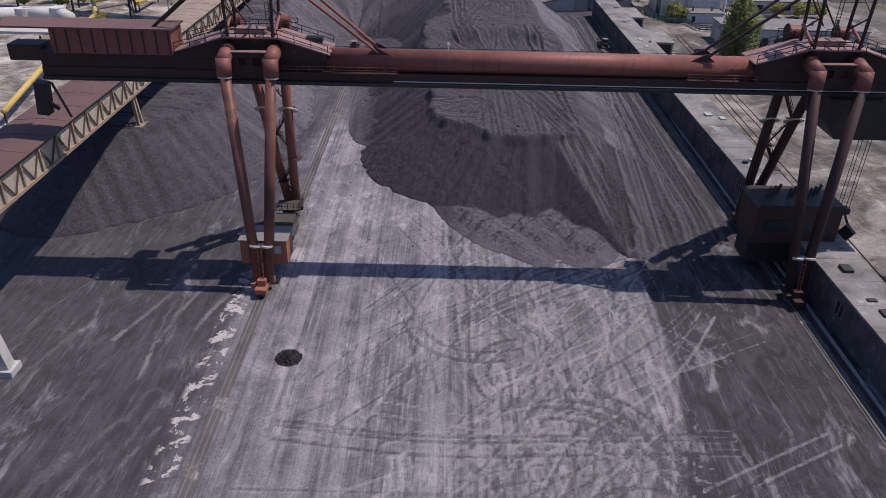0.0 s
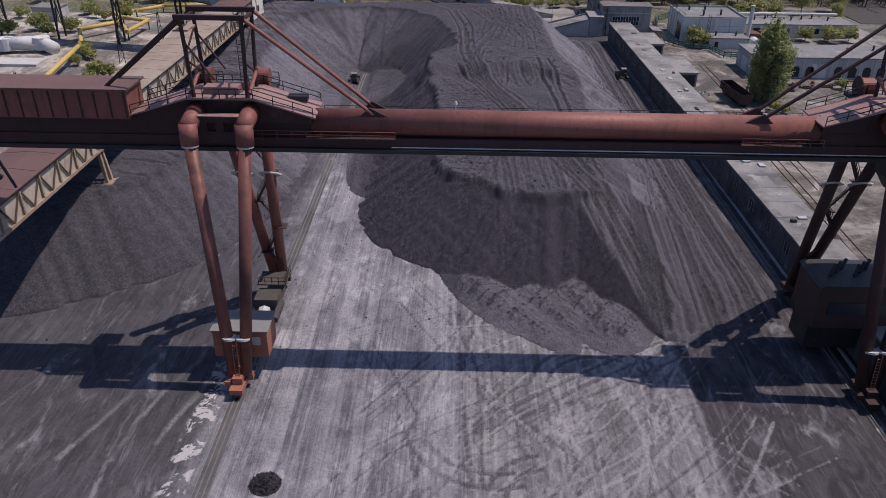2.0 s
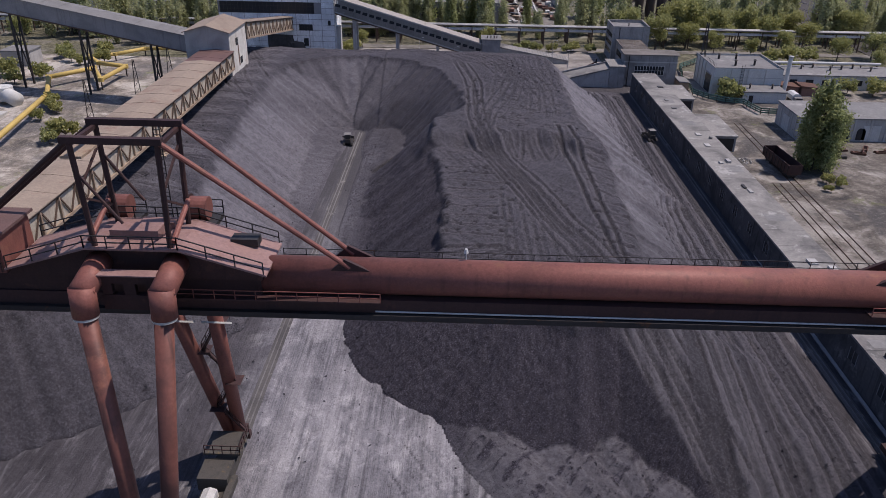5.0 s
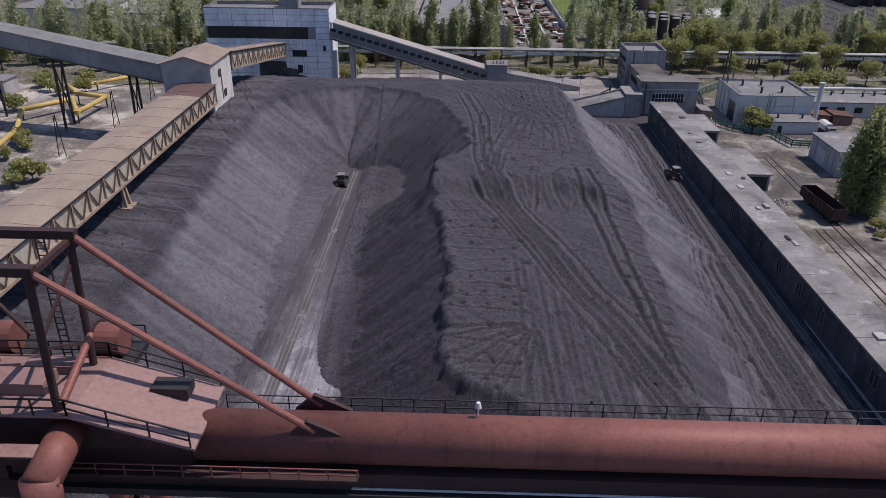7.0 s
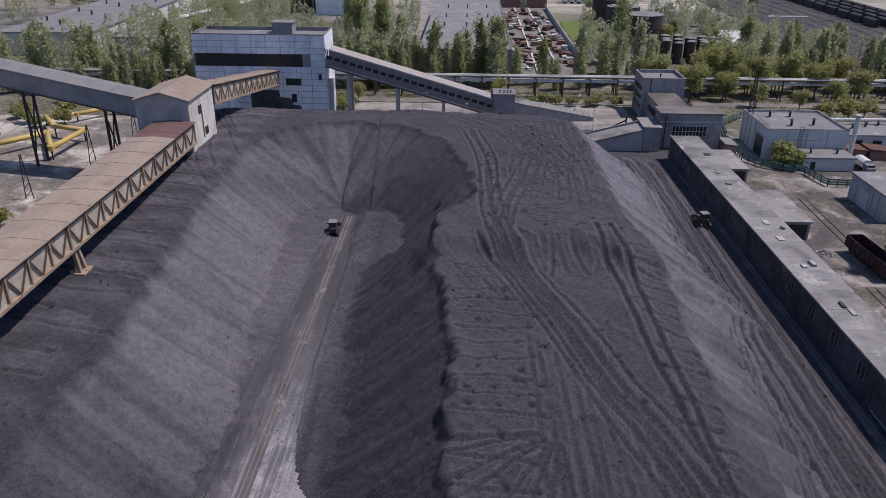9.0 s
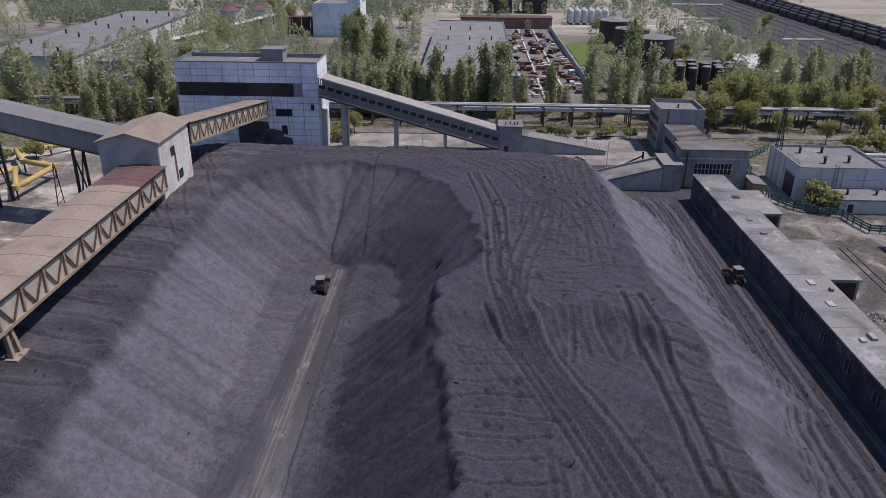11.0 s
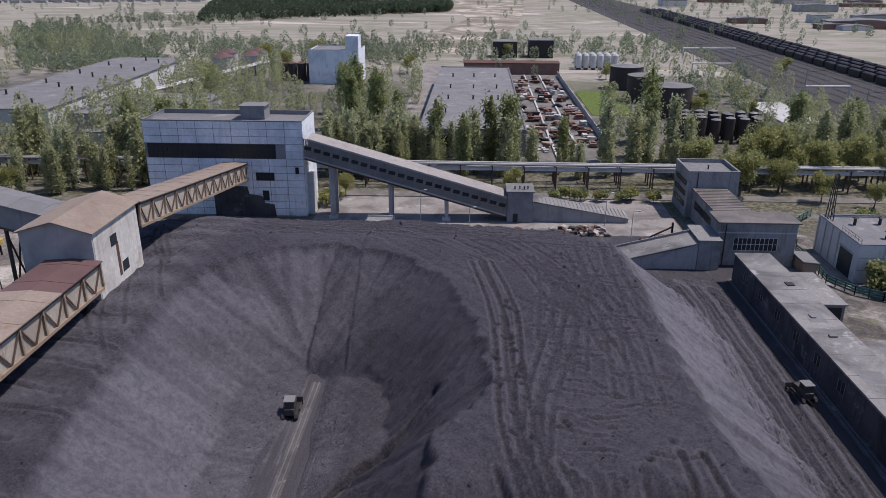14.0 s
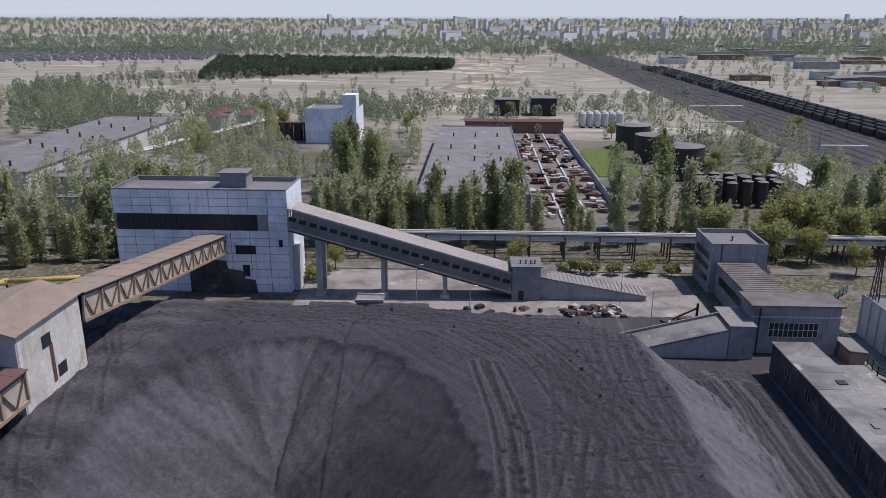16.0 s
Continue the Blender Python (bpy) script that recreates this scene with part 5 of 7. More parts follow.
gallery("conveyor_gallery", "grey enclosed conveyor gallery sloping past the transfer house", (-69.5, 246, 14.2), (-190, 276, 29.0), 6.5, 4.6, SLATE, BRICKISH, truss=False, ridge=0.6)


# ---- buildings ----
def block(name, label, x0, y0, x1, y1, z1, wall, roof, category="building", parapet=0.5, over=0.0, z0=-0.3, parent=None):
    """A flat-roofed block: four walls with thickness, a roof slab and a parapet."""
    t = parent or thing(name, label, category)
    e = 0.3
    part("front_wall", Geo().box(x0, y0, z0, x1, y0 + e, z1), wall, t)
    part("back_wall", Geo().box(x0, y1 - e, z0, x1, y1, z1), wall, t)
    part("side_wall", Geo().box(x0, y0 + e, z0, x0 + e, y1 - e, z1), wall, t)
    part("side_wall", Geo().box(x1 - e, y0 + e, z0, x1, y1 - e, z1), wall, t)
    if over:
        part("roof", Geo().box(x0 - over, y0 - over, z1 + 0.01, x1 + over, y1 + over, z1 + 0.3), roof, t)
    else:
        part("roof", Geo().box(x0 + e, y0 + e, z1 - parapet - 0.2, x1 - e, y1 - e, z1 - parapet), roof, t)
        p = Geo().box(x0 - 0.08, y0 - 0.08, z1 + 0.01, x1 + 0.08, y0 + e + 0.1, z1 + 0.16).box(x0 - 0.08, y1 - e - 0.1, z1 + 0.01, x1 + 0.08, y1 + 0.08, z1 + 0.16)
        p.box(x0 - 0.08, y0 + e + 0.1, z1 + 0.01, x0 + e + 0.1, y1 - e - 0.1, z1 + 0.16).box(x1 - e - 0.1, y0 + e + 0.1, z1 + 0.01, x1 + 0.08, y1 - e - 0.1, z1 + 0.16)
        part("coping", p, SLATE, t)
    return t


def window(parent, x0, x1, y, z0, z1, cols=4, rows=2, frame_mat=None, face="front"):
    """A window of panes behind bars, on a face that looks along -y, or along x for a side."""
    fm = frame_mat or STEEL
    b = lambda g, a0, a1, d0, d1, h0, h1: g.box(a0, y - d1, h0, a1, y - d0, h1) if face == "front" else g.box(y - d1 if face == "left" else y + d0, a0, h0, y - d0 if face == "left" else y + d1, a1, h1)
    w = part("window", b(Geo(), x0, x1, 0.005, 0.04, z0, z1), GLASS, parent)
    bars = Geo()
    for k in range(cols + 1):
        x = x0 + (x1 - x0) * k / cols
        b(bars, x - 0.05, x + 0.05, 0.042, 0.09, z0, z1)
    for k in range(rows + 1):
        z = z0 + (z1 - z0) * k / rows
        b(bars, x0, x1, 0.092, 0.12, z - 0.04, z + 0.04)
    part("window_frame", bars, fm, w)
    return w


def vents(points, z, s=1.0):
    for x, y in points:
        t = thing("roof_vent", "short dark metal roof vent with a cap", "roof vent", "roof vents")
        part("pipe", Geo().tube((x, y, z - 0.1), (x, y, z + 0.9 * s), 0.22 * s, 8), STEEL, t)
        part("cap", Geo().tube((x, y, z + 0.95 * s), (x, y, z + 1.2 * s), 0.45 * s, 8, 0.15), STEEL, t)


def build_main_building():
    x0, x1, y0, y1, z1 = -82.0, -42.8, 303.0, 317.0, 23.9
    t = block("panel_building", "tall bluish-white panel building with a sooty window band", x0, y0, x1, y1, z1, BRICKISH, FELT, parapet=0.9)
    cols, rows = 9, 13
    cw, rh = (x1 - x0) / cols, (z1 - 0.2) / rows
    face = Geo().box(0.07, 0, 0.06, cw - 0.07, 0.07, rh - 0.06).mesh("panel", PANEL)
    for i in range(cols):
        for j in range(rows):
            if j in (8, 9) and i < 7.4 and i < 8:
                continue
            o = part("panel", face, PANEL, t)
            o.location = (x0 + i * cw, y0 - 0.075, 0.1 + j * rh)
    sw = (y1 - y0) / 3
    sidep = Geo().box(0, 0.04, 0.04, 0.07, sw - 0.04, rh - 0.04).mesh("panel", PANEL)
    for i in range(3):
        for j in range(rows):
            o = part("panel", sidep, PANEL, t)
            o.location = (x1 + 0.005, y0 + i * sw, 0.1 + j * rh)
    window(t, x0 + 0.7, -49.6, y0 - 0.005, 0.1 + 8 * rh + 0.05, 0.1 + 10 * rh - 0.05, 26, 3)
    window(t, -54.9, -50.4, y0 - 0.08, 9.2, 11.2, 5, 1)
    window(t, -45.0, -44.2, y0 - 0.08, 11.0, 12.6, 1, 1)
    part("door", Geo().box(-53.6, y0 - 0.14, 4.0, -52.0, y0 - 0.08, 6.6), GLASS, t, "dark steel door")
    part("penthouse", Geo().box(-59.5, 309.5, z1 - 0.9, -53.5, 314.5, z1 + 2.3), BRICKISH, t)
    part("penthouse_roof", Geo().box(-59.9, 309.1, z1 + 2.31, -53.1, 314.9, z1 + 2.55), FELT, t)
    part("annex", Geo().box(-42.7, 305.5, -0.3, -41.4, 309, 10.5), WHITE, t)
    # Dark sheet painting the shadow and soot below the inclined gallery
    part("soot_skirt", Geo().prism([(-66, -0.2), (-50.5, -0.2), (-50.9, 3.0), (-53.2, 3.4), (-53.8, 5.2), (-57, 5.6), (-57.4, 7.6), (-66, 7.8)], y0 - 0.11, y0 - 0.085), SOOTSHADE, t, "lower wall darkened by soot and the gallery's painted shadow")


build_main_building()


def build_right_conveyor():
    a, b = Vector((-42.4, 304.6, 15.0)), Vector((7.0, 304.6, 0.9))
    gallery("conveyor_gallery", "grey enclosed conveyor gallery sloping down to a brick hut", a, b, 6.2, 5.2, SHEETROOF, CLAD, truss=False, ridge=0.3)
    d = (b - a)
    t = thing("cladding", "ribbed grey-brown sheet cladding on the sloping gallery", "cladding")
    n = 96
    rib = None
    for k in range(n):
        p = a + d * ((k + 0.5) / n)
        if rib is None:
            rib = Geo().box(-0.17, 0, 0.7, 0.17, 0.07, 5.2).mesh("sheet", CLAD)
        o = part("sheet", rib, CLAD, t)
        o.location = (p.x, 301.30, p.z)
    part("eave_strip", Geo().beam(a + Vector((0, -3.4, 5.25)), b + Vector((0, -3.4, 5.25)), 0.1, 0.22), PALE, t)
    part("sill_strip", Geo().beam(a + Vector((0, -3.4, 0.75)), b + Vector((0, -3.4, 0.75)), 0.1, 0.3), PALE, t)
    for k in range(22):
        p = a + d * ((k + 0.5) / 22)
        part("window", Geo().beam(p + Vector((-0.75, -3.38, 3.3)), p + d.normalized() * 1.2 + Vector((-0.3, -3.38, 3.3)), 0.05, 0.9), GLASS, t)
    for u, w in ((0.13, 1.2), (0.42, 0.8), (0.70, 0.8)):
        p = a + d * u
        s = thing("support_frame", "grey concrete support under the conveyor gallery", "support", "gallery supports")
        for y in (302.2, 307.0):
            part("column", Geo().box(p.x - w / 2, y - 0.4, -0.3, p.x + w / 2, y + 0.4, p.z + 0.05), CONCRETE, s)
        part("cap_beam", Geo().box(p.x - w / 2 - 0.1, 301.7, p.z - 0.7, p.x + w / 2 + 0.1, 307.5, p.z - 0.1), CONCRETE, s)
        part("plinth", Geo().box(p.x - 1.0, 301.3, -0.3, p.x + 1.0, 303.0, 0.7), PALE, s)
    h = block("conveyor_hut", "small grey plastered hut at the conveyor's foot", 7.2, 301.2, 13.4, 308, 7.6, BRICKISH, FELT, parapet=0.0, over=0.35)
    part("door", Geo().box(8.6, 301.12, 0.0, 9.8, 301.18, 2.2), STEEL, h)
    vents([(9, 303.0), (10.2, 303.2), (11.3, 303.0), (12.2, 303.3)], 7.9, 0.7)
    r = thing("ramp_roof", "low sloping ribbed roof of a buried conveyor", "ramp roof")
    part("roof", Geo().prism([(13.5, 4.9), (37, 0.9), (37, 1.15), (13.5, 5.2)], 301.8, 308.4), DUSTROOF, r)
    part("wall", Geo().prism([(13.5, -0.3), (37, -0.3), (37, 0.9), (13.5, 4.88)], 302.2, 302.5), CONCRETE, r)
    part("wall", Geo().prism([(13.5, -0.3), (37, -0.3), (37, 0.9), (13.5, 4.88)], 307.7, 308.0), CONCRETE, r)
    ribs = Geo()
    for k in range(24):
        x = 14 + k * 0.97
        ribs.beam((x, 301.8, 5.12 - k * 0.165 + 0.03), (x, 308.4, 5.12 - k * 0.165 + 0.03), 0.1, 0.1)
    part("roof_rib", ribs, SLATE, r)
    k = thing("kiosk", "small flat-topped brick kiosk beside the heap", "kiosk")
    part("wall", Geo().box(-26.0, 291.0, -0.3, -20.6, 294.5, 2.7), BRICK, k)
    part("roof", Geo().box(-26.3, 290.7, 2.71, -20.3, 294.8, 3.0), DUSTROOF, k)
    part("parapet", Geo().box(-26.3, 290.7, 3.01, -20.3, 290.95, 3.4), PALE, k)
    part("parapet", Geo().box(-26.3, 294.55, 3.01, -20.3, 294.8, 3.4), PALE, k)


build_right_conveyor()


def build_right_complex():
    t = block("stair_block", "four-storey grey concrete block with window slits", 52.2, 308, 64.6, 321, 11.6, GRIMY, FELT, parapet=0.8)
    for z in (2.2, 4.9, 7.6):
        window(t, 309.5, 319.5, 52.2, z, z + 1.3, 6, 1, face="left")
    part("pipe", Geo().tube((54.4, 307.86, 0), (54.4, 307.86, 11.4), 0.12, 8), STEEL, t)
    vents([(58.5, 314)], 10.8, 0.9)
    t = block("link_block", "grey linking block with a ribbed brown roof", 53.6, 282.6, 61.5, 307.7, 7.2, GRIMY, TANSLATE, over=0.3)
    window(t, 290, 305, 53.6, 3.2, 5.0, 9, 2, face="left")
    ribs = Geo()
    for k in range(19):
        ribs.box(53.4, 283.5 + k * 1.25, 7.51, 61.7, 283.6 + k * 1.25, 7.58)
    part("roof_rib", ribs, TRUSSDARK, t)
    t = block("head_house", "grey rendered head house with a wide barred window", 50.4, 275.5, 66.4, 282.0, 9.4, GRIMY, TANSLATE, over=0.5)
    window(t, 53.6, 62.6, 275.5, 3.4, 6.2, 10, 2, WHITE)
    part("band", Geo().box(50.2, 275.36, 7.2, 66.6, 275.47, 7.5), PALE, t)
    part("pipe", Geo().tube((51.6, 275.2, 0), (51.6, 275.2, 9.2), 0.13, 8), STEEL, t)
    t = block("portal_block", "narrow grey concrete block at the tunnel's head", 45.6, 272.5, 50.1, 282, 6.3, GRIMY, DUSTROOF, over=0.2)
    t = thing("inclined_tunnel", "sloping concrete conveyor tunnel rising to the head house", "tunnel")
    part("wall", Geo().prism([(26.5, -0.3), (45.5, -0.3), (45.5, 5.6), (26.5, 0.7)], 272.6, 273.0), CONCRETE, t)
    part("wall", Geo().prism([(26.5, -0.3), (45.5, -0.3), (45.5, 5.6), (26.5, 0.7)], 279.0, 279.4), CONCRETE, t)
    part("roof", Geo().prism([(26.2, 0.65), (45.5, 5.62), (45.5, 5.95), (26.2, 0.98)], 272.3, 279.7), DUSTROOF, t)
    part("edge", Geo().prism([(26.2, 1.0), (45.5, 5.97), (45.5, 6.5), (26.2, 1.5)], 279.4, 279.7), BRICKISH, t)
    # long low building along the rail
    t = thing("long_shed", "long low soot-stained building with a dusty flat roof", "shed")
    L = 207
    t.matrix_basis = pose(54.6, 60, 0, 0, 0, 0.95)
    e = 0.3
    # Wall turned from the sun: its deep shade is in the colour
    part("rail_wall", Geo().box(0, 0, -0.3, e, L, 5.7), SOOTSHADE, t, "wall facing the rails, coloured near-black for soot and shade")
    part("yard_wall", Geo().box(6.6 - e, 0, -0.3, 6.6, L, 5.7), BRICKISH, t)
    part("end_wall", Geo().box(e, 0, -0.3, 6.6 - e, e, 5.7), BRICKISH, t)
    part("end_wall", Geo().box(e, L - e, -0.3, 6.6 - e, L, 5.7), BRICKISH, t)
    rnd = random.Random(4)
    slab = Geo().box(0, 0, 0, 7.05, 5.86, 0.32).mesh("roof_slab", DUSTROOF)
    for k in range(35):
        o = part("roof_slab", slab, DUSTROOF, t)
        o.location = (-0.25, k * 5.92, 5.71 + rnd.random() * 0.02)
    for k in range(26):
        y = 4 + k * 7.8
        if rnd.random() < 0.8:
            w = part("window", Geo().box(-0.03, y, 2.6, -0.005, y + 1.9, 4.3), GLASS, t)
            part("window_frame", Geo().box(-0.09, y - 0.1, 2.5, -0.035, y, 4.4).box(-0.09, y + 1.9, 2.5, -0.035, y + 2.0, 4.4).box(-0.07, y + 0.9, 2.6, -0.035, y + 1.0, 4.3), BRICKISH, w)
    for k in range(20):
        y = 8 + rnd.random() * 190
        x = 1.5 + rnd.random() * 3.6
        part("roof_hatch", Geo().box(x, y, 6.04, x + 0.5 + rnd.random(), y + 0.5 + rnd.random() * 1.4, 6.2 + rnd.random() * 0.3), rnd.choice((CONCRETE, STEEL, SLATE)), t)
    for k in range(9):
        y = 30 + rnd.random() * 160
        part("roof_patch", Geo().box(1.0 + rnd.random() * 2, y, 6.035, 4.5 + rnd.random() * 2.5, y + 1.5 + rnd.random() * 3, 6.05), FELT, t)
    for x0, y0, x1, y1, h in ((58.2, 248.3, 64.8, 262.5, 3.6), (58.8, 217.0, 66.6, 234.0, 3.6)):
        b = block("lean_to", "grey lean-to store with a dusty roof and dark doorway", x0, y0, x1, y1, h, BRICKISH, DUSTROOF, "lean-to", over=0.3)
        part("doorway", Geo().box(x0 + 2.2, y0 - 0.04, 0, x1 - 0.5, y0 - 0.005, h - 0.4), STEEL, b)
    # white workshop
    t = block("workshop", "white-washed workshop with flat felt roof and dark gate", 75.4, 267.4, 95.6, 286.6, 8.0, WHITE, FELT, parapet=0.4)
    # Thin dark sheet whose colour stands for the shade inside the gateway
    part("gate", Geo().box(75.34, 269.5, 0, 75.39, 275, 5.2), GLASS, t, "dark sheet painting the shade in an open gateway")
    part("lintel", Geo().box(75.25, 269.2, 5.22, 75.39, 275.3, 5.6), CONCRETE, t)
    for x in (80.4, 85.4, 90.5):
        part("pilaster", Geo().box(x - 0.14, 267.24, 0, x + 0.14, 267.39, 7.8), PALE, t)
    for z in (2.6, 5.2):
        part("joint", Geo().box(75.6, 267.36, z, 95.4, 267.395, z + 0.08), BRICKISH, t)
    for k in range(4):
        part("pilaster", Geo().box(75.2, 276 + k * 3.2, 0, 75.39, 276.3 + k * 3.2, 7.8), PALE, t)
    part("railing", Geo().railing((75.6, 267.6, 8.17), (75.6, 276, 8.17), 1.0, 1.4, 0.03), STEEL, t)
    vents([(80.5, 281), (86, 281.5), (83, 272.5), (89, 273.5)], 7.7, 1.5)
    lad = Geo()
    for x in (83.2, 84.0):
        lad.beam((x, 267.1, 3.0), (x, 267.1, 9), 0.08)
    for k in range(13):
        lad.beam((83.2, 267.1, 3.2 + k * 0.45), (84.0, 267.1, 3.2 + k * 0.45), 0.05)
    part("ladder", lad, STEEL, t)
    t = block("annex", "low white annex in front of the workshop", 82.2, 259.6, 94.6, 267.0, 3.0, WHITE, FELT, over=0.3)
    part("door", Geo().box(84.0, 259.54, 0, 85.2, 259.59, 2.1), STEEL, t)
    vents([(85, 263), (91.5, 263)], 3.3, 1.2)
    t = thing("chimney", "short white metal chimney beside the workshop", "chimney")
    part("flue", Geo().tube((97.0, 267.6, -0.2), (97.0, 267.6, 11.4), 0.6, 14), WHITE, t)
    part("rim", Geo().tube((97.0, 267.6, 11.42), (97.0, 267.6, 11.9), 0.75, 14), PALE, t)
    t = block("back_shed", "long low white shed with a grey roof", 99.5, 276.6, 136, 289.0, 4.0, WHITE, FELT, over=0.3)
    for x in range(102, 134, 5):
        window(t, x, x + 2.2, 276.6, 1.2, 2.8, 3, 1)
    vents([(104 + k * 4.2, 283 + (k % 3) * 1.6) for k in range(7)], 4.2, 1.3)
    t = thing("steam_pipe", "straight white pipe on short posts", "pipe")
    part("pipe", Geo().tube((97.5, 287.2, 5.6), (134, 287.2, 5.6), 0.42, 10), WHITE, t)
    for x in (101, 110, 119, 128):
        part("post", Geo().beam((x, 287.2, 4.3), (x, 287.2, 5.3), 0.22), STEEL, t)
    for x, y in ((96.8, 269.2), (102.8, 268.6)):
        s = thing("rust_shed", "small shed with a rust-red sheet roof", "shed", "small rusty sheds")
        part("wall", Geo().box(x, y, -0.3, x + 5.2, y + 5.2, 2.2), BRICK, s)
        part("roof", Geo().prism([(x - 0.3, 2.22), (x + 5.5, 2.22), (x + 5.5, 2.4), (x - 0.3, 2.9)], y - 0.3, y + 5.5), RUST, s)
    v = thing("truck", "small parked truck with a rounded white canopy", "truck")
    part("canopy", Geo().prism([(96.2, 1.2), (98.6, 1.2), (98.6, 2.5), (98.0, 3.0), (96.8, 3.0), (96.2, 2.5)], 258.8, 263.4), WHITE, v, "dusty white tarpaulin canopy")
    c = part("cab", Geo().prism([(256.6, 0.6), (258.7, 0.6), (258.7, 2.3), (257.3, 2.3), (256.6, 1.5)], 96.35, 98.45, "x"), SLATE, v)
    part("windscreen", Geo().beam((96.5, 256.92, 1.95), (98.3, 256.92, 1.95), 0.06, 0.6), GLASS, c)
    part("chassis", Geo().box(96.6, 256.8, 0.55, 98.2, 263.2, 1.18), STEEL, v)
    for x in (96.3, 98.2):
        for y in (257.6, 260.8, 262.4):
            part("wheel", Geo().tube((x, y, 0.3), (x + 0.3, y, 0.3), 0.5, 12), STEEL, v)
    h = thing("store_hut", "small brown plank hut with a grey roof", "hut")
    part("wall", Geo().box(66.8, 271.0, -0.3, 69.6, 277.2, 2.4), TRUSS, h)
    part("roof", Geo().prism([(66.5, 2.42), (69.9, 2.42), (69.9, 2.6), (66.5, 2.9)], 270.7, 277.5), SLATE, h)
    # garage behind the lone poplar
    t = block("garage", "grey concrete garage with a pale gate and felt roof", 85.2, 227.0, 128, 241.5, 5.6, CONCRETE, FELT, over=0.3)
    part("gate", Geo().box(85.10, 233.0, 0, 85.17, 237.0, 3.9), WHITE, t, "pale sliding gate")
    for y in (229, 231.6, 238.6):
        part("pilaster", Geo().box(85.05, y - 0.15, 0, 85.19, y + 0.15, 5.5), PALE, t)
    part("gate", Geo().box(101.3, 226.9, 0, 103.4, 226.97, 4.0).box(103.5, 226.9, 0, 105.6, 226.97, 4.0), WHITE, t, "pale double gate")
    for x in range(87, 127, 4):
        part("pilaster", Geo().box(x - 0.2, 226.84, 0, x + 0.2, 226.99, 5.5), PALE, t)
        if not 99 < x < 105:
            part("niche", Geo().prism([(x + 0.9, 0.3), (x + 3.1, 0.3), (x + 3.1, 2.6), (x + 2.6, 3.3), (x + 1.4, 3.3), (x + 0.9, 2.6)], 226.9, 226.98), GLASS, t)
    vents([(95, 235), (113, 233), (122, 236)], 5.9, 1.2)
    # green fences
    for pts in ([(70.5, 284), (71.0, 278.1), (69.9, 267), (73, 261.5), (77.1, 258.7), (81.8, 257), (82.4, 253), (83.6, 248.2), (90, 247.6)], [(72, 287.5), (73.9, 298.8), (84.3, 310)]):
        f = thing("fence", "faded green board fence round the workshop yard", "fence", "green fences")
        for (ax, ay), (bx, by) in zip(pts, pts[1:]):
            n = max(2, round(math.hypot(bx - ax, by - ay) / 2.4))
            for k in range(n + 1):
                x, y = ax + (bx - ax) * k / n, ay + (by - ay) * k / n
                part("post", Geo().beam((x, y, -0.3), (x, y, 1.9), 0.16), STEEL, f)
            for z in (0.55, 1.1, 1.65):
                part("board", Geo().beam((ax, ay, z), (bx, by, z), 0.07, 0.38), GREEN, f)
    # frames and wheelsets lying before the garage
    for x, y, a in ((93, 219.5, 10), (96.5, 217.5, -20), (99.5, 220.5, 60), (102.5, 218.5, 5), (106, 221, 30)):
        q = thing("scrap_bogie", "rusty wagon bogie lying on the dirt", "scrap", "rusty bogies", at=pose(x, y, -0.1, 0, 0, a))
        part("side", Geo().box(-1.7, -0.6, 0, 1.7, -0.4, 0.5), RUST, q)
        part("side", Geo().box(-1.7, 0.4, 0, 1.7, 0.6, 0.5), RUST, q)
        part("crosspiece", Geo().box(-1.2, -0.4, 0.1, -0.9, 0.4, 0.5).box(0.8, -0.4, 0.1, 1.1, 0.4, 0.9), BRICK, q)
    q = thing("rubble_pile", "small pale heap of rubble beside the lean-to", "rubble", at=pose(67.5, 210.8, -0.1))
    g, r2 = Geo(), random.Random(8)
    for k in range(60):
        a, d = r2.random() * math.tau, 1.9 * math.sqrt(r2.random())
        p = Vector((d * math.cos(a), d * math.sin(a), 0.5 * (1 - d / 2)))
        e = 0.16 + 0.25 * r2.random()
        g.add([p + Vector((r2.uniform(-1, 1), r2.uniform(-1, 1), r2.uniform(-1, 1))).normalized() * e for _ in range(4)], [(0, 1, 2), (0, 3, 1), (1, 3, 2), (0, 2, 3)])
    part("stones", g, CONCRETE, q)


build_right_complex()


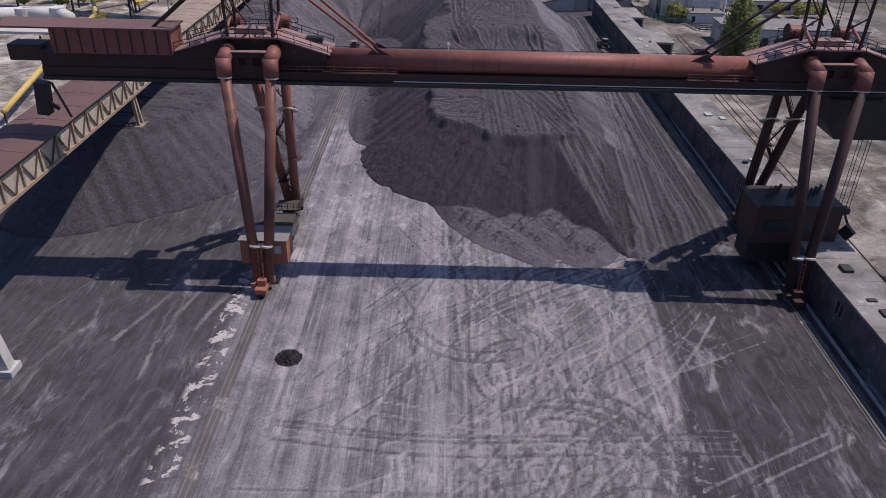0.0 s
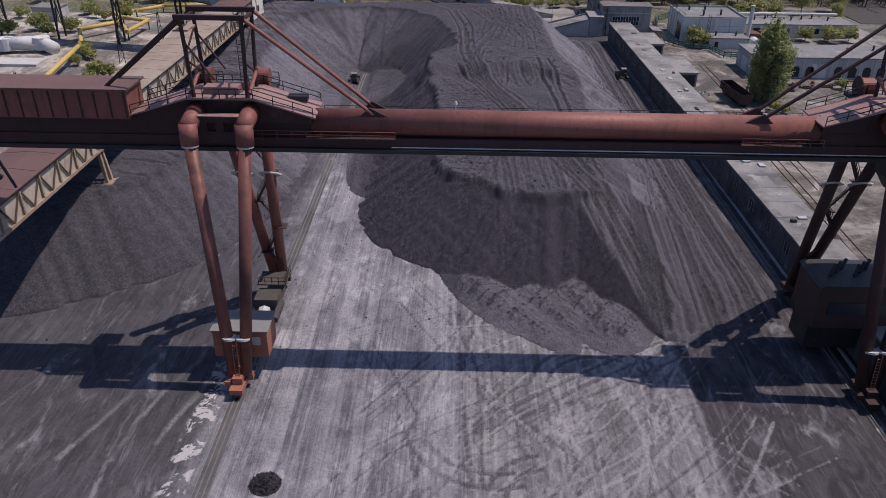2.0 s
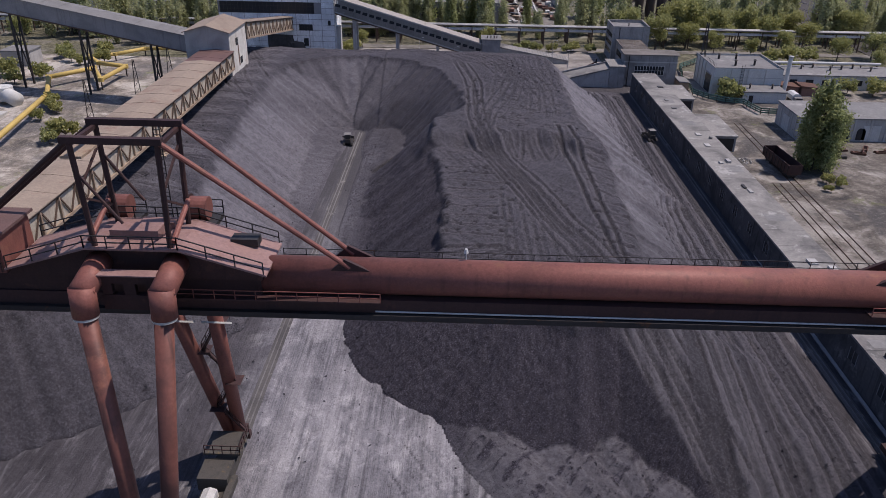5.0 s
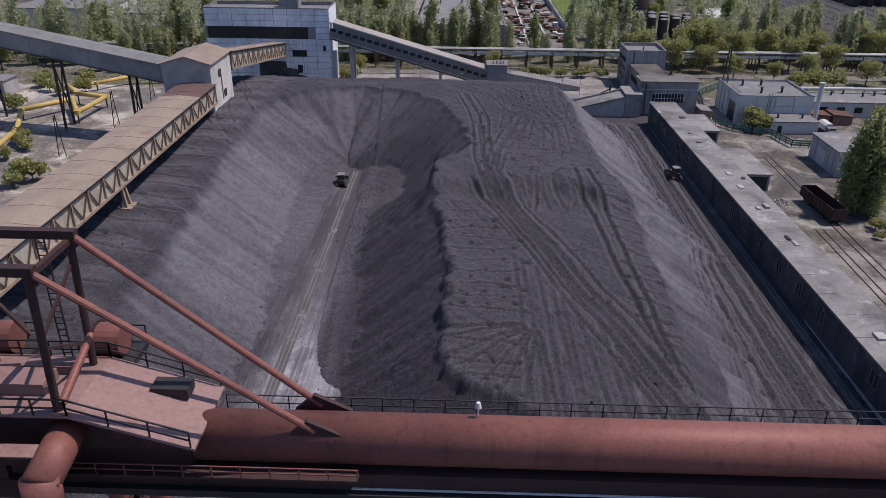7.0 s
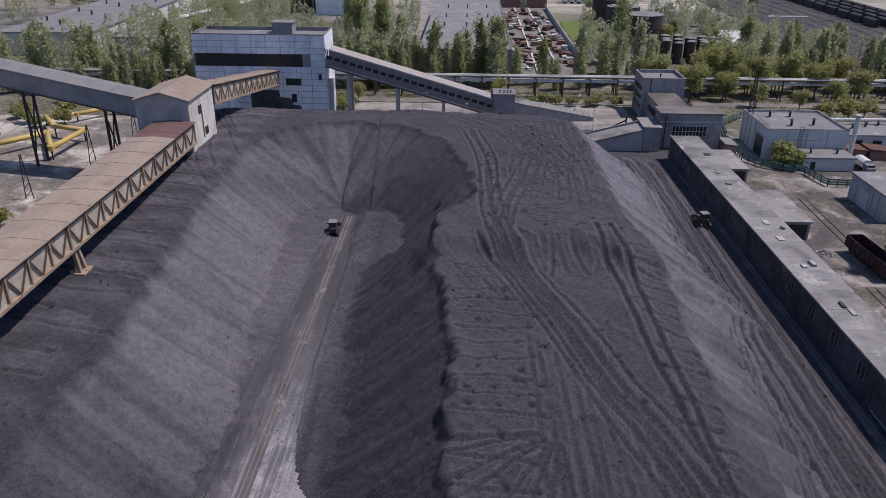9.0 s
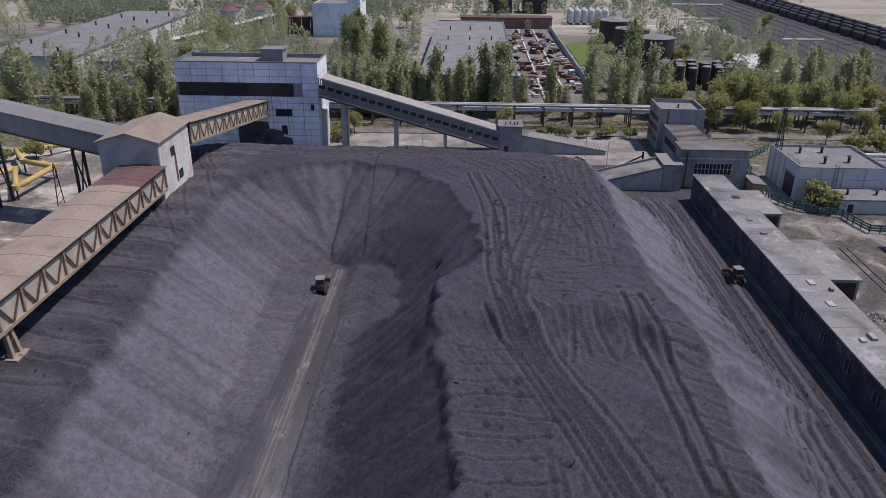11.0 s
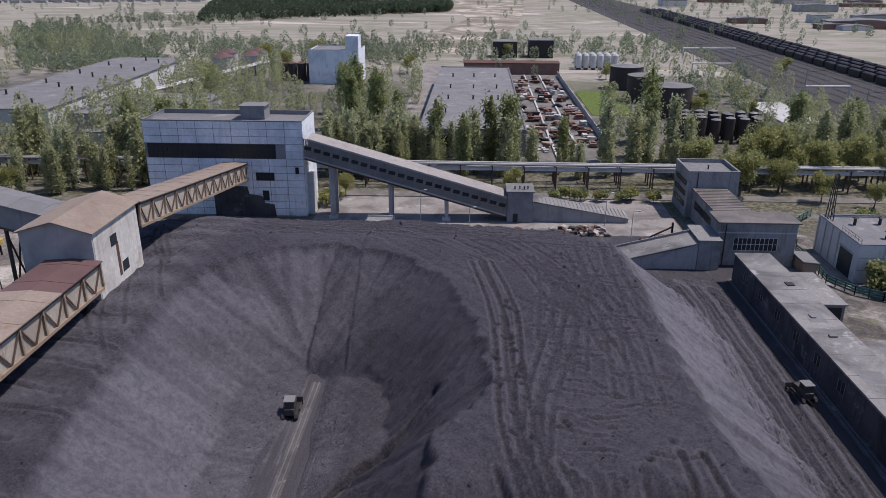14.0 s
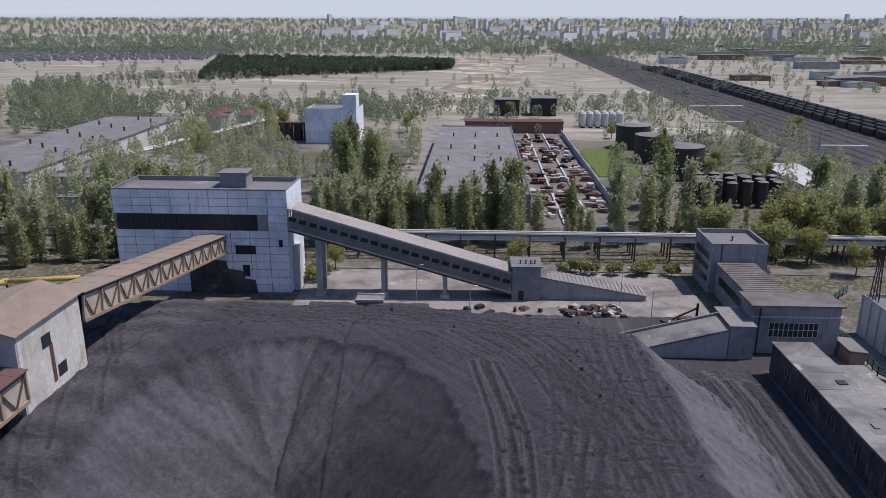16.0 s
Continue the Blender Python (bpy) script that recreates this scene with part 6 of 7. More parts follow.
# ---- vehicles and things in the yard ----
def bulldozer(x, y, z, turn):
    t = thing("bulldozer", "sooty dark bulldozer working on the coal", "bulldozer", "bulldozers", at=pose(x, y, z, 0, 0, turn) @ Matrix.Scale(0.82, 4))
    part("body", Geo().prism([(-1.9, 0.8), (2.4, 0.8), (2.4, 1.7), (1.0, 1.9), (-1.9, 1.9)], -0.75, 0.75, "x"), MACHINE, t)
    c = part("cab", Geo().prism([(-1.5, 1.92), (0.5, 1.92), (0.3, 3.2), (-1.4, 3.2)], -0.8, 0.8, "x"), MACHINE, t)
    part("window", Geo().prism([(-1.2, 2.25), (0.2, 2.25), (0.1, 3.0), (-1.1, 3.0)], 0.81, 0.83, "x").prism([(-1.2, 2.25), (0.2, 2.25), (0.1, 3.0), (-1.1, 3.0)], -0.83, -0.81, "x"), GLASS, c)
    part("roof", Geo().box(-0.95, -1.6, 3.21, 0.95, 0.55, 3.32), SLATE, c)
    for s in (-1, 1):
        o = [(-2.4, 0.55), (-2.0, 0.1), (2.0, 0.1), (2.4, 0.55), (2.0, 1.05), (-2.0, 1.05)]
        part("track", Geo().prism(o, s * 0.85, s * 1.4, "x"), STEEL, t)
        part("push_arm", Geo().beam((s * 1.5, 0.2, 0.6), (s * 1.5, 3.0, 0.5), 0.22), MACHINE, t)
    part("blade", Geo().prism([(2.9, 0.05), (3.15, 0.05), (3.0, 0.7), (3.2, 1.4), (2.95, 1.4), (2.8, 0.7)], -1.75, 1.75, "x"), STEEL, t)
    part("exhaust", Geo().tube((0.4, 1.4, 1.8), (0.4, 1.4, 2.9), 0.09, 8), STEEL, t)


bulldozer(-26.4, 215.5, hz(-26.4, 215.5), 6)
bulldozer(47.6, 222.5, hz(47.6, 222.5) + 0.1, 8)


def wagon(x, y, turn):
    t = thing("rail_wagon", "rusty open-topped rail wagon on a siding", "wagon", at=pose(x, y, 0, 0, 0, turn))
    part("floor", Geo().box(-1.5, -6.6, 1.1, 1.5, 6.6, 1.35), DARKRED, t)
    for s in (-1, 1):
        w = part("side_wall", Geo().box(s * 1.5 - 0.05, -6.6, 1.36, s * 1.5 + 0.05, 6.6, 3.3), DARKRED, t)
        rib = Geo().box(s * 1.61 - 0.05, -0.08, 1.3, s * 1.61 + 0.05, 0.08, 3.25).mesh("rib", STEEL)
        for k in range(9):
            part("rib", rib, STEEL, w).location = (0, -6.3 + k * 1.56, 0)
        part("end_wall", Geo().box(-1.44, s * 6.6 - 0.05, 1.36, 1.44, s * 6.6 + 0.05, 3.3), DARKRED, t)
        b = part("bogie", Geo().box(-1.1, s * 4.4 - 1.4, 0.5, 1.1, s * 4.4 + 1.4, 1.05), STEEL, t)
        for k in (-0.95, 0.95):
            for q in (-0.76, 0.76):
                part("wheel", Geo().tube((q - 0.07, s * 4.4 + k, 0.5), (q + 0.07, s * 4.4 + k, 0.5), 0.48, 14), STEEL, b)


wagon(73.5, 206.0, 4)


def siding(x0, y0, x1, y1):
    t = thing("rail_track", "rusty rail track sunk in the dirt", "rail track", kind="structure")
    d = Vector((x1 - x0, y1 - y0, 0)).normalized()
    s = Vector((-d.y, d.x, 0))
    for k in (-0.76, 0.76):
        a, b = Vector((x0, y0, -0.07)) + s * k, Vector((x1, y1, -0.07)) + s * k
        part("rail", Geo().beam(a, b, 0.12, 0.2), TRUSSDARK, t)


siding(72.6, 150, 74.6, 240)
siding(66.6, 62, 69.6, 197)


def small_pile(x, y, r, top):
    rnd = random.Random(7)
    g = Geo()
    for k in range(260):
        a, q = rnd.random() * math.tau, r * math.sqrt(rnd.random())
        z = top * (1 - q / r) + rnd.random() * 0.1
        s = 0.10 + rnd.random() * 0.14
        p = Vector((x + q * math.cos(a), y + q * math.sin(a), z))
        vs = [p + Vector((rnd.uniform(-1, 1), rnd.uniform(-1, 1), rnd.uniform(-1, 1))).normalized() * s for _ in range(4)]
        g.add(vs, [(0, 1, 2), (0, 3, 1), (1, 3, 2), (0, 2, 3)])
    n = 20
    g.add([(x, y, top)] + [(x + r * math.cos(k * math.tau / n), y + r * math.sin(k * math.tau / n), 0.0) for k in range(n)], [(0, 1 + k, 1 + (k + 1) % n) for k in range(n)])
    solid("coal_pile", g, COAL, "small round pile of loose black coal", "coal pile")


small_pile(-18.0, 71.9, 1.7, 1.1)


def pipe_run(name, label, pts, r, material, posts=True, cat="pipe"):
    t = thing(name, label, cat)
    for a, b in zip(pts, pts[1:]):
        part("pipe", Geo().tube(a, b, r, 14), material, t, smooth=True)
    for p in pts[1:-1]:
        part("bend", Geo().tube(Vector(p) - Vector((0, 0, r * 0.9)), Vector(p) + Vector((0, 0, r * 0.9)), r * 1.25, 14), material, t)
    if posts:
        for p in pts:
            if p[2] > 1.0:
                part("post", Geo().beam((p[0], p[1], -0.3), (p[0], p[1], p[2] - r * 0.8), 0.3), STEEL, t)
    return t


pipe_run("gas_pipe", "thick yellow gas pipe on posts with square bends", [(-94, 150, 3.0), (-104, 196, 3.0), (-112, 241, 3.0), (-120.5, 259, 3.0), (-112.2, 270.6, 3.0), (-104.4, 257.5, 3.0), (-103.7, 273.5, 3.0), (-113.6, 277, 3.0), (-122, 288, 2.6)], 0.66, YELLOW)
pipe_run("gas_pipe", "thick yellow gas pipe passing under the grey gallery", [(-122, 289, 2.2), (-115.1, 292.5, 2.2), (-108.5, 301.4, 2.2), (-88, 306, 2.2)], 0.6, YELLOW)
pipe_run("insulated_pipe", "fat white insulated pipe elbow lying by a slab", [(-175, 232, 2.6), (-135, 241, 2.6), (-125, 243, 2.6), (-120, 240, 1.6)], 2.0, WHITE, False)
for x0, y0, x1, y1 in ((-140, 226, -119, 233),):
    solid("tank_slab", Geo().box(x0, y0, -0.25, x1, y1, 0.6), PALE, "long pale concrete slab", "slab")
for x, y, h in ((-96, 231, 10), (-92.5, 254, 10), (-90.5, 275, 9), (-104, 190, 9)):
    t = thing("pylon", "thin dark steel lattice pole", "pole", "yard poles")
    for s in (-1, 1):
        part("leg", Geo().beam((x + s * 0.9, y, -0.3), (x + s * 0.15, y, h), 0.16), STEEL, t)
    g = Geo()
    for k in range(5):
        z = k * h / 5
        w = 0.9 - 0.75 * k / 5
        g.beam((x - w, y, z), (x + w - 0.1, y, z + h / 5), 0.09)
    part("brace", g, STEEL, t)
block("yard_hut", "small grey flat-roofed hut among the bushes", -148, 283, -139, 291, 4.5, CONCRETE, FELT, over=0.3)


def junk(x, y, n, seed, span):
    rnd = random.Random(seed)
    for k in range(n):
        t = thing("scrap_block", "rusty scrap and broken concrete lying in the yard", "scrap", "scrap heap")
        a, b, c = rnd.uniform(0.25, 1.1), rnd.uniform(0.2, 0.8), rnd.uniform(0.2, 0.9)
        px, py = x + rnd.uniform(-span, span), y + rnd.uniform(-span * 0.5, span * 0.5)
        g = Geo().prism([(-a, -0.2), (a, -0.2), (a * 0.8, c), (-a * rnd.uniform(0.3, 1), c * rnd.uniform(0.6, 1.2))], -b, b)
        part("lump", g, rnd.choice((RUST, STEEL, RUST, STEEL, MACHINE, CONCRETE)), t)
        t.matrix_basis = pose(px, py, 0, 0, 0, rnd.uniform(0, 180))


junk(24, 294.5, 64, 3, 6.5)
junk(41, 288, 18, 5, 4)
junk(6, 292, 16, 9, 9)
junk(88, 216, 9, 6, 5)


# ---- pipe racks along the trees ----
def pipe_rack(x0, x1, y, h, n, mats, seed):
    rnd = random.Random(seed)
    t = thing("pipe_rack", "long rack of white and grey pipes on rusty posts", "pipe rack", "pipe racks")
    for k in range(n):
        z = h + (k // 3) * 1.5
        part("pipe", Geo().tube((x0, y + (k % 3) * 1.3, z), (x1, y + (k % 3) * 1.3, z), 0.16 + 0.14 * rnd.random(), 8), rnd.choice(mats), t, smooth=True)
    post = Geo().beam((0, 0, -0.3), (0, 0, h + 1.0), 0.35).beam((0, 2.7, -0.3), (0, 2.7, h + 1.0), 0.35).beam((0, -0.4, h - 0.4), (0, 3.2, h - 0.4), 0.3).mesh("post", TRUSSDARK)
    x = x0 + 3
    while x < x1:
        o = part("post", post, TRUSSDARK, t)
        o.location = (x, y, 0)
        x += 9.0


pipe_rack(-260, 260, 331, 5.2, 6, (WHITE, SLATE, STEEL, PALE, WHITE), 1)
pipe_rack(-260, 260, 337, 4.0, 5, (WHITE, RUST, PALE), 2)
solid("service_road", Geo().box(-40, 322, -0.25, 200, 327, -0.08), DIRT, "dusty grey service road beside the pipes", "road", kind="structure")
solid("loading_apron", Geo().box(-41, 285, -0.25, 49, 321, -0.10), PALEDIRT, "pale dusty concrete apron behind the heap", "apron", kind="structure")
solid("repair_yard", Geo().box(59.3, 60, -0.25, 146, 296, -0.12), YARDDIRT, "bare brown dirt and pale concrete of the repair yard", "yard", kind="structure")
solid("dirt_lot", Geo().box(-190, 110, -0.25, -79, 300, -0.13), PALELOT, "pale dusty dirt lot beside the conveyor", "lot", kind="structure")
for u in (0.12, 0.3, 0.48, 0.66, 0.84):
    x, y, z = -69.5 - 120.5 * u, 246 + 30 * u, 14.2 + 14.8 * u
    t = thing("support_frame", "dark steel frame under the grey gallery", "support", "gallery supports")
    for s in (-1, 1):
        part("column", Geo().beam((x, y + s * 2.4, -0.3), (x, y + s * 2.0, z), 0.5), STEEL, t)
    part("brace", Geo().beam((x, y - 2.3, 2.0), (x, y + 2.1, z - 1.5), 0.25).beam((x, y + 2.3, 2.0), (x, y - 2.1, z - 1.5), 0.25), STEEL, t)
t = thing("lattice_mast", "tall thin dark lattice mast beside the workshop", "mast")
for sx in (-1, 1):
    for sy in (-1, 1):
        part("leg", Geo().beam((76.4 + sx * 0.9, 284 + sy * 0.9, -0.3), (76.4 + sx * 0.25, 284 + sy * 0.25, 18), 0.14), STEEL, t)
g = Geo()
for k in range(11):
    z, w = k * 1.6, 0.9 - 0.06 * k
    g.beam((76.4 - w, 284 - w, z), (76.4 + w - 0.05, 284 - w, z + 1.6), 0.08).beam((76.4 - w, 284 + w, z + 1.6), (76.4 - w, 284 - w, z), 0.08).beam((76.4 + w, 284 - w, z), (76.4 + w, 284 + w, z + 1.6), 0.08)
part("lattice", g, STEEL, t)
for x, y in ((34.5, 286), (-2, 287), (-14, 300), (31, 300)):
    t = thing("yard_lamp", "thin grey lamp post with a short arm", "lamp post", "lamp posts")
    part("post", Geo().tube((x, y, -0.2), (x, y, 8), 0.1, 8, 0.06), CONCRETE, t)
    part("arm", Geo().beam((x, y, 8), (x + 1.2, y, 8.3), 0.08), CONCRETE, t)
    part("head", Geo().box(x + 0.9, y - 0.15, 8.2, x + 1.6, y + 0.15, 8.38), WHITE, t)
t = thing("loader", "rusty loading machine by the conveyor tunnel", "machine")
part("frame", Geo().box(39, 285, 0.4, 46, 288, 1.2).box(40, 285.6, 1.2, 43, 287.4, 2.4), RUST, t)
part("mast", Geo().beam((43.6, 286.4, 1.2), (43.6, 286.4, 5.6), 0.4), STEEL, t)
part("arm", Geo().beam((43.6, 286.4, 4.6), (38.6, 286.0, 2.2), 0.3), RUST, t)


# ---- trees ----
def leaf_cloud(rnd, n, place, size):
    """n small leaf clumps, each a bent triangle pair, where place() says."""
    g = Geo()
    for _ in range(n):
        p = Vector(place())
        a = Vector((rnd.gauss(0, 1), rnd.gauss(0, 1), rnd.gauss(0, 1))).normalized()
        b = a.cross(Vector((rnd.gauss(0, 1), rnd.gauss(0, 1), rnd.gauss(0, 1)))).normalized()
        s = size * rnd.uniform(0.6, 1.5)
        g.v += [tuple(p - a * s), tuple(p + b * s * 0.6), tuple(p + a * s), tuple(p - b * s * 0.6 + a * s * 0.2)]
        m = len(g.v)
        g.f += [(m - 4, m - 3, m - 2), (m - 4, m - 2, m - 1)]
    return g


def raw_mesh(g, name, material):
    me = bpy.data.meshes.new(name)
    me.from_pydata(g.v, [], g.f)
    me.materials.append(material)
    return me


def poplar(seed, h, w, n, leaves, label):
    rnd = random.Random(seed)
    t = thing("poplar_tree", label, "tree", "poplars")
    g = Geo().tube((0, 0, -0.3), (0, 0, h * 0.5), 0.32, 8, 0.2).tube((0, 0, h * 0.5), (0.1, 0, h * 0.97), 0.2, 6, 0.03)
    part("trunk", g, BARK, t)
    limbs = []
    lm = Geo()
    for k in range(26):
        z = h * rnd.uniform(0.04, 0.8)
        a = rnd.random() * math.tau
        r = w * rnd.uniform(0.45, 0.95) * (1 - 0.45 * abs(z / h - 0.4))
        top = min(h * 0.99, z + h * rnd.uniform(0.12, 0.25))
        p, q = Vector((0, 0, z)), Vector((r * math.cos(a), r * math.sin(a), top))
        limbs.append((p, q))
        lm.tube(p, q, 0.09, 5, 0.03, caps=False)
    part("branching", lm, BARK, t)

    def place():
        if rnd.random() < 0.72:
            p, q = rnd.choice(limbs)
            u = rnd.uniform(0.25, 1.05)
            c = p.lerp(q, u)
            s = w * 0.22
            return (c.x + rnd.gauss(0, s), c.y + rnd.gauss(0, s), c.z + rnd.gauss(0, s * 1.6))
        z = h * rnd.uniform(0.05, 1.0)
        r = w * 0.8 * math.sin(min(1, (1.02 - z / h) * 1.9) * math.pi / 2) * math.sqrt(rnd.random())
        a = rnd.random() * math.tau
        return (r * math.cos(a), r * math.sin(a), z)

    part("crown", raw_mesh(leaf_cloud(rnd, n, place, 0.34), "crown", leaves), leaves, t)
    return t


def bush(seed, h, w, n, leaves, label, name="bushy_tree"):
    rnd = random.Random(seed)
    t = thing(name, label, "tree" if h > 4 else "bush", "broad trees" if h > 4 else "bushes")
    part("trunk", Geo().tube((0, 0, -0.3), (0.2, 0, h * 0.45), 0.06 * h * 0.5, 7, 0.05), BARK, t)
    lobes = [(rnd.uniform(-w, w) * 0.55, rnd.uniform(-w, w) * 0.55, h * rnd.uniform(0.45, 0.85), w * rnd.uniform(0.3, 0.5)) for _ in range(11)]
    lm = Geo()
    for x, y, z, r in lobes:
        lm.tube((0.1, 0, h * 0.25), (x, y, z), 0.09, 5, 0.03, caps=False)
    part("branching", lm, BARK, t)

    def place():
        x, y, z, r = rnd.choice(lobes)
        d = Vector((rnd.gauss(0, 1), rnd.gauss(0, 1), rnd.gauss(0, 1))).normalized() * r * rnd.uniform(0.5, 1.1)
        return (x + d.x, y + d.y, max(0.1, z + d.z * 0.85))

    part("crown", raw_mesh(leaf_cloud(rnd, n, place, 0.30), "crown", leaves), leaves, t)
    return t


def plant(kinds, spots, seed):
    rnd = random.Random(seed)
    first = set()
    for k, (x, y, s) in enumerate(spots):
        src = kinds[k % len(kinds)] if len(kinds) == 1 else rnd.choice(kinds)
        m = pose(x, y, -0.2, 0, 0, rnd.uniform(0, 360)) @ Matrix.Diagonal((s * rnd.uniform(0.85, 1.15), s * rnd.uniform(0.85, 1.15), s, 1))
        if src.name not in first and src.get("placed") is None:
            src["placed"] = 1
            src.matrix_basis = m
        else:
            c = copy_thing(src, Matrix.Identity(4))
            c.matrix_basis = m
        first.add(src.name)


def build_trees():
    lush = [poplar(s, 21, 3.1, 3800, POPLAR, "tall narrow poplar in fresh green leaf") for s in (1, 2, 3)]
    thin = [poplar(s, 16.5, 2.7, 1900, GREYPOPLAR, "slim poplar with thin grey-green spring leaves") for s in (11, 12, 13)]
    broad = [bush(s, 12, 5.6, 3200, FRESH, "broad tree with yellow-green young leaves") for s in (21, 22)]
    low = [bush(s, 3.6, 2.4, 700, FRESH, "round bush in yellow-green leaf", "bush") for s in (31, 32)]
    rnd = random.Random(9)
    # the lone poplar by the garage
    plant(lush, [(80.3, 205.5, 1.0), (82.6, 207.3, .92), (79.0, 208.2, .86), (82.4, 203.6, .7), (84.6, 206, .66), (78.4, 205.0, .6)], 1)
    plant(lush, [(-13, 352, 1.02), (-4.5, 341, .92), (3.7, 352, 1.08), (9, 349, 1.12), (-35, 383, 1.25), (-45, 392, 1.2), (-50, 410, 1.15), (-27, 370, 1.0), (-49, 428, 1.2), (60, 392, 1.25), (56, 372, 1.0),
                (118, 366, 1.0), (103, 372, 1.05), (140, 380, .9), (-92, 345, .9), (-97, 352, 1.0), (-104, 345, .95), (-86, 349, .9), (26, 352, .8), (-57, 440, 1.0), (-88, 338, .85), (-110, 356, 1.0)], 2)
    row = []
    for k in range(112):
        x = -130 + k * 2.75 + rnd.gauss(0, 2.2)
        if -80 < x < -48 or 20 < x < 24:
            continue
        row.append((x, 349 + rnd.uniform(-7, 18), rnd.choice((rnd.uniform(0.4, 0.75), rnd.uniform(0.8, 1.25)))))
    row += [(-45 + rnd.uniform(0, 26), 342 + rnd.uniform(0, 18), rnd.uniform(0.75, 1.05)) for _ in range(20)]
    row += [(rnd.uniform(85, 190), rnd.uniform(346, 362), rnd.uniform(0.6, 1.2)) for _ in range(42)]
    row += [(rnd.uniform(-130, -80), rnd.uniform(318, 328), rnd.uniform(0.6, 1.0)) for _ in range(10)]
    row += [(rnd.uniform(-46, 12), rnd.uniform(340, 362), rnd.uniform(0.7, 1.1)) for _ in range(14)]
    row += [(rnd.uniform(-170, -84), rnd.uniform(322, 346), rnd.uniform(0.7, 1.25)) for _ in range(34)]
    plant(thin, row, 3)
    plant(broad, [(9, 333.5 - 8, .62), (72, 333 - 6, 1.1), (79, 340, 1.35), (90, 344, 1.4), (99, 338, 1.15), (64, 346, 1.0), (84, 331, .8), (108, 343, 1.2), (116, 336, 1.0), (128, 331, .9), (-36, 321, .55), (128, 348, 1.0), (150, 345, 1.1), (112, 344, .8),
                 (90, 440, .7), (97, 452, .8), (108, 432, .7), (120, 470, .7), (70, 545, .7), (-120, 470, 1.1), (-135, 500, 1.1), (170, 560, .9), (-100, 600, 1.2), (-40, 560, .9), (-130, 590, 1.1), (-70, 545, .8),
                 (-90, 580, 1.1), (-110, 560, 1.0), (-80, 610, 1.2), (20, 640, .8), (160, 380, 1.0), (92, 322, .7), (104, 318, .6), (118, 322, .75), (134, 316, .7), (148, 320, .8), (140, 300, .6), (-160, 318, .9), (-185, 325, 1.0), (-210, 318, 1.1), (-128, 316, .7), (185, 392, 1.2), (205, 372, 1.1), (-150, 330, .8), (-175, 345, .9)], 4)
    plant(low, [(x + rnd.uniform(-1, 1), 322 - 1.5 + rnd.uniform(-1, 1), rnd.uniform(.8, 1.25)) for x in (20, 24, 28, 33, 38, 42, 46)] +
          [(79.8, 262.6, 1.7), (78.4, 261.4, 1.2), (80.5, 197.6, .75), (82.6, 196.0, .6), (79.0, 193.4, .45), (84, 198.5, .5), (106, 217, .8), (110, 214.5, .9), (-94.7, 214.7, 1.5), (-97, 211, 1.1), (-110, 238.6, 1.2), (-107, 235, .9), (-128, 268, 1.4), (-133, 262, 1.2), (-139, 270, 1.6), (-146, 262, 1.5), (118, 272, 1.3), (125, 270, 1.5), (132, 271, 1.4), (-118, 290, 1.2), (-124, 286, 1.0), (-129, 290, 1.3), (-134, 296, 1.4), (-122, 300, 1.4),
           (108, 293, 1.4), (100, 296, 1.5), (92, 298, 1.6), (108, 308, 1.5), (114, 309, 1.7), (121, 311, 1.6), (-39.5, 312, 1.1), (-38, 316, 1.2), (-108, 228, .9), (-150, 296, 1.3), (-155, 288, 1.1)], 5)


build_trees()


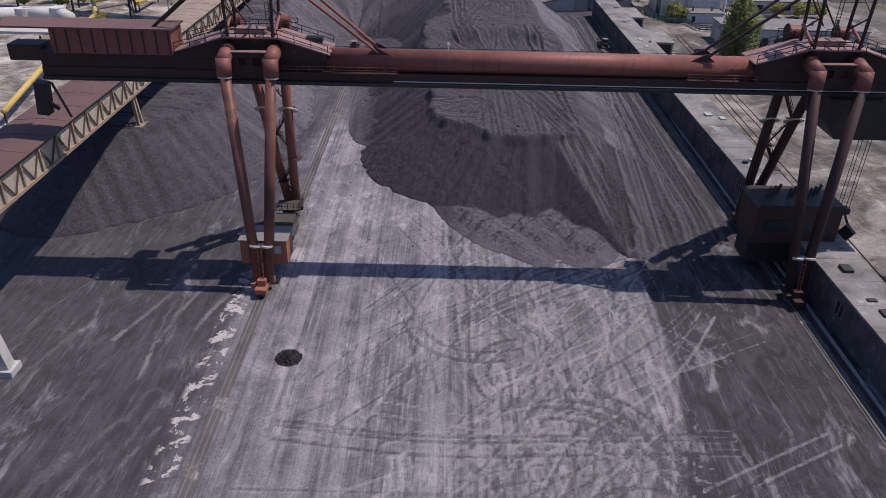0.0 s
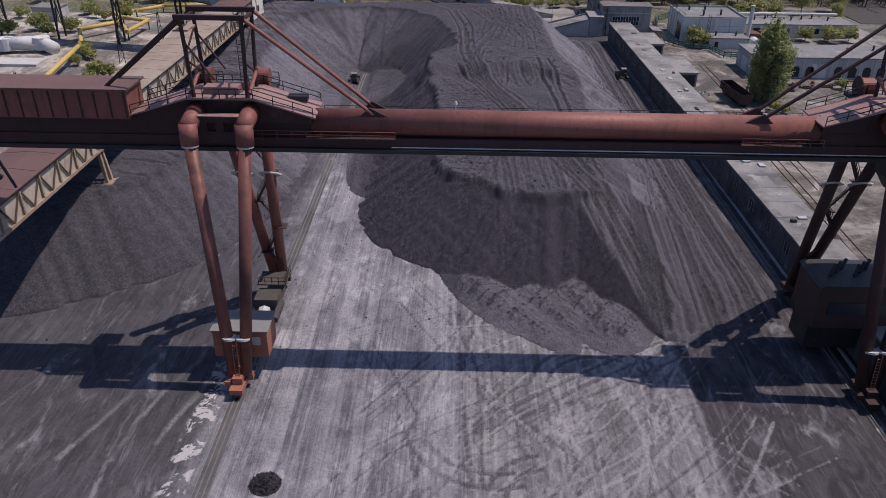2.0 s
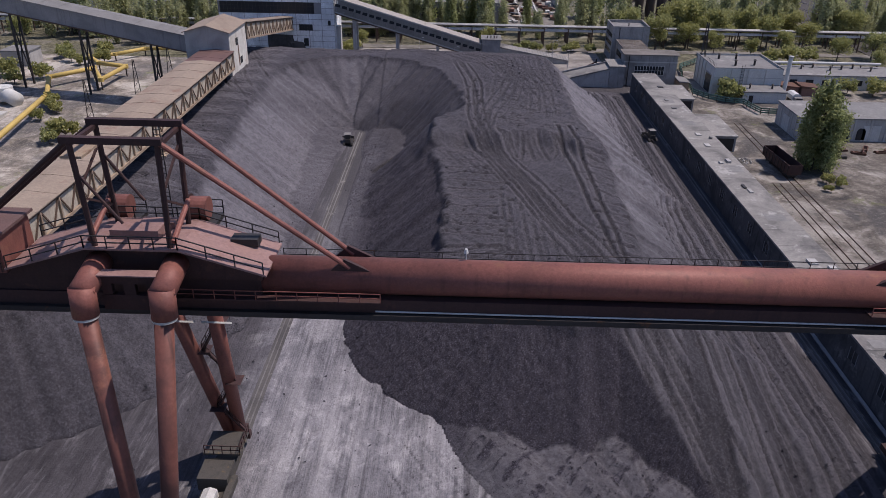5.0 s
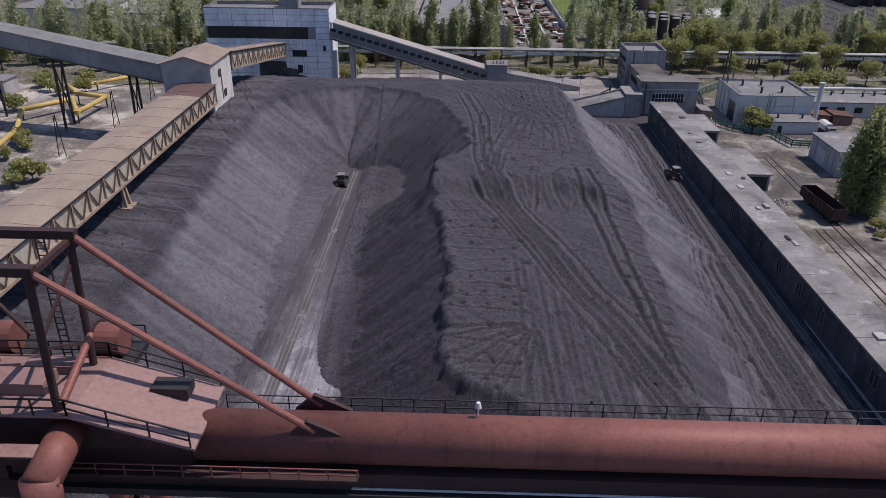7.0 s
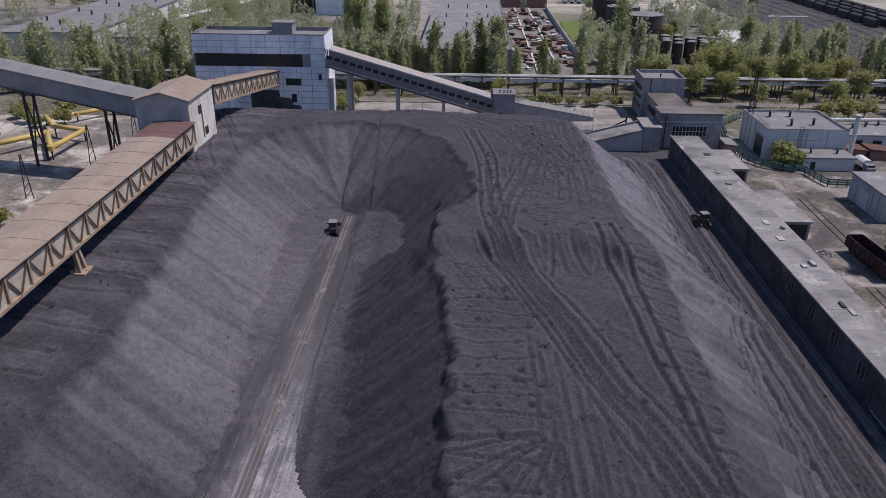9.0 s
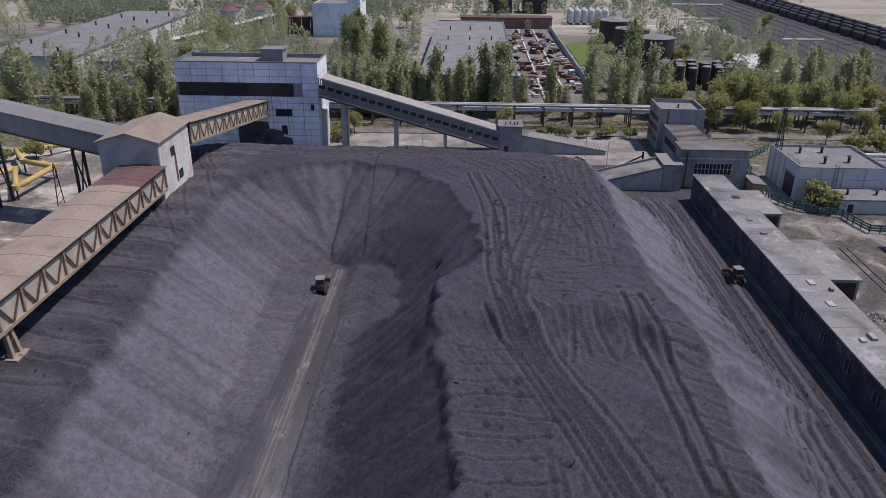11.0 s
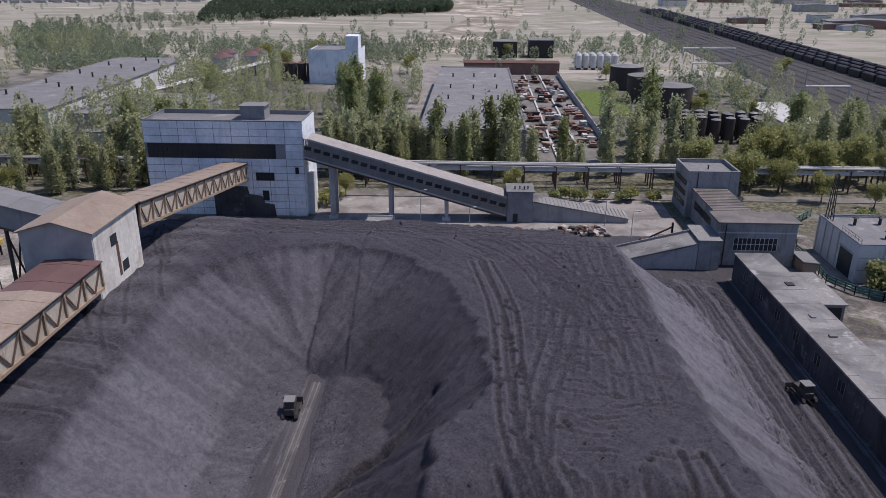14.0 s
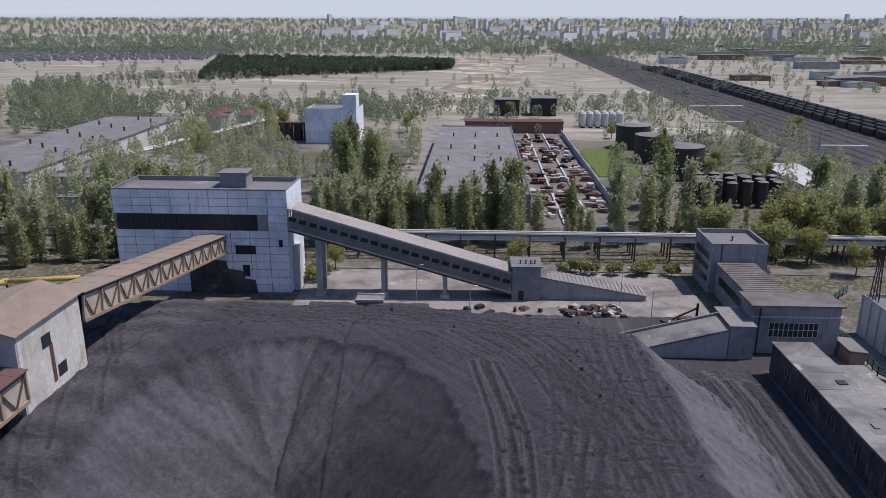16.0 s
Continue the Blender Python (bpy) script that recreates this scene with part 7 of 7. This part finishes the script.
# ---- beyond the trees ----
def build_beyond():
    # grey-roofed factory hall
    t = block("factory_hall", "long factory hall with a flat grey felt roof", -19.5, 369, 15.8, 524, 8.6, BRICKISH, FELT, parapet=0.3)
    vents([(x, y) for x in (-12, -2, 8) for y in (400, 428, 456, 490)] + [(9, 390), (11, 415)], 8.4, 1.4)
    g = Geo()
    for y in range(372, 524, 6):
        g.box(15.86, y, 3, 15.92, y + 4, 6.5)
    part("window_band", g, GLASS, t)
    part("front_window", Geo().box(-17, 368.9, 2.5, 13, 368.97, 6.5), GLASS, t)
    solid("hall_road", Geo().box(-32, 360, -0.25, -20.5, 600, -0.10), PALEDIRT, "pale dusty concrete road beside the hall", "road", kind="structure")
    # open store of rusty parts beside the hall
    solid("scrap_yard_floor", Geo().box(16.5, 362, -0.25, 44, 560, -0.09), DIRT, "grimy concrete floor of the scrap yard", "yard", kind="structure")
    rnd = random.Random(12)
    for k in range(150):
        x, y = rnd.choice((rnd.uniform(18, 25), rnd.uniform(27, 33), rnd.uniform(35, 42))), rnd.uniform(372, 545)
        t = thing("scrap_stack", "stack of rusty steel parts in the scrap yard", "scrap", "scrap yard stacks")
        t.matrix_basis = pose(x, y, -0.1, 0, 0, rnd.choice((0, 90, rnd.uniform(0, 180))))
        m = rnd.choice((RUST, RUST, BRICK, STEEL, PALE, TRUSS))
        for j in range(rnd.randint(2, 4)):
            a = rnd.uniform(0.6, 2.4)
            part("layer", Geo().box(-a, -0.5 - rnd.random(), j * 0.5, a, 0.4 + rnd.random(), j * 0.5 + 0.49), m, t)
    for x in (26, 34.3):
        t = thing("crane_runway", "long pale concrete runway beam in the scrap yard", "runway")
        part("beam", Geo().box(x - 0.4, 366, -0.2, x + 0.4, 556, 0.5), PALE, t)
    t = thing("concrete_wall", "long pale concrete panel wall", "wall")
    panel = Geo().box(-0.12, 0, -0.3, 0.12, 3.9, 2.6).mesh("panel", PALE)
    for k in range(46):
        o = part("panel", panel, PALE, t)
        o.location = (44.5, 372 + k * 4.0, 0)
    solid("meadow", Geo().box(48, 442, -0.25, 67, 505, -0.06), GRASS, "bright green overgrown grass plot", "grass", kind="stuff")
    # tanks
    for x, y, r, h in ((80, 443, 8.6, 12.5), (77, 479, 8.2, 11.5), (75, 515, 8.2, 11)):
        t = thing("storage_tank", "big sooty round oil tank with a low cone roof", "tank", "oil tanks")
        part("shell", Geo().tube((x, y, -0.3), (x, y, h), r, 40), DARKTANK, t, smooth=False)
        part("roof", Geo().tube((x, y, h + 0.01), (x, y, h + 0.9), r + 0.15, 40, 0.8), FELT, t)
        part("ring", Geo().tube((x, y, h * 0.5), (x, y, h * 0.5 + 0.15), r + 0.08, 40), STEEL, t)
    rnd = random.Random(5)
    for i in range(6):
        for j in range(3):
            x, y = 74 + i * 5.0 + j * 1.2, 393 + j * 6.2
            t = thing("upright_tank", "dark rusty upright tank standing in a row", "tank", "upright tanks")
            h = 8.5 + rnd.uniform(-0.5, 0.5)
            part("shell", Geo().tube((x, y, -0.3), (x, y, h), 1.75, 18), DARKTANK, t)
            part("top", Geo().tube((x, y, h + 0.01), (x, y, h + 0.5), 1.8, 18, 0.5), FELT, t)
    for i in range(6):
        for j in range(2):
            x, y = 60 + i * 4.3, 585 + j * 8
            t = thing("silo", "pale upright silo with a domed top", "silo", "pale silos")
            part("shell", Geo().tube((x, y, 0.8), (x, y, 8), 1.7, 14), WHITE, t)
            part("dome", Geo().tube((x, y, 8.01), (x, y, 9.2), 1.7, 14, 0.5), WHITE, t)
            part("skirt", Geo().tube((x, y, -0.3), (x, y, 0.79), 1.3, 10), STEEL, t)
    block("tank_office", "low grey building with a light roof beside the tanks", 112, 402, 126, 446, 5, CONCRETE, PALE, over=0.4)
    block("hall_annex", "red-brown low building with a rusty roof behind the hall", -8, 560, 46, 572, 6, BRICK, RUST, over=0.4)
    block("dark_store", "dark sheet-metal store with a grey roof", 10, 640, 26, 656, 10, STEEL, SLATE, over=0.4)
    block("dark_store", "dark sheet-metal store with a grey roof", 34, 640, 50, 656, 11, STEEL, SLATE, over=0.4)
    # left side
    t = block("warehouse", "very long white-walled warehouse with a grey roof", -198, 392, -160, 545, 9, WHITE, FELT, over=0.6)
    t.matrix_basis = Matrix.Translation((-178, 470, 0)) @ pose(0, 0, 0, 0, 0, 2) @ Matrix.Translation((178, -470, 0))
    vents([(-168 - (k % 3) * 11, 402 + k * 10) for k in range(14)], 9.3, 1.8)
    block("service_hall", "low flat-roofed service hall behind the panel building", -152, 395, -108, 440, 7, CONCRETE, FELT, over=0.4)
    block("gable_store", "pale store among the poplars", -128, 330 + 30, -112, 385, 8, WHITE, FELT, over=0.4)
    t = block("concrete_tower", "pale blue concrete tower block with a taller lift shaft", -88, 520, -62, 545, 17, PANEL, FELT, parapet=0.6)
    part("shaft", Geo().box(-68.5, 519.8, -0.3, -61.8, 530, 24), PANEL, t)
    for x, y in ((-142, 548), (-128, 556), (-146, 568), (-130, 574)):
        t = thing("settling_tank", "round pale concrete tank with a rusty conical roof", "tank", "settling tanks")
        part("shell", Geo().tube((x, y, -0.3), (x, y, 10), 6, 24), PALE, t)
        part("roof", Geo().tube((x, y, 10.01), (x, y, 12.2), 6.4, 24, 0.6), REDROOF, t)
    for k in range(5):
        t = thing("upright_tank", "dark rusty upright tank standing in a row", "tank", "upright tanks")
        part("shell", Geo().tube((-104 + k * 5, 530, -0.3), (-104 + k * 5, 530, 9), 2.4, 16), DARKTANK, t)
        part("top", Geo().tube((-104 + k * 5, 530, 9.01), (-104 + k * 5, 530, 9.6), 2.5, 16, 0.6), RUST, t)
    t = thing("pipe_bridge", "rusty overhead pipe bridge on steel posts", "pipe bridge")
    for k in range(4):
        part("pipe", Geo().tube((-150 + k * 1.5, 440, 6 + 0.5 * (k % 2)), (-122 + k * 1.5, 560, 6 + 0.5 * (k % 2)), 0.5, 8), (RUST, WHITE)[k % 2], t)
    for k in range(9):
        u = k / 8
        part("post", Geo().beam((-148 + 28 * u, 440 + 120 * u, -0.3), (-148 + 28 * u, 440 + 120 * u, 5.6), 0.5), STEEL, t)


def dark_tank():
    return worn("sooty_tank_paint", (0.075, 0.06, 0.055), (0.04, 0.034, 0.032), (0.13, 0.075, 0.055), 0.7)


def grass_mat():
    w = Mat("grass", 0.9)
    f = w.noise(0.8, detail=6.0, rough=0.7)
    return w.done(w.mix(w.step(f, 0.3, 0.7), (0.06, 0.095, 0.02), (0.15, 0.19, 0.04)), f, 0.4)


DARKTANK, GRASS = dark_tank(), grass_mat()
build_beyond()


# ---- railway, town and woods ----
def build_far():
    rnd = random.Random(21)
    solid("railway_ballast", Geo().prism([(150, 300), (262, 300), (215, 1900), (150, 1900)], -0.25, -0.05, "z"), BALLAST, "wide brown-grey ballast of the marshalling yard", "railway", kind="structure")
    for k in range(7):
        t = thing("rail_line", "long straight railway line", "rail line", "rail lines", "structure")
        x0, x1 = 165 + k * 9, 158 + k * 5
        for s in (-0.76, 0.76):
            part("rail", Geo().beam((x0 + s, 320, 0.05), (x1 + s, 1900, 0.05), 0.2, 0.2), RAIL, t)
    for k in range(168):
        u = (k % 42) / 42
        t = thing("coal_wagon", "dark loaded coal wagon in a long train", "wagon", "train wagons")
        x, y = 213 - u * 3 + (k // 42) * 7.5, 495 + u * 655
        part("body", Geo().box(x - 1.6, y, 1.0, x + 1.6, y + 13.4, 3.6), STEEL, t)
        part("load", Geo().prism([(x - 1.5, 3.61), (x + 1.5, 3.61), (x + 0.5, 4.2), (x - 0.5, 4.2)], y + 0.4, y + 13), COAL, t)
        part("frame", Geo().box(x - 1.2, y + 0.5, -0.1, x + 1.2, y + 12.9, 0.98), STEEL, t)
    for k in range(16):
        t = thing("rail_mast", "thin grey overhead-line mast", "mast", "rail masts")
        u = k / 16
        x, y = 150 + 12 * math.sin(k) - u * 5, 380 + u * 1000
        part("pole", Geo().beam((x, y, -0.2), (x, y, 12), 0.3), CONCRETE, t)
        part("arm", Geo().beam((x, y, 10), (x + 9, y, 11), 0.16), STEEL, t)
    for x, y, ln in ((150, 480, 20), (135, 640, 34), (120, 560, 26)):
        t = thing("pipe_gantry", "white pipe gantry over the tracks", "gantry", "pipe gantries")
        part("beam", Geo().tube((x, y, 7), (x + ln, y, 7), 0.5, 8), WHITE, t)
        for s in (0, ln):
            part("post", Geo().beam((x + s, y, -0.2), (x + s, y, 7), 0.5), WHITE, t)
    # low works and houses
    for k in range(70):
        x, y = rnd.uniform(250, 900), rnd.uniform(500, 2300)
        a, b, h = rnd.uniform(8, 45), rnd.uniform(6, 18), rnd.uniform(4, 9)
        t = thing("low_works", "low grey industrial building far off", "building", "distant works")
        t.matrix_basis = pose(x, y, -0.2, 0, 0, rnd.uniform(-8, 8))
        part("wall", Geo().box(-a, -b, 0, a, b, h), rnd.choice((CONCRETE, BRICKISH, BRICK, WHITE)), t)
        part("roof", Geo().prism([(-a - .3, h + .01), (a + .3, h + .01), (a + .3, h + .3), (0, h + rnd.uniform(0.4, 2.5)), (-a - .3, h + .3)], -b - .3, b + .3), rnd.choice((FELT, SLATE, DUSTROOF)), t)
    g, r = Geo(), Geo()
    for i in range(58):
        for j in range(26):
            x, y = -1500 + i * 19 + rnd.uniform(-3, 3), 1000 + j * 24 + i * 6 + rnd.uniform(-4, 4)
            if x > -380 - (y - 1000) * 0.15:
                continue
            a = rnd.uniform(4, 8)
            g.box(x - a, y - 3, -0.2, x + a, y + 3, 2.8)
            r.box(x - a - 0.2, y - 3.2, 2.81, x + a + 0.2, y + 3.2, 3.05)
    rows_ = thing("garage_rows", "hundreds of small grey garages in long rows", "garages", kind="stuff")
    part("walls", g, CONCRETE, rows_)
    part("roofs", r, FELT, rows_)
    # apartment blocks on the horizon
    for k in range(110):
        y = rnd.uniform(2300, 4000)
        x = rnd.uniform(-500, 1300) * y / 2500
        a, h = rnd.choice((16, 28, 40, 55)), rnd.choice((15, 15, 27, 27, 30))
        if rnd.random() < 0.12:
            a, h = 11, 42
        t = thing("apartment_block", "pale concrete apartment block on the horizon", "apartment block", "apartment blocks")
        t.matrix_basis = pose(x, y, float(far_rise(math.hypot(x, y))) - 1.0, 0, 0, rnd.uniform(35, 80))
        part("wall", Geo().box(-a, -6, 0, a, 6, h), BLOCKWALL, t)
        part("roof", Geo().box(-a - 0.3, -6.3, h + 0.01, a + 0.3, 6.3, h + 0.5), FELT, t)


def woods(name, label, material, spots, tall, seed, cat="woods", per=44, slim=0.26, leaf=0.15):
    """Far trees: rough little clumps of leaf triangles, all one object."""
    rnd = np.random.RandomState(seed)
    n = len(spots)
    P = np.repeat(np.array(spots), per, axis=0)
    H = np.repeat(rnd.uniform(0.7, 1.25, n) * tall, per)
    d = rnd.normal(size=(n * per, 3))
    d /= np.linalg.norm(d, axis=1)[:, None]
    c = np.stack([P[:, 0] + d[:, 0] * H * slim, P[:, 1] + d[:, 1] * H * slim, H * 0.52 + d[:, 2] * H * 0.42], -1)
    a, b = rnd.normal(size=(n * per, 3)), rnd.normal(size=(n * per, 3))
    a = a / np.linalg.norm(a, axis=1)[:, None] * (H * leaf)[:, None]
    b = b / np.linalg.norm(b, axis=1)[:, None] * (H * leaf)[:, None]
    v = np.stack([c - a, c + b, c + a], 1).reshape(-1, 3)
    v[:, 2] = np.maximum(v[:, 2], -0.2)
    v[:, 2] += np.repeat(far_rise(np.hypot(P[:, 0], P[:, 1])), 3)
    me = bpy.data.meshes.new(name)
    me.from_pydata(v.tolist(), [], np.arange(len(v)).reshape(-1, 3).tolist())
    me.materials.append(material)
    tagged(new(name, me), label, cat, kind="stuff")


def build_woods():
    rnd = random.Random(33)
    far = [(rnd.uniform(-190, -95), rnd.uniform(372, 530)) for _ in range(210)] + [(rnd.uniform(-95, -36), rnd.uniform(372, 440)) for _ in range(50)] + [(rnd.uniform(-420, -230), rnd.uniform(380, 700)) for _ in range(160)] + [(rnd.uniform(90, 150), rnd.uniform(380, 560)) for _ in range(30)] + [(rnd.uniform(100, 260), rnd.uniform(362, 400)) for _ in range(70)] + [(rnd.uniform(-250, -84), rnd.uniform(340, 376)) for _ in range(60)]
    far += [(rnd.uniform(-60, -24), rnd.uniform(395, 520)) for _ in range(22)] + [(rnd.uniform(48, 60), rnd.uniform(360, 420)) for _ in range(10)]
    far = [(x, y) for x, y in far if not (-206 < x < -152 and 385 < y < 552)]
    woods("poplar_wood", "stand of slim grey-green poplars behind the panel building", GREYPOPLAR, far, 15, 7, "woods", 420, 0.13, 0.028)
    pine = []
    while len(pine) < 1900:
        u, v = rnd.random(), rnd.random()
        x = -285 + u * 250
        y0, y1 = 905 + u * 210, 1330 - u * 120
        pine.append((x - (1 - u) * v * 120, y0 + (y1 - y0) * v))
    woods("pine_wood", "dark green pine plantation beyond the fields", PINE, pine, 10, 1)
    belt = [(rnd.uniform(-1500, 1700), rnd.uniform(1500, 4550)) for _ in range(9000)]
    belt = [(x * y / 2200, y) for x, y in belt]
    woods("town_trees", "green belts of trees among the far town", FARLEAF, belt, 14, 2)
    near = [(-0.6 * (y - 140) + rnd.uniform(-15, 75), y) for y in (rnd.uniform(540, 820) for _ in range(520))]
    near += [(rnd.uniform(-420, -200), rnd.uniform(640, 720)) for _ in range(120)]
    near += [(-330 + k * 3.0 + rnd.uniform(-3, 3), 780 + k * 5.5 + rnd.uniform(-6, 6)) for k in range(60)]
    near += [(rnd.uniform(160, 700), rnd.uniform(700, 1900)) for _ in range(420)]
    near += [(rnd.uniform(-260, 130), rnd.gauss(680, 45)) for _ in range(300)] + [(rnd.uniform(-200, 140), rnd.uniform(540, 660)) for _ in range(90)] + [(rnd.gauss(-75, 14), rnd.gauss(640, 22)) for _ in range(60)]
    near += [(rnd.uniform(-700, 260), rnd.uniform(820, 1500)) for _ in range(190)] + [(rnd.uniform(-600, 900), rnd.gauss(1560, 60)) for _ in range(500)]
    near += [(rnd.uniform(-180, -60), rnd.uniform(600, 680)) for _ in range(60)]
    near += [(rnd.uniform(95, 150), rnd.uniform(420, 560)) for _ in range(40)]
    near += [(rnd.uniform(128, 152), rnd.uniform(600, 760)) for _ in range(18)]
    near += [(rnd.uniform(250, 900), rnd.uniform(600, 2000)) for _ in range(420)]
    near += [(-420 + k * 1.6 + rnd.uniform(-4, 4), 860 + k * 1.2 + rnd.uniform(-4, 4)) for k in range(90)]
    woods("roadside_trees", "rows of grey-green trees along the roads", FARLEAF, near, 8.5, 3, "woods", 90, 0.22, 0.085)
    solid("sand_track", Geo().prism([(-60, 690), (-20, 660), (40, 900), (70, 1300), (30, 1500), (-60, 1350), (-10, 1000)], -0.25, -0.08, "z"), SAND, "pale sandy motor track worn into the field", "sand", kind="structure")


def sand_mat():
    w = Mat("sand", 0.95)
    f = w.noise(0.02, detail=7.0, rough=0.65, warp=1.0)
    return w.done(w.ramp(f, (0.35, (0.17, 0.15, 0.11)), (0.5, (0.24, 0.21, 0.16)), (0.6, (0.48, 0.42, 0.33))), f, 0.3)


SAND = sand_mat()
BALLAST = worn("rusty_ballast", (0.072, 0.065, 0.060), (0.040, 0.037, 0.035), None, 0.95, streak=False)
build_far()
build_woods()
# Added arc of backdrop that glows with the painted haze
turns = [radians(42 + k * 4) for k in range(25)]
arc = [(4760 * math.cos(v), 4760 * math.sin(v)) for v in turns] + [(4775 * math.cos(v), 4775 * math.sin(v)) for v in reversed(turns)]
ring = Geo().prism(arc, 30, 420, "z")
solid("backdrop", ring, haze, "glowing backdrop of pale sky with painted horizon haze", "sky", kind="structure")
